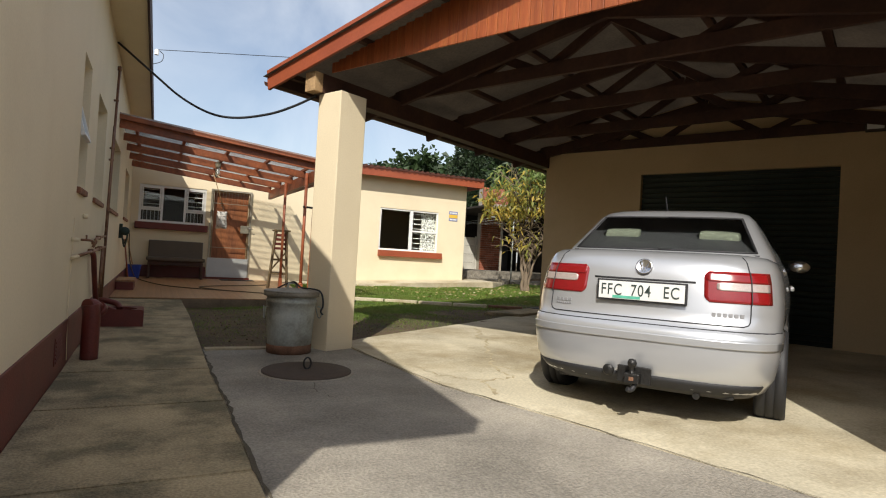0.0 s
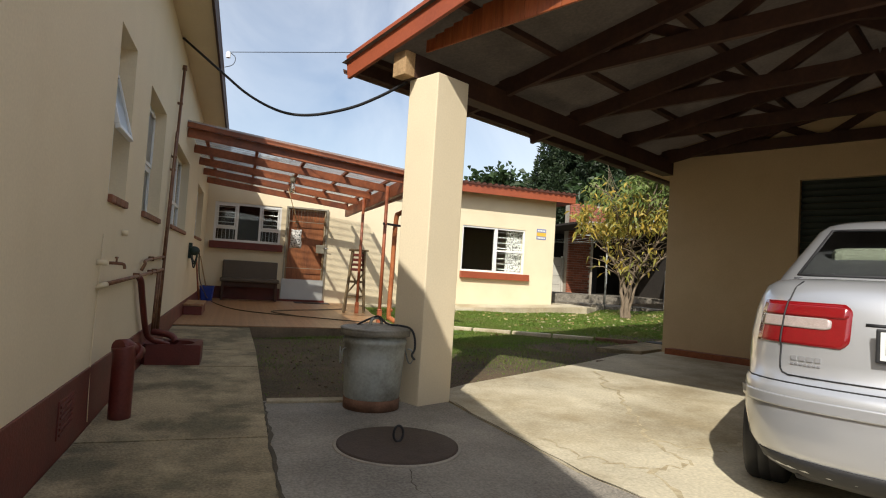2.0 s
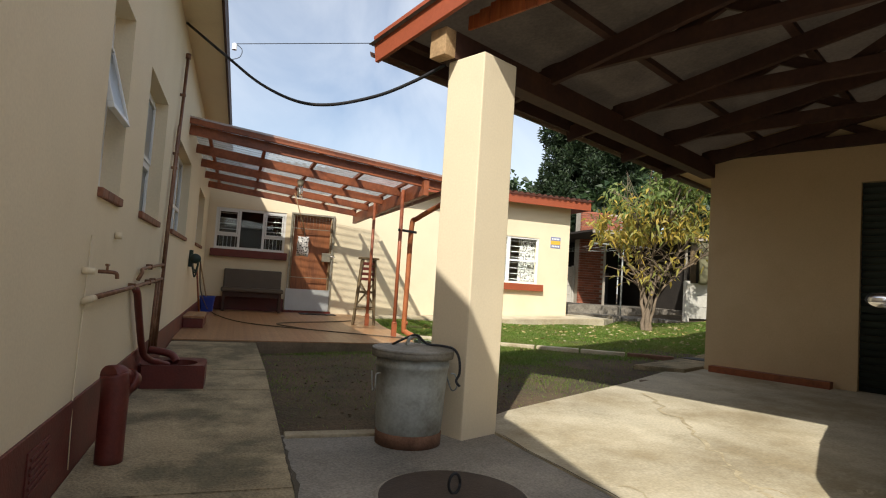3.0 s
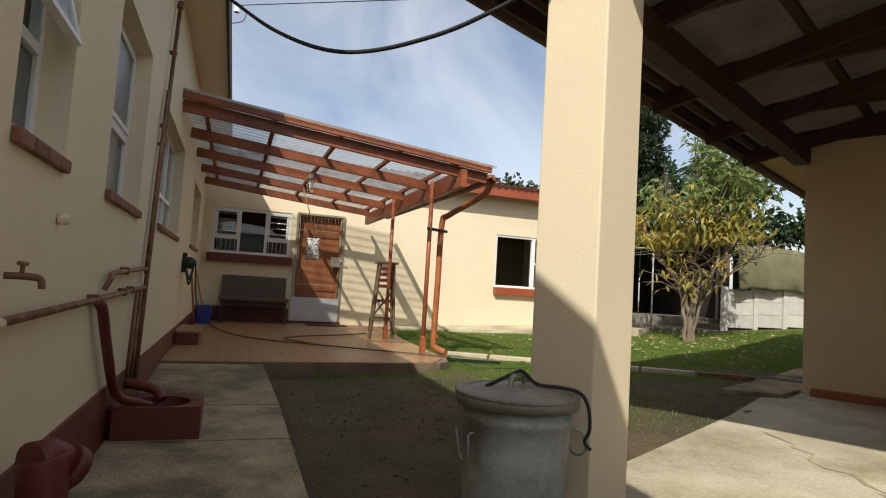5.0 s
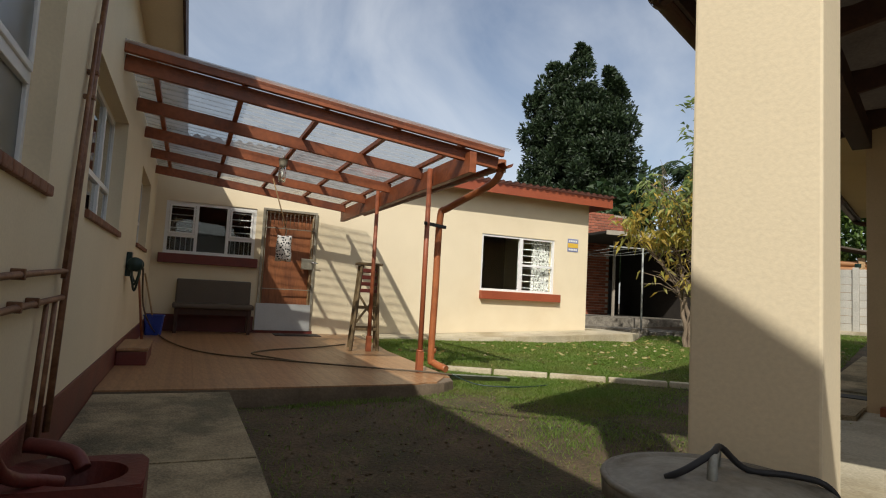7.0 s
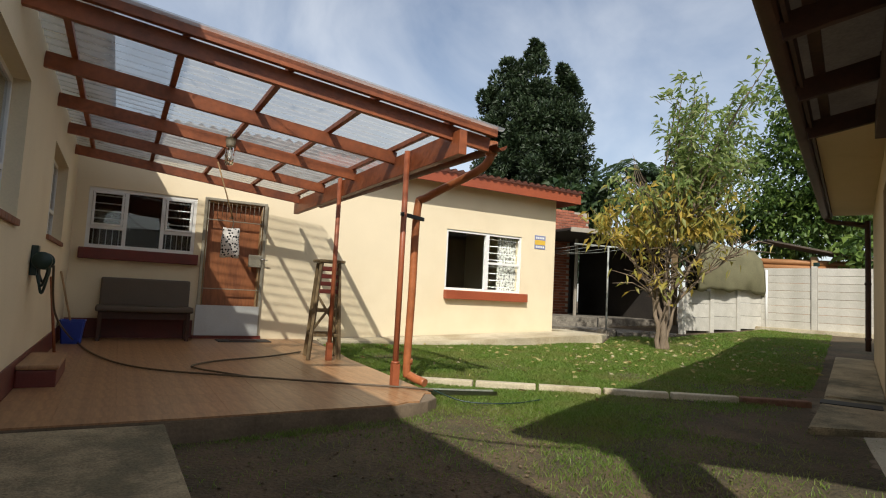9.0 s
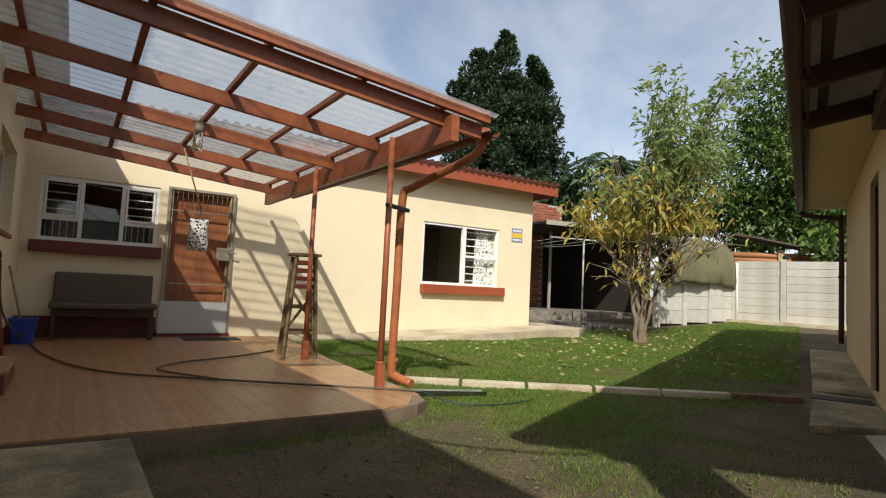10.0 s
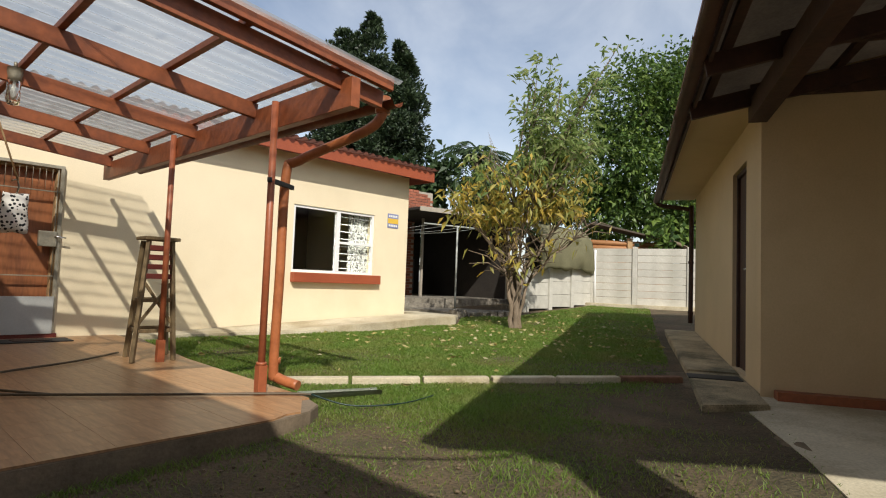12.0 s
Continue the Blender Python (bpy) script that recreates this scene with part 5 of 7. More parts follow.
part("socket", tube(bmesh.new(), [(0.028, 0.05, 0.395), (0.05, 0.078, 0.37)], 0.064, 18), REDPAINT, vent)
gully = thing("drain_gully", "dark red painted concrete gully block with round basin", "gully", pose(WX + 0.013, 6.87, 0.04))
bm = bmesh.new()
ring_o, ring_i = [], []
X0, X1, Y0, Y1, HZ = 0.0, 0.47, 0.0, 0.42, 0.19
cx, cy, rr = 0.25, 0.22, 0.155
for k in range(32):
    a = 2 * math.pi * k / 32
    dx, dy = math.cos(a), math.sin(a)
    q = min(((X1 - cx) / dx if dx > 1e-6 else (X0 - cx) / dx if dx < -1e-6 else 9), ((Y1 - cy) / dy if dy > 1e-6 else (Y0 - cy) / dy if dy < -1e-6 else 9))
    ring_o.append((cx + dx * q, cy + dy * q))
    ring_i.append((cx + dx * rr, cy + dy * rr))
vo_t = [bm.verts.new((x, y, HZ)) for x, y in ring_o]
vo_b = [bm.verts.new((x, y, -0.04)) for x, y in ring_o]
vi_t = [bm.verts.new((x, y, HZ - 0.01)) for x, y in ring_i]
vi_b = [bm.verts.new((cx + (x - cx) * 0.85, cy + (y - cy) * 0.85, 0.06)) for x, y in ring_i]
for k in range(32):
    j = (k + 1) % 32
    bm.faces.new((vo_b[k], vo_b[j], vo_t[j], vo_t[k]))
    bm.faces.new((vo_t[k], vo_t[j], vi_t[j], vi_t[k]))
    bm.faces.new((vi_t[k], vi_t[j], vi_b[j], vi_b[k]))
bm.faces.new(vi_b)
bmesh.ops.bevel(bm, geom=[e for e in bm.edges if all(v in vo_t for v in e.verts)], offset=0.012, segments=2, affect="EDGES")
part("block", bm, REDPAINT, gully)
part("waste_pipe", tube(bmesh.new(), bend([(0.0, -0.53, 0.76), (0.026, -0.51, 0.755), (0.03, -0.35, 0.58), (0.035, -0.07, 0.31), (0.07, 0.03, 0.23), (0.13, 0.11, 0.195), (0.19, 0.17, 0.165)], 6), 0.024, 14), REDPAINT, gully, "dark red leaning waste pipe")
part("waste_pipe", tube(bmesh.new(), bend([(0.03, 0.40, 0.25), (0.1, 0.375, 0.245), (0.2, 0.345, 0.22), (0.24, 0.31, 0.17)], 5), 0.03, 12), REDPAINT, gully)
plumb = thing("water_pipes", "brown painted water pipes clipped to the house wall", "pipes", pose(WX, 0, 0))
part("riser", tube(bmesh.new(), [(0.035, 8.16, 3.03), (0.035, 7.92, 1.87), (0.035, 7.76, 0.95), (0.035, 7.65, 0.25)], 0.015, 10), RUSTPIPE, plumb)
part("riser_cap", tube(bmesh.new(), [(0.035, 8.16, 3.02), (0.035, 8.165, 3.07)], 0.024, 10), RUSTPIPE, plumb)
part("riser", tube(bmesh.new(), [(0.03, 7.96, 2.3), (0.03, 7.81, 1.5), (0.03, 7.71, 0.95)], 0.011, 8), RUSTPIPE, plumb)
for dy in (-0.31, -0.14):
    part("drop", tube(bmesh.new(), [(0.03, 7.73 + dy, 0.86 if dy < -0.1 else 0.98), (0.03, 7.62 + dy, 0.25)], 0.0105, 8), RUSTPIPE, plumb)
part("supply", tube(bmesh.new(), [(0.03, 5.13, 0.808), (0.03, 6.4, 0.83), (0.03, 7.75, 0.86)], 0.014, 8), RUSTPIPE, plumb)
part("supply", tube(bmesh.new(), bend([(0.02, 6.48, 0.865), (0.04, 6.5, 0.92), (0.03, 6.6, 0.945), (0.03, 7.1, 0.965), (0.03, 7.75, 0.985)], 4), 0.013, 8), RUSTPIPE, plumb)
for y, z in ((6.25, 0.83), (6.95, 0.843), (6.95, 0.96), (7.2, 0.85)):
    part("clip", box(bmesh.new(), 0.0, 0.046, y - 0.01, y + 0.01, z - 0.019, z + 0.022, 0.004), RUSTPIPE, plumb)
for z, y in ((1.88, 7.92), (2.02, 7.95), (2.62, 8.08)):
    part("bracket", box(bmesh.new(), 0.0, 0.054, y - 0.02, y + 0.02, z, z + 0.022, 0.004), RUSTPIPE, plumb)
part("elbow", tube(bmesh.new(), [(0.0, 5.09, 0.79), (0.035, 5.09, 0.808), (0.035, 5.15, 0.808)], 0.017, 10), PLASTER, plumb, "white plastic pipe elbow")
tap = thing("garden_tap", "brass tap on a white fitting on the house wall", "tap", pose(WX, 5.05, 0.935))
part("fitting", tube(bmesh.new(), [(0, 0, 0), (0.05, 0.01, 0)], 0.017, 12), PLASTER, tap)
spout = part("spout", tube(bmesh.new(), bend([(0.06, 0.01, 0), (0.1, 0.02, 0.0), (0.13, 0.035, -0.005), (0.135, 0.037, -0.03)], 4), 0.009, 8), RUSTPIPE, tap)
part("tap_handle", tube(bmesh.new(), [(0.095, -0.01, 0.032), (0.095, 0.046, 0.032)], 0.006, 6), RUSTPIPE, tap)
part("stem", tube(bmesh.new(), [(0.095, 0.018, 0.0), (0.095, 0.018, 0.032)], 0.006, 6), RUSTPIPE, tap)
conduit = thing("pipe_chase", "thin cream conduit running down the house wall", "conduit", pose(WX, 5.08, 0))
part("conduit", tube(bmesh.new(), [(0.006, 0.06, 1.1), (0.006, 0.0, 0.4), (0.02, -0.02, 0.05)], 0.003, 6), PLASTER, conduit)
stub = thing("pipe_stub", "short cream pipe stub sticking out of the wall", "pipe stub", pose(WX, 5.69, 1.13))
part("stub", tube(bmesh.new(), [(0, 0, 0), (0.035, 0.007, 0)], 0.02, 10), PLASTER, stub)
vgrille = thing("air_vent", "dark red louvred air vent in the plinth", "vent", pose(WX + 0.012, 4.62, 0.2))
part("frame", box(bmesh.new(), 0, 0.006, -0.13, 0.13, -0.09, 0.09, 0.002), REDPAINT, vgrille)
for k in range(6):
    part("slat", beam(bmesh.new(), (0.009, -0.11, -0.07 + k * 0.026), (0.009, 0.11, -0.05 + k * 0.026), 0.006, 0.012, 0.001), REDPAINT, vgrille)

# ---- patio things ----
step = thing("wall_step", "low dark red step block against the house wall", "step", pose(WX + 0.012, 10.62, 0.14))
part("block", box(bmesh.new(), 0, 0.26, 0, 0.85, 0, 0.14, 0.015), REDPAINT, step)
part("tread", box(bmesh.new(), -0.0, 0.27, -0.01, 0.86, 0.141, 0.175, 0.01), TILE, step, "tan tiled tread")
reel = thing("hose_reel", "dark green hose reel on the house wall", "hose reel", pose(WX, 10.95, 1.1))
GREENPL = surface("dark_green_plastic", (0.007, 0.028, 0.022), 0.4, var=0.2, scale=9, fine=60, bump=0.1)
part("bracket", box(bmesh.new(), 0, 0.05, -0.05, 0.05, -0.12, 0.12, 0.008), GREENPL, reel)
for y in (-0.1, 0.1):
    part("flange", lathe(bmesh.new(), [(0, 0), (0.065, 0), (0.07, 0.008), (0.065, 0.016), (0, 0.016)], 26, m=pose(0.085, y, 0, 90, 0, 0)), GREENPL, reel)
coil = bmesh.new()
tube(coil, [(0.085 + 0.045 * math.cos(a), -0.09 + 0.17 * a / (12 * math.pi), 0.045 * math.sin(a)) for a in span(0, 12 * math.pi, 150)], 0.011, 6)
part("hose_coil", coil, GREENPL, reel)
for dy, low in ((-0.06, -0.2), (0.03, -0.26), (0.07, -0.17)):
    part("hose_loop", tube(bmesh.new(), bend([(0.12, dy, 0.0), (0.12, dy + 0.01, -0.1), (0.085, dy + 0.03, low), (0.05, dy + 0.05, -0.1), (0.05, dy + 0.05, 0.0)], 6), 0.011, 6), GREENPL, reel)
HOSEM = surface("dark_hose", (0.085, 0.06, 0.033), 0.5, var=0.25, scale=9, fine=60, bump=0.1)
hose = thing("garden_hose", "dark garden hose lying in loops across the patio", "hose", pose(0, 0, 0.168))
part("hose", tube(bmesh.new(), bend([(-0.28, 11.0, 0.9), (-0.27, 11.4, 0.5), (-0.26, 13.4, 0.12), (-0.2, 13.9, 0.0), (-0.02, 12.8, 0.0), (0.25, 11.85, 0.0), (0.6, 11.3, 0.0), (1.2, 10.85, 0.0), (1.9, 10.35, 0.0), (2.5, 9.95, 0.0), (2.66, 9.82, -0.005)], 8), 0.0095, 8), HOSEM, hose)
part("hose", tube(bmesh.new(), bend([(2.3, 12.75, 0.0), (1.8, 12.3, 0.0), (1.2, 11.95, 0.0), (0.9, 11.6, 0.0), (0.93, 11.35, 0.0), (1.1, 11.08, 0.0), (1.28, 10.8, 0.0)], 8), 0.0095, 8), HOSEM, hose)
part("hose", tube(bmesh.new(), bend([(2.66, 9.82, -0.005), (2.85, 9.6, -0.07), (3.2, 9.45, -0.075), (3.6, 9.5, -0.07)], 8), 0.006, 8), GREENPL, hose)
tub = thing("blue_tub", "square blue plastic tub on the patio by the wall", "tub", pose(-0.265, 13.95, 0.152))
BLUE = surface("blue_plastic", (0.02, 0.05, 0.32), 0.4, var=0.15, scale=6, fine=40, bump=0.05)
bm = bmesh.new()
rows = []
for w, z in ((0.105, 0.0), (0.133, 0.27), (0.141, 0.275), (0.141, 0.29), (0.125, 0.288), (0.1, 0.02)):
    rows.append([bm.verts.new((x * w, y * w, z)) for x, y in ((-1, -0.85), (-0.85, -1), (0.85, -1), (1, -0.85), (1, 0.85), (0.85, 1), (-0.85, 1), (-1, 0.85))])
for a, b in zip(rows, rows[1:]):
    for i in range(8):
        bm.faces.new((a[i], a[(i + 1) % 8], b[(i + 1) % 8], b[i]))
bm.faces.new(rows[0][::-1]), bm.faces.new(rows[-1])
part("tub", bm, BLUE, tub)
broom = thing("leaning_stick", "brown wooden stick leaning against the house wall", "stick", pose(-0.3, 12.2, 0.152))
part("stick", tube(bmesh.new(), [(0.0, 0, 0.06), (-0.1, 0.12, 0.82)], 0.014, 8), TIMBER, broom)
part("head", box(bmesh.new(), -0.05, 0.05, -0.12, 0.12, 0, 0.07, 0.01), TIMBER, broom)
mop = thing("mop_handle", "thin wooden mop handle standing in the blue tub against the wall", "mop", pose(-0.23, 13.92, 0.176))
part("handle", tube(bmesh.new(), [(0.0, 0, 0.0), (-0.187, -0.32, 0.86)], 0.012, 8), RAWWOOD, mop)
bench = thing("garden_bench", "brown upholstered bench seat against the wall under the window", "bench", pose(0.55, 14.42, 0.152))
BENCHM = surface("brown_vinyl", (0.095, 0.07, 0.047), 0.55, var=0.12, scale=5, fine=50, bump=0.15)
part("backrest", box(bmesh.new(), -0.57, 0.57, 0.14, 0.24, 0.46, 0.86, 0.025, pose(0, 0, 0, -4, 0, 0)), BENCHM, bench)
part("seat", box(bmesh.new(), -0.60, 0.6, -0.22, 0.2, 0.39, 0.47, 0.025), BENCHM, bench, "brown vinyl bench seat")
part("apron", box(bmesh.new(), -0.56, 0.56, -0.17, -0.13, 0.29, 0.388, 0.006), DARKWOOD, bench)
for x in (-0.54, 0.54):
    for y in (-0.16, 0.18):
        part("leg", box(bmesh.new(), x - 0.025, x + 0.025, y - 0.025, y + 0.025, 0, 0.389, 0.005), DARKWOOD, bench)
stool = thing("step_stool", "tall weathered wooden stool ladder with splayed legs", "stool", pose(2.45, 12.28, 0.15))
OLDW = surface("weathered_wood", (0.20, 0.14, 0.07), 0.8, var=0.35, scale=9, fine=40, bump=0.4, other=(0.12, 0.08, 0.04), stretch=(3, 3, 0.5))
part("top", box(bmesh.new(), -0.165, 0.165, -0.14, 0.14, 1.165, 1.2, 0.01), OLDW, stool)
TOPS = [(-0.12, -0.09), (0.10, -0.09), (0.11, 0.1), (-0.10, 0.1)]
FEET = [(-0.26, -0.25), (0.12, -0.23), (0.22, 0.2), (-0.16, 0.22)]
for (a, b), (c, d) in zip(TOPS, FEET):
    part("leg", beam(bmesh.new(), (c, d, 0), (a, b, 1.16), 0.035, 0.05, 0.005), OLDW, stool)
for f in (0.25, 0.5, 0.7, 0.78, 0.86, 0.94):
    for i, j in ((0, 1), (2, 3), (1, 2), (3, 0)) if f < 0.6 else ((0, 1), (2, 3)):
        p = [Vector((FEET[k][0], FEET[k][1], 0)).lerp(Vector((TOPS[k][0], TOPS[k][1], 1.16)), f) for k in (i, j)]
        part("rung", beam(bmesh.new(), p[0], p[1], 0.022, 0.035 if f < 0.6 else 0.05, 0.004), OLDW if f < 0.6 else REDPAINT, stool)
for i, j in ((0, 1), (1, 0)):
    p = Vector((FEET[i][0], FEET[i][1], 0)).lerp(Vector((TOPS[i][0], TOPS[i][1], 1.16)), 0.3)
    q = Vector((FEET[j][0], FEET[j][1], 0)).lerp(Vector((TOPS[j][0], TOPS[j][1], 1.16)), 0.66)
    part("brace", beam(bmesh.new(), p + Vector((0, 0.02 * i, 0)), q, 0.018, 0.03, 0.004), OLDW, stool)
sign = thing("alarm_sign", "small blue and yellow security sign on the wing wall", "sign", pose(7.735, BY - 0.002, 2.18))
SIGNB = surface("sign_blue", (0.22, 0.25, 0.42), 0.5, var=0.05, scale=9, fine=40, bump=0.0)
SIGNY = surface("sign_yellow", (0.70, 0.45, 0.06), 0.5, var=0.05, scale=9, fine=40, bump=0.0)
part("board", box(bmesh.new(), -0.14, 0.14, -0.008, 0, -0.14, 0.14, 0.003), SIGNB, sign)
part("yellow_band", box(bmesh.new(), -0.135, 0.135, -0.0105, -0.0085, -0.055, 0.045), SIGNY, sign)
for z in (0.09, -0.095):
    bm = bmesh.new()
    for k in range(5):
        box(bm, -0.11 + k * 0.045, -0.075 + k * 0.045, -0.0105, -0.0085, z - 0.02, z + 0.02)
    part("letter_bar", bm, PLATEW, sign)
# ---- garden's far side ----
def fence_run(name, label, p0, p1, z0, h, bays, courses, gap=0.006, post=0.12, fluted=True):
    """Precast wall: posts with stacked panels between them."""
    ob = thing(name, label, "wall", kind="structure")
    p0, p1 = Vector((*p0, 0)), Vector((*p1, 0))
    d = (p1 - p0) / bays
    ang = math.degrees(math.atan2(d.y, d.x))
    hh = h / courses
    t = box(bmesh.new(), post / 2 + 0.004, d.length - post / 2 - 0.004, -0.025, 0.025, 0.0, hh - gap, 0.007)
    me = bpy.data.meshes.new("panel")
    t.to_mesh(me)
    t.free()
    me.materials.append(VIBRA)
    t = box(bmesh.new(), -post / 2, post / 2, -post / 2, post / 2, -0.5, h + 0.04, 0.012)
    mp = bpy.data.meshes.new("post")
    t.to_mesh(mp)
    t.free()
    mp.materials.append(VIBRA)
    for k in range(bays + 1):
        q = p0 + d * k
        piece("post", mp, ob, pose(q.x, q.y, z0(q.x), 0, 0, ang))
        if k < bays:
            for c in range(courses):
                piece("panel", me, ob, pose(q.x, q.y, z0(q.x) + c * hh, 0, 0, ang + 0.0) @ pose(0, 0.004 * ((c * 5 + k) % 3 - 1), 0))
    return ob


fence_run("boundary_wall", "pale precast concrete boundary wall with posts", (13.78, 13.9), (15.3, 9.0), lambda x: 0.62, 1.43, 4, 8)
bm = bmesh.new()
prism(bm, [(13.55, 13.9), (13.75, 14.0), (15.35, 9.0), (15.1, 8.9)], 0.2, 0.63, 0.02)
structure("wall_footing", bm, SLAB, "pale concrete footing under the boundary wall", "footing")
fence_run("garden_wall", "smooth pale precast wall panels below a canvas", (11.25, 13.97), (13.88, 13.74), lambda x: 0.42 + 0.045 * (x - 10), 0.93, 3, 3)
# added out of view, made tall to cut low sky light on the garage
fence_run("sky_block_wall_south", "plain precast wall added out of view to close the yard", (-12, -7), (18, -7), lambda x: 0.0, 3.4, 12, 8)
fence_run("boundary_wall_east", "plain precast wall added out of view to close the yard", (15.35, 8.8), (18, -7), lambda x: 0.3, 1.6, 8, 8)
pole = thing("white_pole", "thin white corner pole at the end of the wall", "pole", pose(13.85, 13.62, 0.5))
part("pole", tube(bmesh.new(), [(0, 0, 0), (0, 0, 1.5)], 0.03, 10), WHITE, pole)
capb = thing("green_cap", "small green plastic cap on a wall post", "cap", pose(14.17, 12.64, 2.09))
part("cap", box(bmesh.new(), -0.05, 0.05, -0.05, 0.05, 0, 0.09, 0.015), GREENPL, capb)

tarp = thing("canvas_cover", "sagging olive canvas sheet draped behind the wall", "canvas", pose(0, 0, 0))
bm = bmesh.new()
prof = [(13.64, 1.42), (13.61, 1.5), (13.62, 1.85), (13.66, 2.2), (13.80, 2.44), (14.3, 2.54), (15.0, 2.54)]
cols = []
for i in range(41):
    f = i / 40
    end = max(0.0, (f - 0.93) / 0.07)
    col = []
    for k, (y, z) in enumerate(prof):
        x0 = 11.3 + max(0.0, y - 14.0) * 0.95
        x = x0 + (13.82 - x0) * f
        dz = (0.045 * math.sin(x * 3.1 + k) + 0.05 * noise.noise(Vector((x * 2, y * 3, 0)))) * (1 if k > 2 else 0.5)
        hem = 0.035 * math.sin(x * 5.4) + 0.02 * math.sin(x * 13) if k == 0 else 0
        col.append(bm.verts.new((x, y + 0.04 * math.sin(x * 4 + k * 0.8) * (k > 1), z + dz + hem - end * end * 0.04 * max(0, k - 2))))
    cols.append(col)
for a, b in zip(cols, cols[1:]):
    for k in range(len(prof) - 1):
        bm.faces.new((a[k], b[k], b[k + 1], a[k + 1])).smooth = True
bmesh.ops.solidify(bm, geom=bm.faces[:], thickness=0.012)
part("sheet", bm, TARP, tarp)
part("support", prism(bmesh.new(), [(11.9, 14.35), (13.6, 14.3), (13.6, 15.1), (12.8, 15.1)], 0.4, 2.25), DARKIN, tarp, "dark load under the canvas")

cabin = thing("log_cabin", "small orange log cabin behind the boundary wall", "cabin", pose(16.6, 14.2, 0.6, 0, 0, -40))
for k in range(12):
    part("log", tube(bmesh.new(), [(-1.2, 0, 0.08 + k * 0.155), (1.6, 0, 0.08 + k * 0.155)], 0.085, 10), LOG, cabin)
part("corner_post", box(bmesh.new(), 0.1, 0.26, -0.14, -0.05, 0, 1.95, 0.01), RAWWOOD, cabin)
bm = bmesh.new()
beam(bm, (-1.1, -0.1, 2.34), (1.7, -0.1, 1.84), 0.6, 0.05)
part("roof", bm, SHEETUNDER, cabin, "grey cabin roof edge")

# shed
shed = thing("open_shed", "open-fronted dark shed with brick pier and steel poles", "shed")
ROUGHST = surface("rough_dark_stone", (0.23, 0.205, 0.165), 0.95, var=0.5, scale=9, fine=40, bump=0.9, other=(0.12, 0.105, 0.08), depth=0.02)
F0, F1 = (9.0, 16.25), (12.9, 15.5)
part("floor", prism(bmesh.new(), [F0, F1, (13.2, 19.5), (9.4, 20.3)], 0.1, 0.62, 0.02), ROUGHST, shed, "rough concrete shed floor")
# inner walls and roof carry the shed's shade in their colour
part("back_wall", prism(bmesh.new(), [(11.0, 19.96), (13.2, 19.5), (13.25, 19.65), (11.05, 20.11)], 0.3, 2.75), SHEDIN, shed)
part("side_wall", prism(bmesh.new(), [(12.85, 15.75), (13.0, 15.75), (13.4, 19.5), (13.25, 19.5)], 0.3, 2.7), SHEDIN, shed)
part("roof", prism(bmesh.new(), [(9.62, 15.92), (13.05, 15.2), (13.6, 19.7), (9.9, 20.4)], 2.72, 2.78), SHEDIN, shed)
part("fascia", beam(bmesh.new(), (9.62, 15.9, 2.74), (13.05, 15.18, 2.74), 0.03, 0.11), MORTAR, shed, "pale roof edge board")
for x, y in ((10.92, 17.1), (12.72, 15.62)):
    part("pole", box(bmesh.new(), x - 0.03, x + 0.03, y - 0.03, y + 0.03, 0.55, 2.7, 0.006), MORTAR, shed, "pale steel pole")
part("board", box(bmesh.new(), 12.8, 13.02, 15.5, 15.55, 0.45, 2.6, 0.01), OLDW, shed, "weathered leaning board")
part("shelf", box(bmesh.new(), 11.8, 12.4, 18.9, 19.4, 0.63, 1.7, 0.02), CARTRIM, shed, "dim shelf in the shed")
pier = thing("brick_pier", "red face-brick pier and chimney beside the shed", "brickwork", pose(10.78, 18.25, 0.6, 0, 0, -6) @ Matrix.Diagonal((0.98, 0.98, 1.06, 1)))
part("core", box(box(bmesh.new(), 0.012, 0.87, 0.012, 0.45, 0, 2.11), 0.012, 1.53, 0.012, 0.45, 2.12, 2.86), MORTAR, pier)
t = box(bmesh.new(), 0, 0.212, 0, 0.1, 0, 0.066, 0.005)
bme = bpy.data.meshes.new("brick")
t.to_mesh(bme)
t.free()
bme.materials.append(BRICK)
for c in range(38):
    for k in range(4 if c < 28 else 7):
        if c > 35 and k > 11 - (c - 30):
            continue
        piece("brick", bme, pier, pose(max(0.0, -0.11 * (c % 2) + k * 0.222), -0.002 * ((c + k) % 3), c * 0.076))
fence_run("wall_garden", "low pale precast wall beside the brick pier", (9.2, 18.65), (10.82, 18.65), lambda x: 0.55, 1.25, 1, 4)
stones = thing("stone_kerb", "rough grey stone kerb before the shed", "kerb")
rs = random.Random(4)
for k in range(9):
    f = k / 9
    x, y = 9.22 + 1.45 * f, 14.36 - 0.68 * f
    t = box(bmesh.new(), -0.085, 0.085, -0.1, 0.1, -0.15, 0.09, 0.03)
    for v in t.verts:
        v.co += Vector([rs.uniform(-0.02, 0.02) for _ in range(3)])
    ob = part("stone", t, ROUGHST, stones)
    ob.matrix_basis = pose(x, y, 0.32 + rs.uniform(-0.02, 0.03), rs.uniform(-4, 4), rs.uniform(-4, 4), -25 + rs.uniform(-6, 6))
structure("forecourt", prism(bmesh.new(), [(9.31, 14.36), (10.7, 13.72), (11.2, 14.05), (12.85, 15.45), (9.0, 16.24), (9.31, 15.58)], 0.0, 0.395, 0.01), ROUGHST, "rough speckled concrete forecourt before the shed", "forecourt")
line = thing("clothes_line", "steel T-shaped clothes line pole with wires", "clothes line", pose(10.07, 15.1, 0.3))
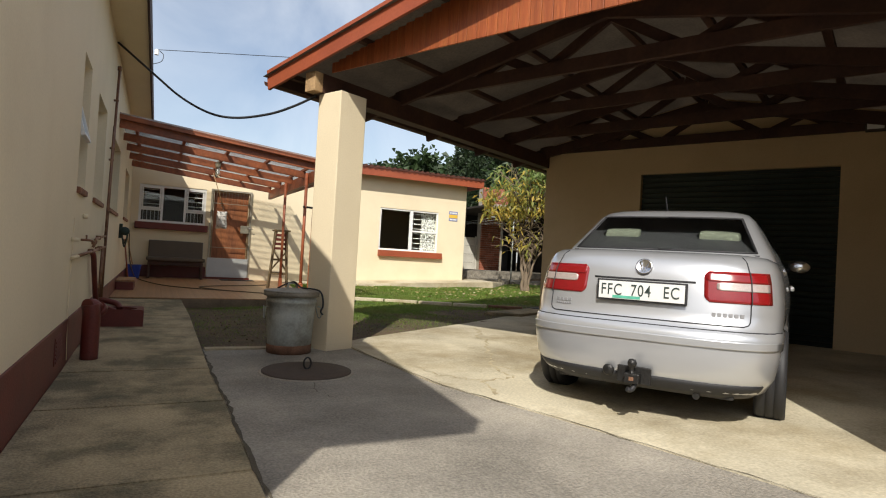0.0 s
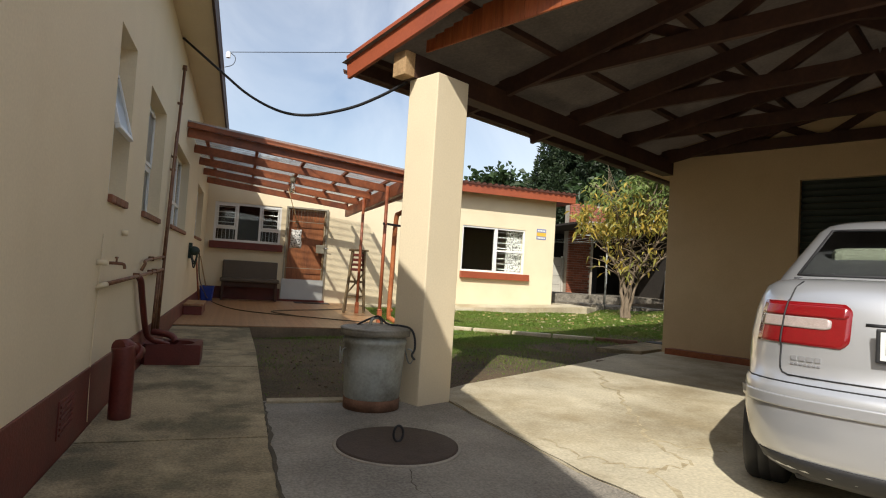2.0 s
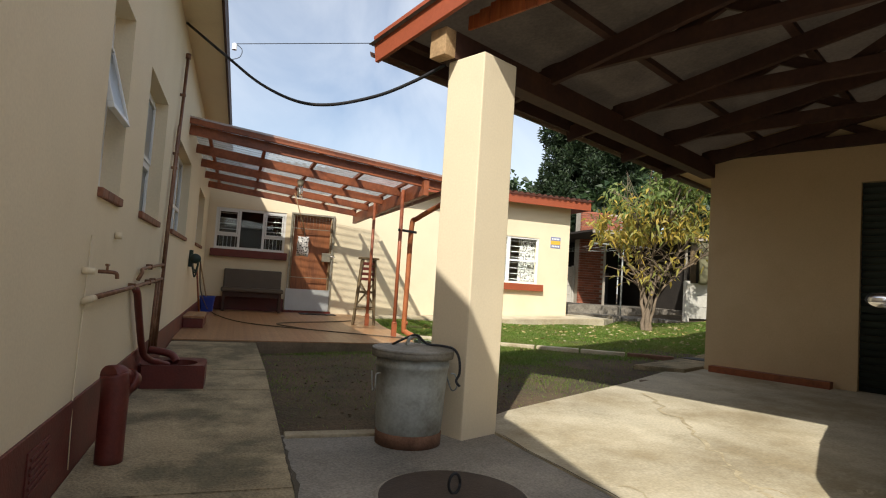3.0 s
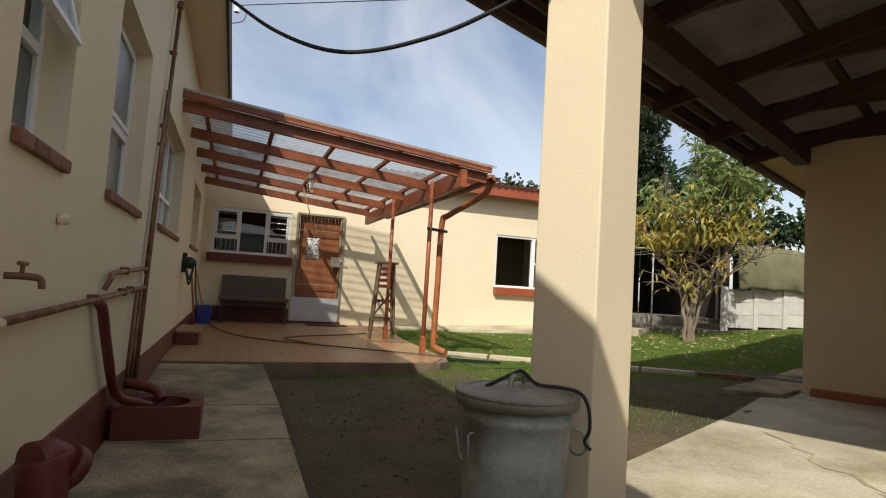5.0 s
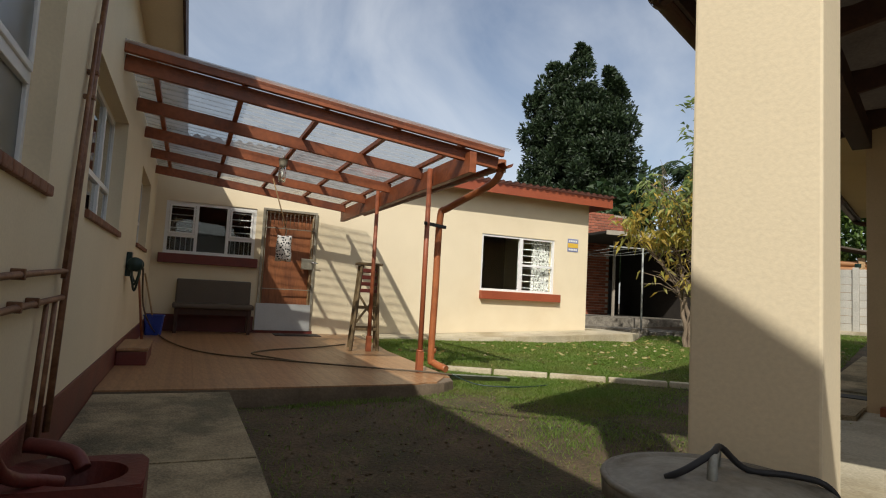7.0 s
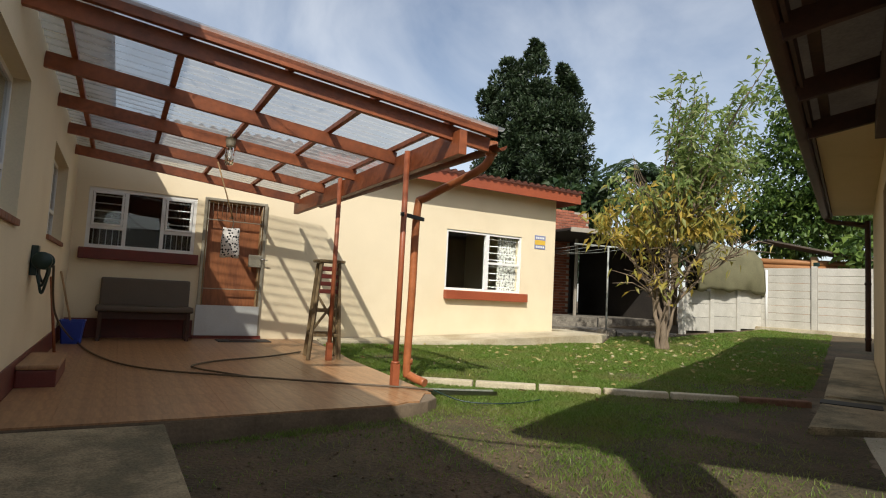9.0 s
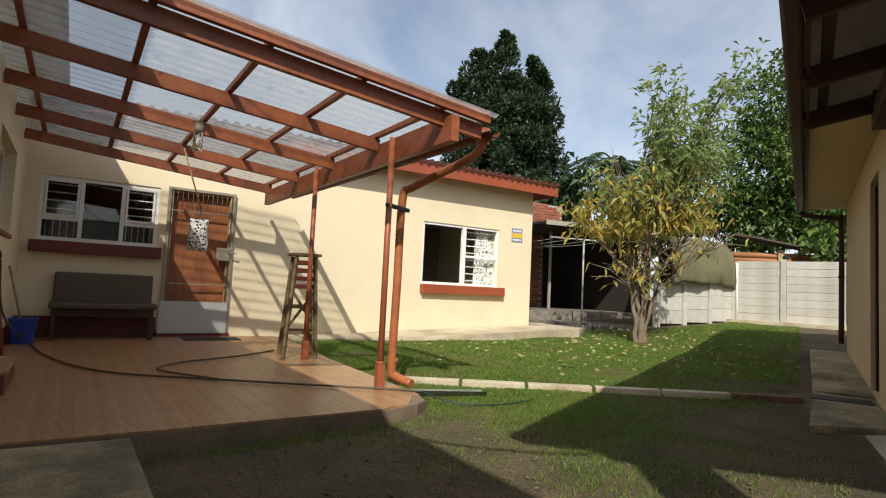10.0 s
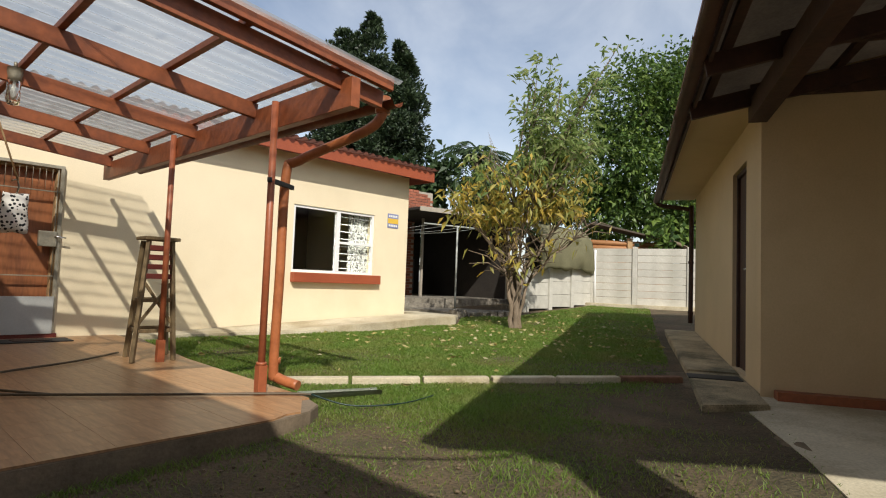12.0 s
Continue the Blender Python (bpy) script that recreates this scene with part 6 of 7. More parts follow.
part("pole", tube(bmesh.new(), [(0, 0, 0), (0, 0, 2.03)], 0.022, 10), GALV, line)
part("arm", tube(bmesh.new(), [(-0.55, 0.55, 2.06), (0.5, -0.45, 1.97)], 0.02, 8), GALV, line)
for f in (-0.5, -0.2, 0.15, 0.45):
    part("line_wire", tube(bmesh.new(), bend([(f, -f, 2.02), (f - 0.7, -f + 0.5, 1.86), (f - 1.4, -f + 1.1, 1.78)], 6), 0.003, 5), GALV, line)

# ---- plants ----
def leaf_mesh(name, centers, dirs, lengths, widths, material, rng, droop=0.3):
    """Folded leaves at centers, along dirs."""
    n = len(centers)
    c, d = np.array(centers, float), np.array(dirs, float)
    d /= np.linalg.norm(d, axis=1)[:, None] + 1e-9
    r = rng.normal(size=(n, 3))
    s = np.cross(d, r)
    s /= np.linalg.norm(s, axis=1)[:, None] + 1e-9
    u = np.cross(s, d)
    L, W = np.array(lengths)[:, None], np.array(widths)[:, None]
    mid = c + d * L * 0.45
    tip = c + d * L - np.array([0, 0, 1.0]) * L * droop
    v = np.stack([c, mid + s * W + u * W * 0.5, tip, mid - s * W + u * W * 0.5], 1).reshape(-1, 3)
    k = np.arange(n) * 4
    f = np.concatenate([np.stack([k, k + 1, k + 2], 1), np.stack([k, k + 2, k + 3], 1)])
    me = bpy.data.meshes.new(name)
    me.from_pydata(v.tolist(), [], f.tolist())
    me.materials.append(material)
    return me


def grown(name, me, parent, label=""):
    ob = new(name, me)
    ob.parent = parent
    return tagged(ob, label) if label else ob


LEAFY = leafy("yellow_leaves", (0.60, 0.42, 0.08), (0.50, 0.43, 0.10), (0.28, 0.31, 0.08), 0.5)
LEAFG = leafy("green_leaves", (0.13, 0.20, 0.05), (0.22, 0.30, 0.085), (0.33, 0.37, 0.13), 0.5)
LEAFD = leafy("conifer_sprigs", (0.016, 0.032, 0.014), (0.028, 0.05, 0.02), (0.045, 0.07, 0.026), 0.15)
LEAFB = leafy("broad_leaves", (0.035, 0.075, 0.014), (0.08, 0.145, 0.025), (0.18, 0.26, 0.05), 0.35)
LEAFF = leafy("far_leaves", (0.02, 0.045, 0.014), (0.035, 0.065, 0.02), (0.05, 0.085, 0.028), 0.25)

rng = np.random.default_rng(7)
rr_ = random.Random(11)
tree = thing("small_tree", "small multi-stemmed tree with yellowing drooping leaves", "tree", pose(8.78, 12.47, 0.17))
trunk = bmesh.new()
tips = []
STEMS = [((0.0, 0.0), (0.03, -0.03, 0.55), (0.10, -0.09, 1.05), (0.34, -0.36, 1.6), (0.62, -0.75, 2.3), 0.078),
         ((0.05, 0.04), (0.02, 0.05, 0.5), (-0.05, 0.08, 1.1), (-0.1, 0.2, 1.75), (-0.3, 0.5, 2.5), 0.07),
         ((-0.05, 0.05), (-0.05, 0.08, 0.5), (-0.1, 0.16, 1.05), (-0.3, 0.42, 1.6), (-0.65, 0.85, 2.15), 0.06),
         ((0.05, -0.05), (0.09, 0.0, 0.6), (0.05, 0.0, 1.3), (0.14, -0.08, 2.1), (0.3, -0.2, 3.0), 0.055),
         ((0.08, -0.06), (0.1, -0.08, 0.5), (0.2, -0.18, 0.95), (0.55, -0.5, 1.45), (0.9, -0.95, 1.9), 0.05)]
for (bx, by), p1, p2, p3, p4, r in STEMS:
    pts = bend([(bx * 0.7, by * 0.7, 0.0), p1, p2, p3, p4], 4)
    pts = [p + Vector((0.022 * math.sin(i * 1.9 + bx * 90), 0.022 * math.cos(i * 1.5 + by * 70), 0)) if 0 < i < 14 else p for i, p in enumerate(pts)]
    r *= 0.8
    rad = [r * (1.25 if i == 0 else 1) * (1 - 0.72 * i / (len(pts) - 1)) for i in range(len(pts))]
    tube(trunk, pts, r, 8, radii=rad)
    for i in range(7, len(pts)):
        for q in range(3):
            a = rr_.uniform(0, 2 * math.pi)
            L = rr_.uniform(0.35, 0.85)
            e = pts[i] + Vector((math.cos(a) * L, math.sin(a) * L, rr_.uniform(0.1, 0.6)))
            mid = pts[i].lerp(e, 0.5) + Vector((0, 0, 0.1))
            tube(trunk, [pts[i], mid, e], 0.012, 5, radii=[rad[i] * 0.45, 0.010, 0.004])
            tips.append((pts[i], mid, e))
high = []
for k in range(30):
    a, base = rr_.uniform(0, 2 * math.pi), Vector((0.25, -0.2, 2.4)) + Vector((rr_.uniform(-0.35, 0.35), rr_.uniform(-0.35, 0.35), 0))
    L = rr_.uniform(1.6, 2.75) if k < 17 else rr_.uniform(0.7, 1.4)
    side = Vector((math.cos(a), math.sin(a), 0)) * rr_.uniform(0.3, 0.95) + Vector((0.5, -0.5, 0)) * rr_.uniform(0.2, 1.3)
    pts = bend([base, base + side * 0.4 + Vector((0, 0, L * 0.5)), base + side + Vector((0, 0, L))], 6)
    tube(trunk, pts, 0.02, 5, radii=[0.024 * (1 - 0.8 * i / (len(pts) - 1)) for i in range(len(pts))])
    high += [(pts[i], pts[i], pts[i]) for i in range(4, len(pts))]
    for i in range(5, len(pts), 2):
        e = pts[i] + Vector((rr_.uniform(-0.3, 0.3), rr_.uniform(-0.3, 0.3), rr_.uniform(0.05, 0.3)))
        tube(trunk, [pts[i], pts[i].lerp(e, 0.5), e], 0.006, 4, radii=[0.007, 0.005, 0.003])
        high += [(e, e, e), (e, e, e)]
for k in range(5):
    b0 = Vector((-0.5 + 0.12 * k, 0.4 - 0.1 * k, 2.6))
    tube(trunk, [b0, b0 + Vector((-0.08 * k + 0.1, 0.08 * k, 0.6)), b0 + Vector((-0.12 * k + 0.15, 0.12 * k, 0.75 + 0.08 * k))], 0.006, 4, radii=[0.008, 0.005, 0.002])
for k in range(26):
    a = rr_.uniform(0, 2 * math.pi)
    b0 = Vector((0.1 + 0.4 * math.cos(a), -0.1 + 0.4 * math.sin(a), rr_.uniform(2.0, 2.6)))
    e = b0 + Vector((math.cos(a) * rr_.uniform(0.4, 0.9), math.sin(a) * rr_.uniform(0.4, 0.9), rr_.uniform(0.3, 1.0)))
    tube(trunk, [b0, b0.lerp(e, 0.5) + Vector((0, 0, 0.12)), e], 0.012, 5, radii=[0.018, 0.010, 0.003])
    tips.append((b0, b0.lerp(e, 0.5), e))
part("trunk", trunk, BARK, tree, "pale grey-brown twisted stems")
cy_, dy_, cg_, dg_ = [], [], [], []
for a, m, e in tips:
    for k in range(25):
        f = rr_.random() ** 0.55
        p = (a.lerp(m, f * 2) if f < 0.5 else m.lerp(e, f * 2 - 1)) + Vector([rr_.gauss(0, 0.1) for _ in range(3)])
        if p.z < 2.02 + 0.3 * (p.x - p.y) * 0.3 and rr_.random() < 0.94:
            continue
        d = Vector((rr_.gauss(0, 0.6), rr_.gauss(0, 0.6), rr_.uniform(-0.9, 0.15)))
        if p.z + rr_.gauss(0, 0.35) < 2.75:
            cy_.append(p), dy_.append(d)
        else:
            cg_.append(p), dg_.append(d)
for a, m, e in high:
    for k in range(6):
        p = a + Vector([rr_.gauss(0, 0.07) for _ in range(3)])
        cg_.append(p), dg_.append(Vector((rr_.gauss(0, 0.7), rr_.gauss(0, 0.7), rr_.uniform(-0.7, 0.5))))
grown("crown", leaf_mesh("crown", cy_, dy_, rng.uniform(0.12, 0.21, len(cy_)), rng.uniform(0.022, 0.036, len(cy_)), LEAFY, rng), tree, "yellow and olive drooping leaves")
grown("crown", leaf_mesh("crown", cg_, dg_, rng.uniform(0.11, 0.19, len(cg_)), rng.uniform(0.02, 0.034, len(cg_)), LEAFG, rng), tree, "sparse green upper leaves")


def clumpy(name, label, at, blobs, n, size, material, limbs, spread=0.9):
    """A tree of leaf clumps: blobs are (x, y, z, rx, rz), limbs run up to them."""
    ob = thing(name, label, "tree", pose(*at))
    tr = bmesh.new()
    tube(tr, bend([(0, 0, -0.5), (0.1, 0.05, limbs * 0.4), (0, 0, limbs)], 4), 0.3, 8, radii=[0.34 - 0.16 * i / 8 for i in range(9)])
    for bx, by, bz, r, rz in blobs:
        tube(tr, bend([(0, 0, limbs * 0.6), (bx * 0.5, by * 0.5, (limbs + bz) / 2), (bx, by, bz)], 3), 0.1, 6, radii=[0.13 - 0.1 * i / 6 for i in range(7)])
    part("trunk", tr, BARK, ob)
    C, D = [], []
    tot = sum(b[3] ** 2 for b in blobs)
    for bx, by, bz, r, rz in blobs:
        m = int(n * r * r / tot)
        sub = rng.normal(size=(max(6, m // 45), 3))
        sub /= np.linalg.norm(sub, axis=1)[:, None]
        sub *= rng.uniform(0.55, 1.0, (len(sub), 1))
        pick = sub[rng.integers(0, len(sub), m)] + rng.normal(size=(m, 3)) * 0.17
        C.append(np.array([bx, by, bz]) + pick * np.array([r, r, rz]))
        dd = pick + rng.normal(size=(m, 3)) * spread
        D.append(dd)
    C, D = np.concatenate(C), np.concatenate(D)
    grown("crown", leaf_mesh("crown", C, D, rng.uniform(size * 0.6, size * 1.3, len(C)), rng.uniform(size * 0.2, size * 0.42, len(C)), material, rng), ob)
    return ob


# tall conifer of several spires
con = thing("conifer", "tall dark green dense conifer behind the back wing", "tree", pose(19.1, 29.7, 0))
tr = bmesh.new()
tube(tr, [(0, 0, -0.5), (0, 0, 7), (0, 0, 13.5)], 0.4, 8, radii=[0.5, 0.3, 0.05])
part("trunk", tr, BARK, con)
C, D = [], []
for off, top, r, bot in ((-0.1, 15.3, 1.25, 3), (-1.5, 14.6, 1.4, 3), (1.25, 14.2, 1.5, 3), (1.95, 12.6, 1.2, 2), (-2.4, 13.2, 1.2, 2), (-0.4, 12.6, 2.5, 2), (-0.4, 14.5, 1.5, 5), (1.6, 13.6, 1.1, 4)):
    px, py = off * 0.73, -off * 0.68
    for q in range(56):
        z = bot + (top - 0.3 - bot) * (1 - rng.random() ** 0.8)
        f = (top - z) / (top - bot)
        rad = r * min(1.0, (f * 2.6 + 0.01) ** 0.75) * rng.uniform(0.5, 0.95)
        an = rng.uniform(0, 2 * np.pi)
        c0 = np.array([px + rad * np.cos(an), py + rad * np.sin(an), z])
        g = rng.normal(size=(210, 3))
        g /= np.linalg.norm(g, axis=1)[:, None]
        cr = rng.uniform(0.3, 0.6) * min(1.0, 0.3 + f * 3)
        C.append(c0 + g * cr * rng.uniform(0.7, 1.05, (210, 1)) * np.array([1, 1, 1.15]))
        D.append(g + np.array([0, 0, 0.5]) + rng.normal(size=(210, 3)) * 0.4)
C, D = np.concatenate(C), np.concatenate(D)
grown("crown", leaf_mesh("crown", C, D, rng.uniform(0.15, 0.34, len(C)), rng.uniform(0.035, 0.085, len(C)), LEAFD, rng, 0.1), con)
clumpy("broadleaf_tree", "large leafy green tree beyond the boundary wall", (23.2, 14.6, 0.1),
       [(-1.4, 1.6, 8.3, 2.0, 1.9), (0.2, 0.2, 8.9, 2.0, 1.6), (-2.2, 2.2, 6.0, 1.7, 1.5), (-1.0, 0.8, 5.0, 2.1, 1.6), (0.6, -0.6, 7.0, 2.3, 2.0), (-1.8, 2.4, 3.9, 1.6, 1.1), (0.4, -0.8, 3.4, 2.0, 1.3), (1.4, -2.4, 5.4, 2.2, 2.2), (1.2, -2.2, 8.4, 2.0, 1.6), (1.8, -3.0, 3.0, 1.7, 1.0), (-2.6, 3.2, 4.6, 1.2, 0.9)], 42000, 0.21, LEAFB, 3.0)
clumpy("far_tree", "dark leafy trees far behind the back wing", (18.6, 42.0, 0), [(0, 0, 7.4, 2.6, 1.9), (-2.4, 1.5, 6.8, 2.0, 1.5), (2.6, -2.2, 6.8, 2.4, 1.8), (5.0, -5, 6.2, 2.4, 1.8)], 4200, 0.6, LEAFF, 4.5)
clumpy("far_tree", "dark leafy tree behind the shed", (17.5, 22.0, 0.2), [(0, 0, 4.6, 1.8, 1.4), (2.0, -1.8, 4.2, 1.7, 1.4), (-1.6, 1.6, 4.4, 1.5, 1.2)], 3200, 0.4, LEAFF, 2.8)
clumpy("hedge_tree", "low green shrubs beyond the boundary wall", (18.2, 11.6, 0.4), [(0, 0, 2.0, 1.1, 0.8), (-0.9, 1.4, 2.1, 0.9, 0.7), (0.8, -1.6, 2.2, 1.2, 0.9)], 1600, 0.26, LEAFB, 1.2)
palm = thing("palm_tree", "palm with drooping fronds behind the small tree", "tree", pose(19.6, 22.6, 0.3))
tr = bmesh.new()
tube(tr, [(0, 0, 0), (0.1, 0, 3.5), (0, 0, 6.3)], 0.2, 10, radii=[0.26, 0.2, 0.17])
part("trunk", tr, BARK, palm)
C, D, Ls, Ws = [], [], [], []
for k in range(26):
    a, up = k * 2.4, 0.25 + 0.9 * ((k * 7) % 11) / 11
    for i in range(16):
        s = (i + 1) / 16
        p = Vector((math.cos(a) * 1.9 * s, math.sin(a) * 1.9 * s, 6.3 + up * 1.6 * s - 1.5 * s * s))
        for sd in (1, -1):
            C.append(p), D.append(Vector((math.cos(a) * 0.6 - sd * math.sin(a), math.sin(a) * 0.6 + sd * math.cos(a), -0.35))), Ls.append(0.55 * (1.1 - s * 0.5)), Ws.append(0.035)
grown("fronds", leaf_mesh("fronds", C, D, Ls, Ws, LEAFF, rng, 0.2), palm)

# ---- grass and fallen leaves ----
def rise_np(x, y):
    return np.interp(x + 0.25 * (y - 5.5), [1.7, 3.6, 6.3, 10.5, 12.2, 15.8, 20], [0.0, 0.06, 0.12, 0.2, 0.33, 0.55, 0.6])


GRASS = leafy("lawn_blades", (0.12, 0.215, 0.026), (0.17, 0.285, 0.04), (0.26, 0.335, 0.08), 0.5)


gn, gl_ = GRASS.node_tree.nodes, GRASS.node_tree.links
g_tc, g_nz, g_rg, g_mx = (gn.new(k) for k in ("ShaderNodeTexCoord", "ShaderNodeTexNoise", "ShaderNodeMapRange", "ShaderNodeMix"))
g_mx.data_type = "RGBA"
g_nz.inputs["Scale"].default_value, g_nz.inputs["Detail"].default_value = 1.7, 6
g_rg.inputs["From Min"].default_value, g_rg.inputs["From Max"].default_value, g_rg.inputs["To Max"].default_value = 0.45, 0.72, 0.6
g_mx.inputs["B"].default_value = (0.30, 0.265, 0.09, 1)
g_ramp = next(q for q in gn if q.type == "VALTORGB")
gl_.new(g_tc.outputs["Object"], g_nz.inputs["Vector"]), gl_.new(g_nz.outputs[0], g_rg.inputs["Value"]), gl_.new(g_rg.outputs[0], g_mx.inputs["Factor"])
gl_.new(g_ramp.outputs[0], g_mx.inputs["A"])
for q in gn:
    if q.type == "BSDF_PRINCIPLED":
        gl_.new(g_mx.outputs["Result"], q.inputs["Base Color"])
    elif q.type == "BSDF_TRANSLUCENT":
        gl_.new(g_mx.outputs["Result"], q.inputs["Color"])


def lawn_mask(x, y):
    """Where grass grows: 0 bare, 1 full."""
    ca, sa = math.cos(radians(GA)), math.sin(radians(GA))
    u, v = (x - 5.735) * ca + (y - 7.675) * sa, -(x - 5.735) * sa + (y - 7.675) * ca
    ok = (x > 0.55) & (y > 5.78) & ~((x < 2.70 + np.maximum(0, y - 12.2) * 0.16) & (y > np.interp(x, [0.5, 2.42, 2.62, 2.66], [9.35, 9.57, 9.65, 9.78]))) & ~((v < 0.06) & (u < 0.1)) & ~((u > -0.3) & (v < 0.64))
    ok &= ~((x > 3.0) & (y > np.interp(x, [3, 4.5, 5.3, 6.2, 8.6, 9.3, 9.4, 12], [14.3, 14.15, 13.8, 13.65, 13.7, 14.2, 15.0, 14.4])))
    ok &= (x < 13.6 - (y - 13.9) * 0.31) & ~((y > 13.6) & (x > 9.9))
    worn = np.clip((v - 0.75 + 0.45 * np.sin(u * 1.7) * np.sin(v * 2.1 + u)) / 1.1, 0.02, 1.0)
    worn = np.where(u < -1.4, np.clip(0.12 + (v - 0.35) * 0.75, 0.1, 1.0), worn)
    worn = np.where(u > 1.5, np.maximum(worn, 0.5), worn)
    pat = 0.5 + 0.5 * np.sin(x * 2.3 + 1.2 * np.sin(y * 1.9)) * np.sin(y * 2.7 + 1.4 * np.sin(x * 1.6))
    shade = np.clip(0.2 + (x - 1.7) * 0.6, 0.2, 1.0)
    shade = np.where(y > 9.2, 1.0, shade)
    lush = np.clip((y + 0.45 * np.sin(x * 2.1) - 8.7) * 0.8, 0.0, 1.0)
    lush = np.maximum(lush, np.clip((x - 2.5) * 1.1, 0.0, 0.8) * (u < -0.3))
    return ok * worn * shade * (0.24 + 0.76 * np.maximum(np.clip(pat * 1.7 - 0.45, 0, 1), lush))


def scatter(n, x0, x1, y0, y1):
    x, y = rng.uniform(x0, x1, n), rng.uniform(y0, y1, n)
    keep = rng.random(n) < lawn_mask(x, y)
    return x[keep], y[keep]


gx, gy = [], []
for n, *area in ((150000, 0.55, 5.6, 5.8, 10.8), (230000, 2.6, 9.5, 8.2, 14.3), (150000, 6.5, 14.5, 9.0, 14.3)):
    a, b = scatter(n, *area)
    gx.append(a), gy.append(b)
gx, gy = np.concatenate(gx), np.concatenate(gy)
m = len(gx)
dist = np.hypot(gx - 0.5, gy - 6.0)
h = rng.uniform(0.013, 0.036, m) * np.clip(0.8 + dist * 0.04, 0.8, 1.1) * (1 + 0.5 * np.sin(gx * 3.1) * np.sin(gy * 2.6))
w = rng.uniform(0.0016, 0.0034, m) * np.clip(dist / 3.6, 1, 3.2)
an = rng.uniform(0, 2 * np.pi, m)
lean = rng.uniform(0.3, 1.7, m) * h
la = rng.uniform(0, 2 * np.pi, m)
gz = rise_np(gx, gy) - 0.008
sx, sy = np.cos(an) * w, np.sin(an) * w
lx, ly = np.cos(la) * lean, np.sin(la) * lean
V = np.stack([np.stack([gx - sx, gy - sy, gz], 1), np.stack([gx + sx, gy + sy, gz], 1), np.stack([gx + lx * 0.35 + sx * 0.7, gy + ly * 0.35 + sy * 0.7, gz + h * 0.6], 1),
              np.stack([gx + lx * 0.35 - sx * 0.7, gy + ly * 0.35 - sy * 0.7, gz + h * 0.6], 1), np.stack([gx + lx, gy + ly, gz + h], 1)], 1).reshape(-1, 3)
k = np.arange(m) * 5
me = bpy.data.meshes.new("grass")
me.vertices.add(len(V))
me.vertices.foreach_set("co", V.ravel())
me.loops.add(m * 7)
me.loops.foreach_set("vertex_index", np.stack([k, k + 1, k + 2, k + 3, k + 3, k + 2, k + 4], 1).ravel())
me.polygons.add(m * 2)
st = np.arange(m) * 7
me.polygons.foreach_set("loop_start", np.stack([st, st + 4], 1).ravel())
me.update(calc_edges=True)
me.validate()
me.materials.append(GRASS)
tagged(new("grass", me), "short green lawn grass, thin and worn in places", "grass", kind="stuff")
n = 420
fx, fy = scatter(7000, 3.0, 12.0, 9.0, 14.2)
wgt = np.exp(-((fx - 8.4) ** 2 + (fy - 12.0) ** 2) / 9.0)
keep = rng.random(len(fx)) < wgt * 0.9 + 0.06
fx, fy = fx[keep][:n], fy[keep][:n]
FALL = leafy("fallen_leaves", (0.46, 0.38, 0.16), (0.38, 0.32, 0.10), (0.5, 0.45, 0.28), 0.2)
cc = np.stack([fx, fy, rise_np(fx, fy) + 0.025], 1)
dd = np.stack([rng.normal(size=len(fx)), rng.normal(size=len(fx)), rng.normal(size=len(fx)) * 0.15], 1)
me = leaf_mesh("fallen_leaves", cc, dd, rng.uniform(0.06, 0.11, len(fx)), rng.uniform(0.016, 0.026, len(fx)), FALL, rng, 0.0)
tagged(new("fallen_leaves", me), "pale dry fallen leaves scattered on the lawn", "leaves", kind="stuff")

# clods of earth in the worn lawn
rk = random.Random(21)
clod = bmesh.new()
for k in range(420):
    x, y = rk.uniform(0.7, 3.4), rk.uniform(5.95, 9.2)
    u_, v_ = (GARAGE.inverted() @ Vector((x, y, 0))).xy
    if v_ < 0.2:
        continue
    q = bmesh.ops.create_icosphere(clod, subdivisions=1, radius=rk.uniform(0.004, 0.015))["verts"]
    for p in q:
        p.co = Vector((p.co.x * rk.uniform(0.7, 1.3) + x, p.co.y * rk.uniform(0.7, 1.3) + y, p.co.z * 0.6 + rise(x, y) + 0.002))
tagged(mesh_ob("earth_clods", clod, DRYSOIL), "small brown clods of earth on the worn lawn", "soil", kind="stuff")

# cracks in the slabs
CRACK = surface("crack_dirt", (0.09, 0.075, 0.05), 0.95, var=0.3, scale=9, fine=60, bump=0.2)


def crack(pts, height, width, label, jit=0.012, material=None):
    bm = bmesh.new()
    rc = random.Random(len(pts) * 7 + int(pts[0][0] * 100))
    line_ = []
    for (x0, y0), (x1, y1) in zip(pts, pts[1:]):
        for k in range(9):
            f = k / 9
            line_.append((x0 + (x1 - x0) * f + rc.gauss(0, jit), y0 + (y1 - y0) * f + rc.gauss(0, jit)))
    rows = []
    for i, (x, y) in enumerate(line_):
        nx, ny = line_[min(i + 1, len(line_) - 1)], line_[max(i - 1, 0)]
        d = Vector((nx[0] - ny[0], nx[1] - ny[1], 0)).normalized()
        w = width * rc.uniform(0.3, 1.3)
        rows.append((bm.verts.new((x - d.y * w, y + d.x * w, height(x, y) + 0.0015)), bm.verts.new((x + d.y * w, y - d.x * w, height(x, y) + 0.0015))))
    for a, b in zip(rows, rows[1:]):
        bm.faces.new((a[0], a[1], b[1], b[0]))
    return structure("floor_crack", bm, material or CRACK, label, "crack")


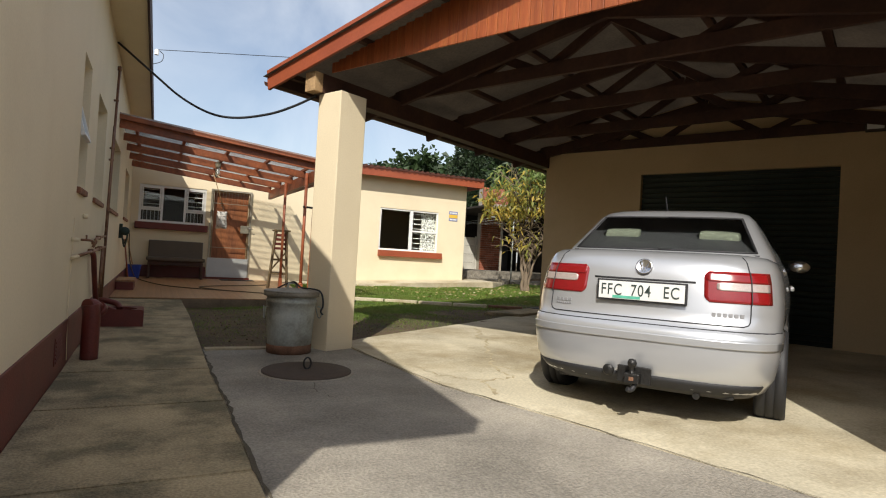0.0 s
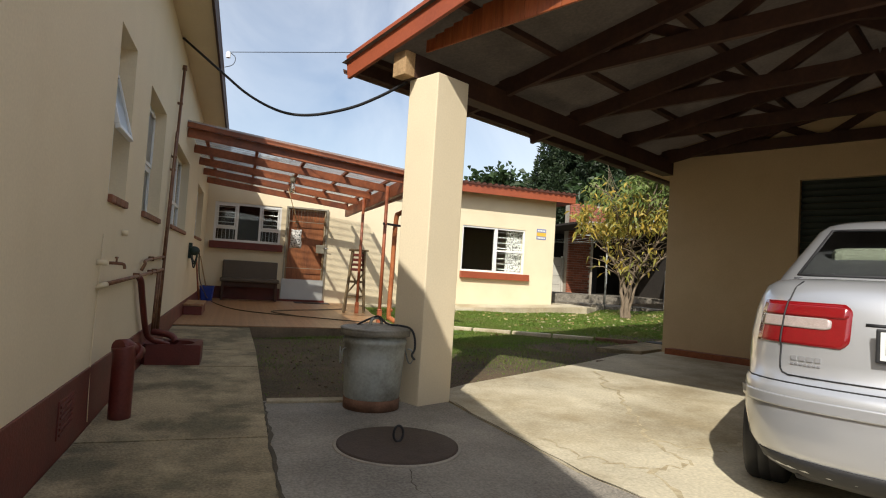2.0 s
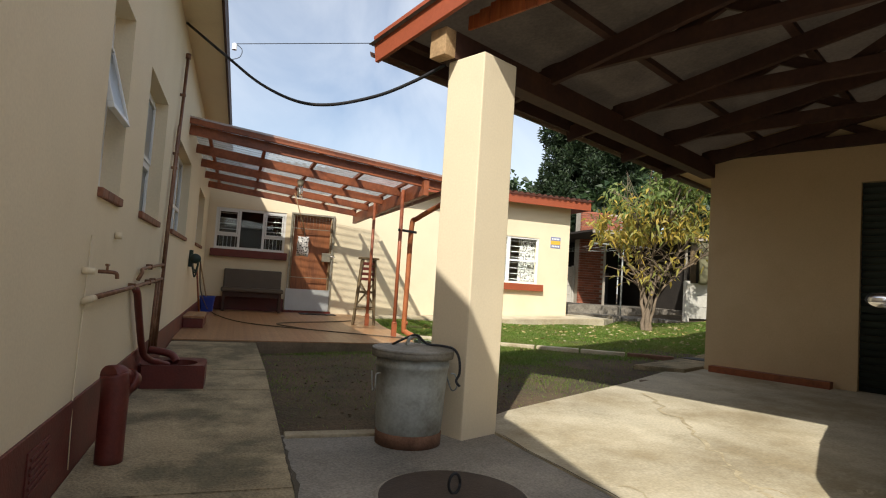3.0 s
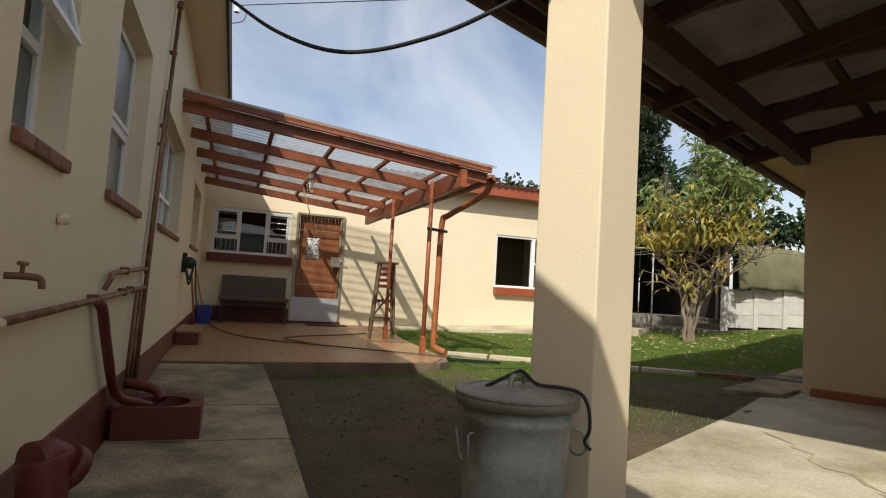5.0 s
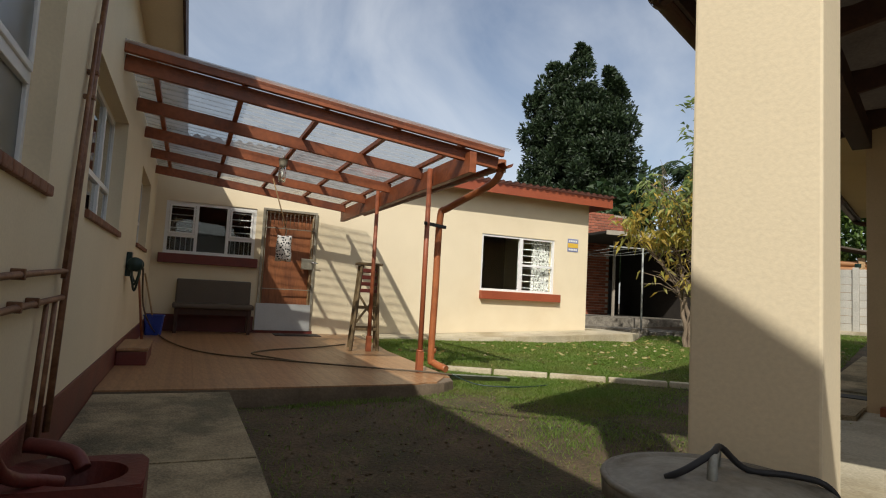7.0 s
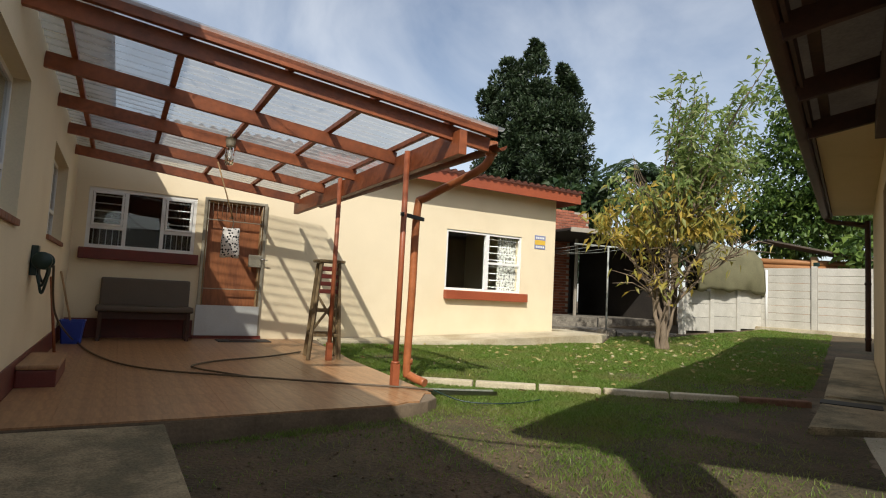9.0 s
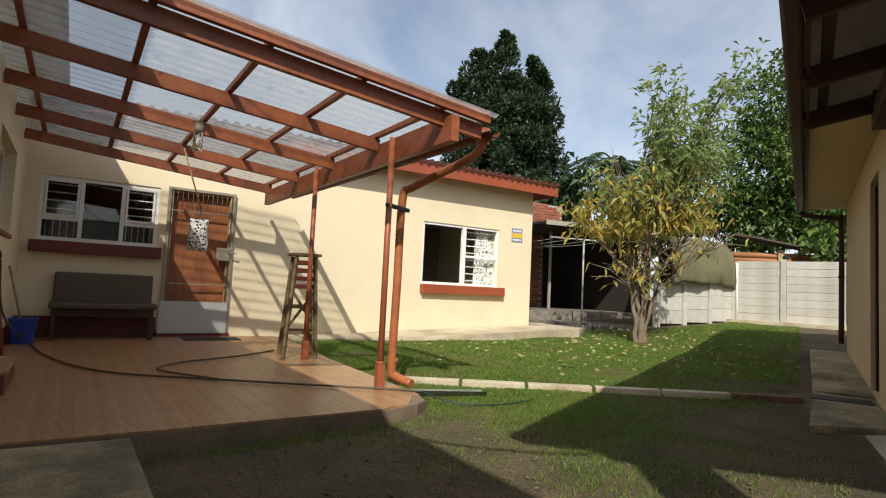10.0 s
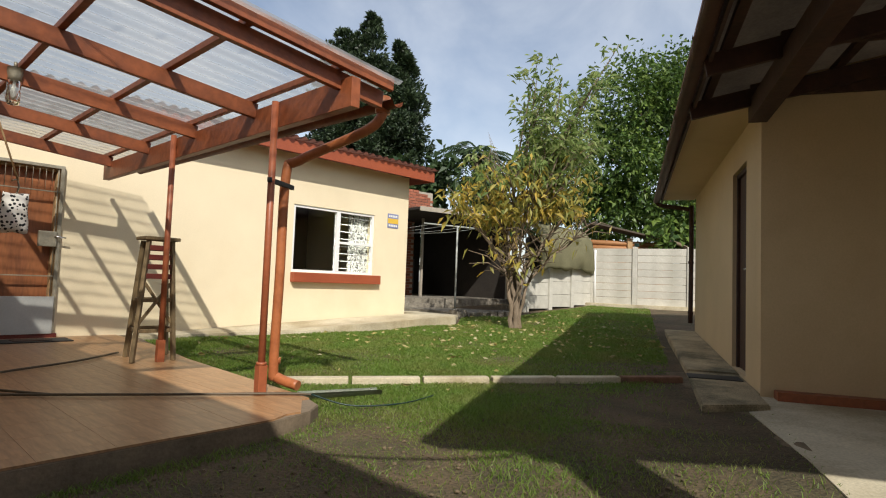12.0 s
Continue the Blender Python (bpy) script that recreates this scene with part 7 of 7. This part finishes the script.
flat = lambda x, y: 0.004
STAIN = surface("tan_crack_stain", (0.47, 0.40, 0.26), 0.9, var=0.3, scale=14, fine=60, bump=0.3, other=(0.33, 0.26, 0.15))
above = lambda x, y: slab_z(x, y) + 0.005
crack([(3.9, 6.5), (3.4, 5.44), (3.05, 4.8), (2.85, 4.37), (2.76, 3.95), (2.46, 3.92), (2.29, 3.5)], above, 0.017, "tan stained crack in the carport slab", 0.03, STAIN)
crack([(2.85, 4.37), (3.06, 4.1), (3.3, 4.2), (3.6, 4.1)], above, 0.013, "tan stain beside the parked car", 0.03, STAIN)
crack([(2.46, 3.92), (2.2, 4.2), (2.15, 4.6)], above, 0.012, "tan stain branching over the carport slab", 0.03, STAIN)
crack([(1.2, 4.17), (1.15, 3.9), (1.25, 3.7)], flat, 0.003, "dark crack beside the manhole cover")
crack([(0.548, 5.62), (0.553, 5.1), (0.551, 4.5), (0.562, 3.8), (0.555, 3.2), (0.563, 2.6), (0.557, 1.9), (0.562, 1.2)], lambda x, y: 0.0135, 0.011, "dark earth-filled gap beside the path", 0.005)
crack([(1.93, 5.5), (2.06, 4.0), (2.41, 2.89), (2.72, 1.72), (3.0, 0.6)], lambda x, y: slab_z(x, y) + 0.003, 0.004, "dark joint between drive and carport slab", 0.006)

# dry worn strip beside the garage slab
bm = bmesh.new()
gr = []
for i in range(131):
    u = -1.9 + 3.6 * i / 130
    row = []
    for k in range(7):
        v = min(1.0, 0.06 + (i / 130) * 2.2, 0.06 + (1 - i / 130) * 5) * (0.8 + 0.25 * math.sin(u * 1.9) + 0.3 * noise.noise(Vector((u * 4, 0, 5))) + 0.2 * noise.noise(Vector((u * 13, 0, 9)))) * k / 6
        x, y = gpt(u, v + 0.03)
        row.append(bm.verts.new((x, y, rise(x, y) + 0.004 + 0.006 * noise.noise(Vector((x * 4, y * 4, 2))) - 0.03 * (k / 6) ** 2)))
    gr.append(row)
for a, b in zip(gr, gr[1:]):
    for k in range(6):
        bm.faces.new((a[k], b[k], b[k + 1], a[k + 1])).smooth = True
structure("bare_soil", bm, DRYSOIL, "dry pale worn soil beside the garage slab", "soil")
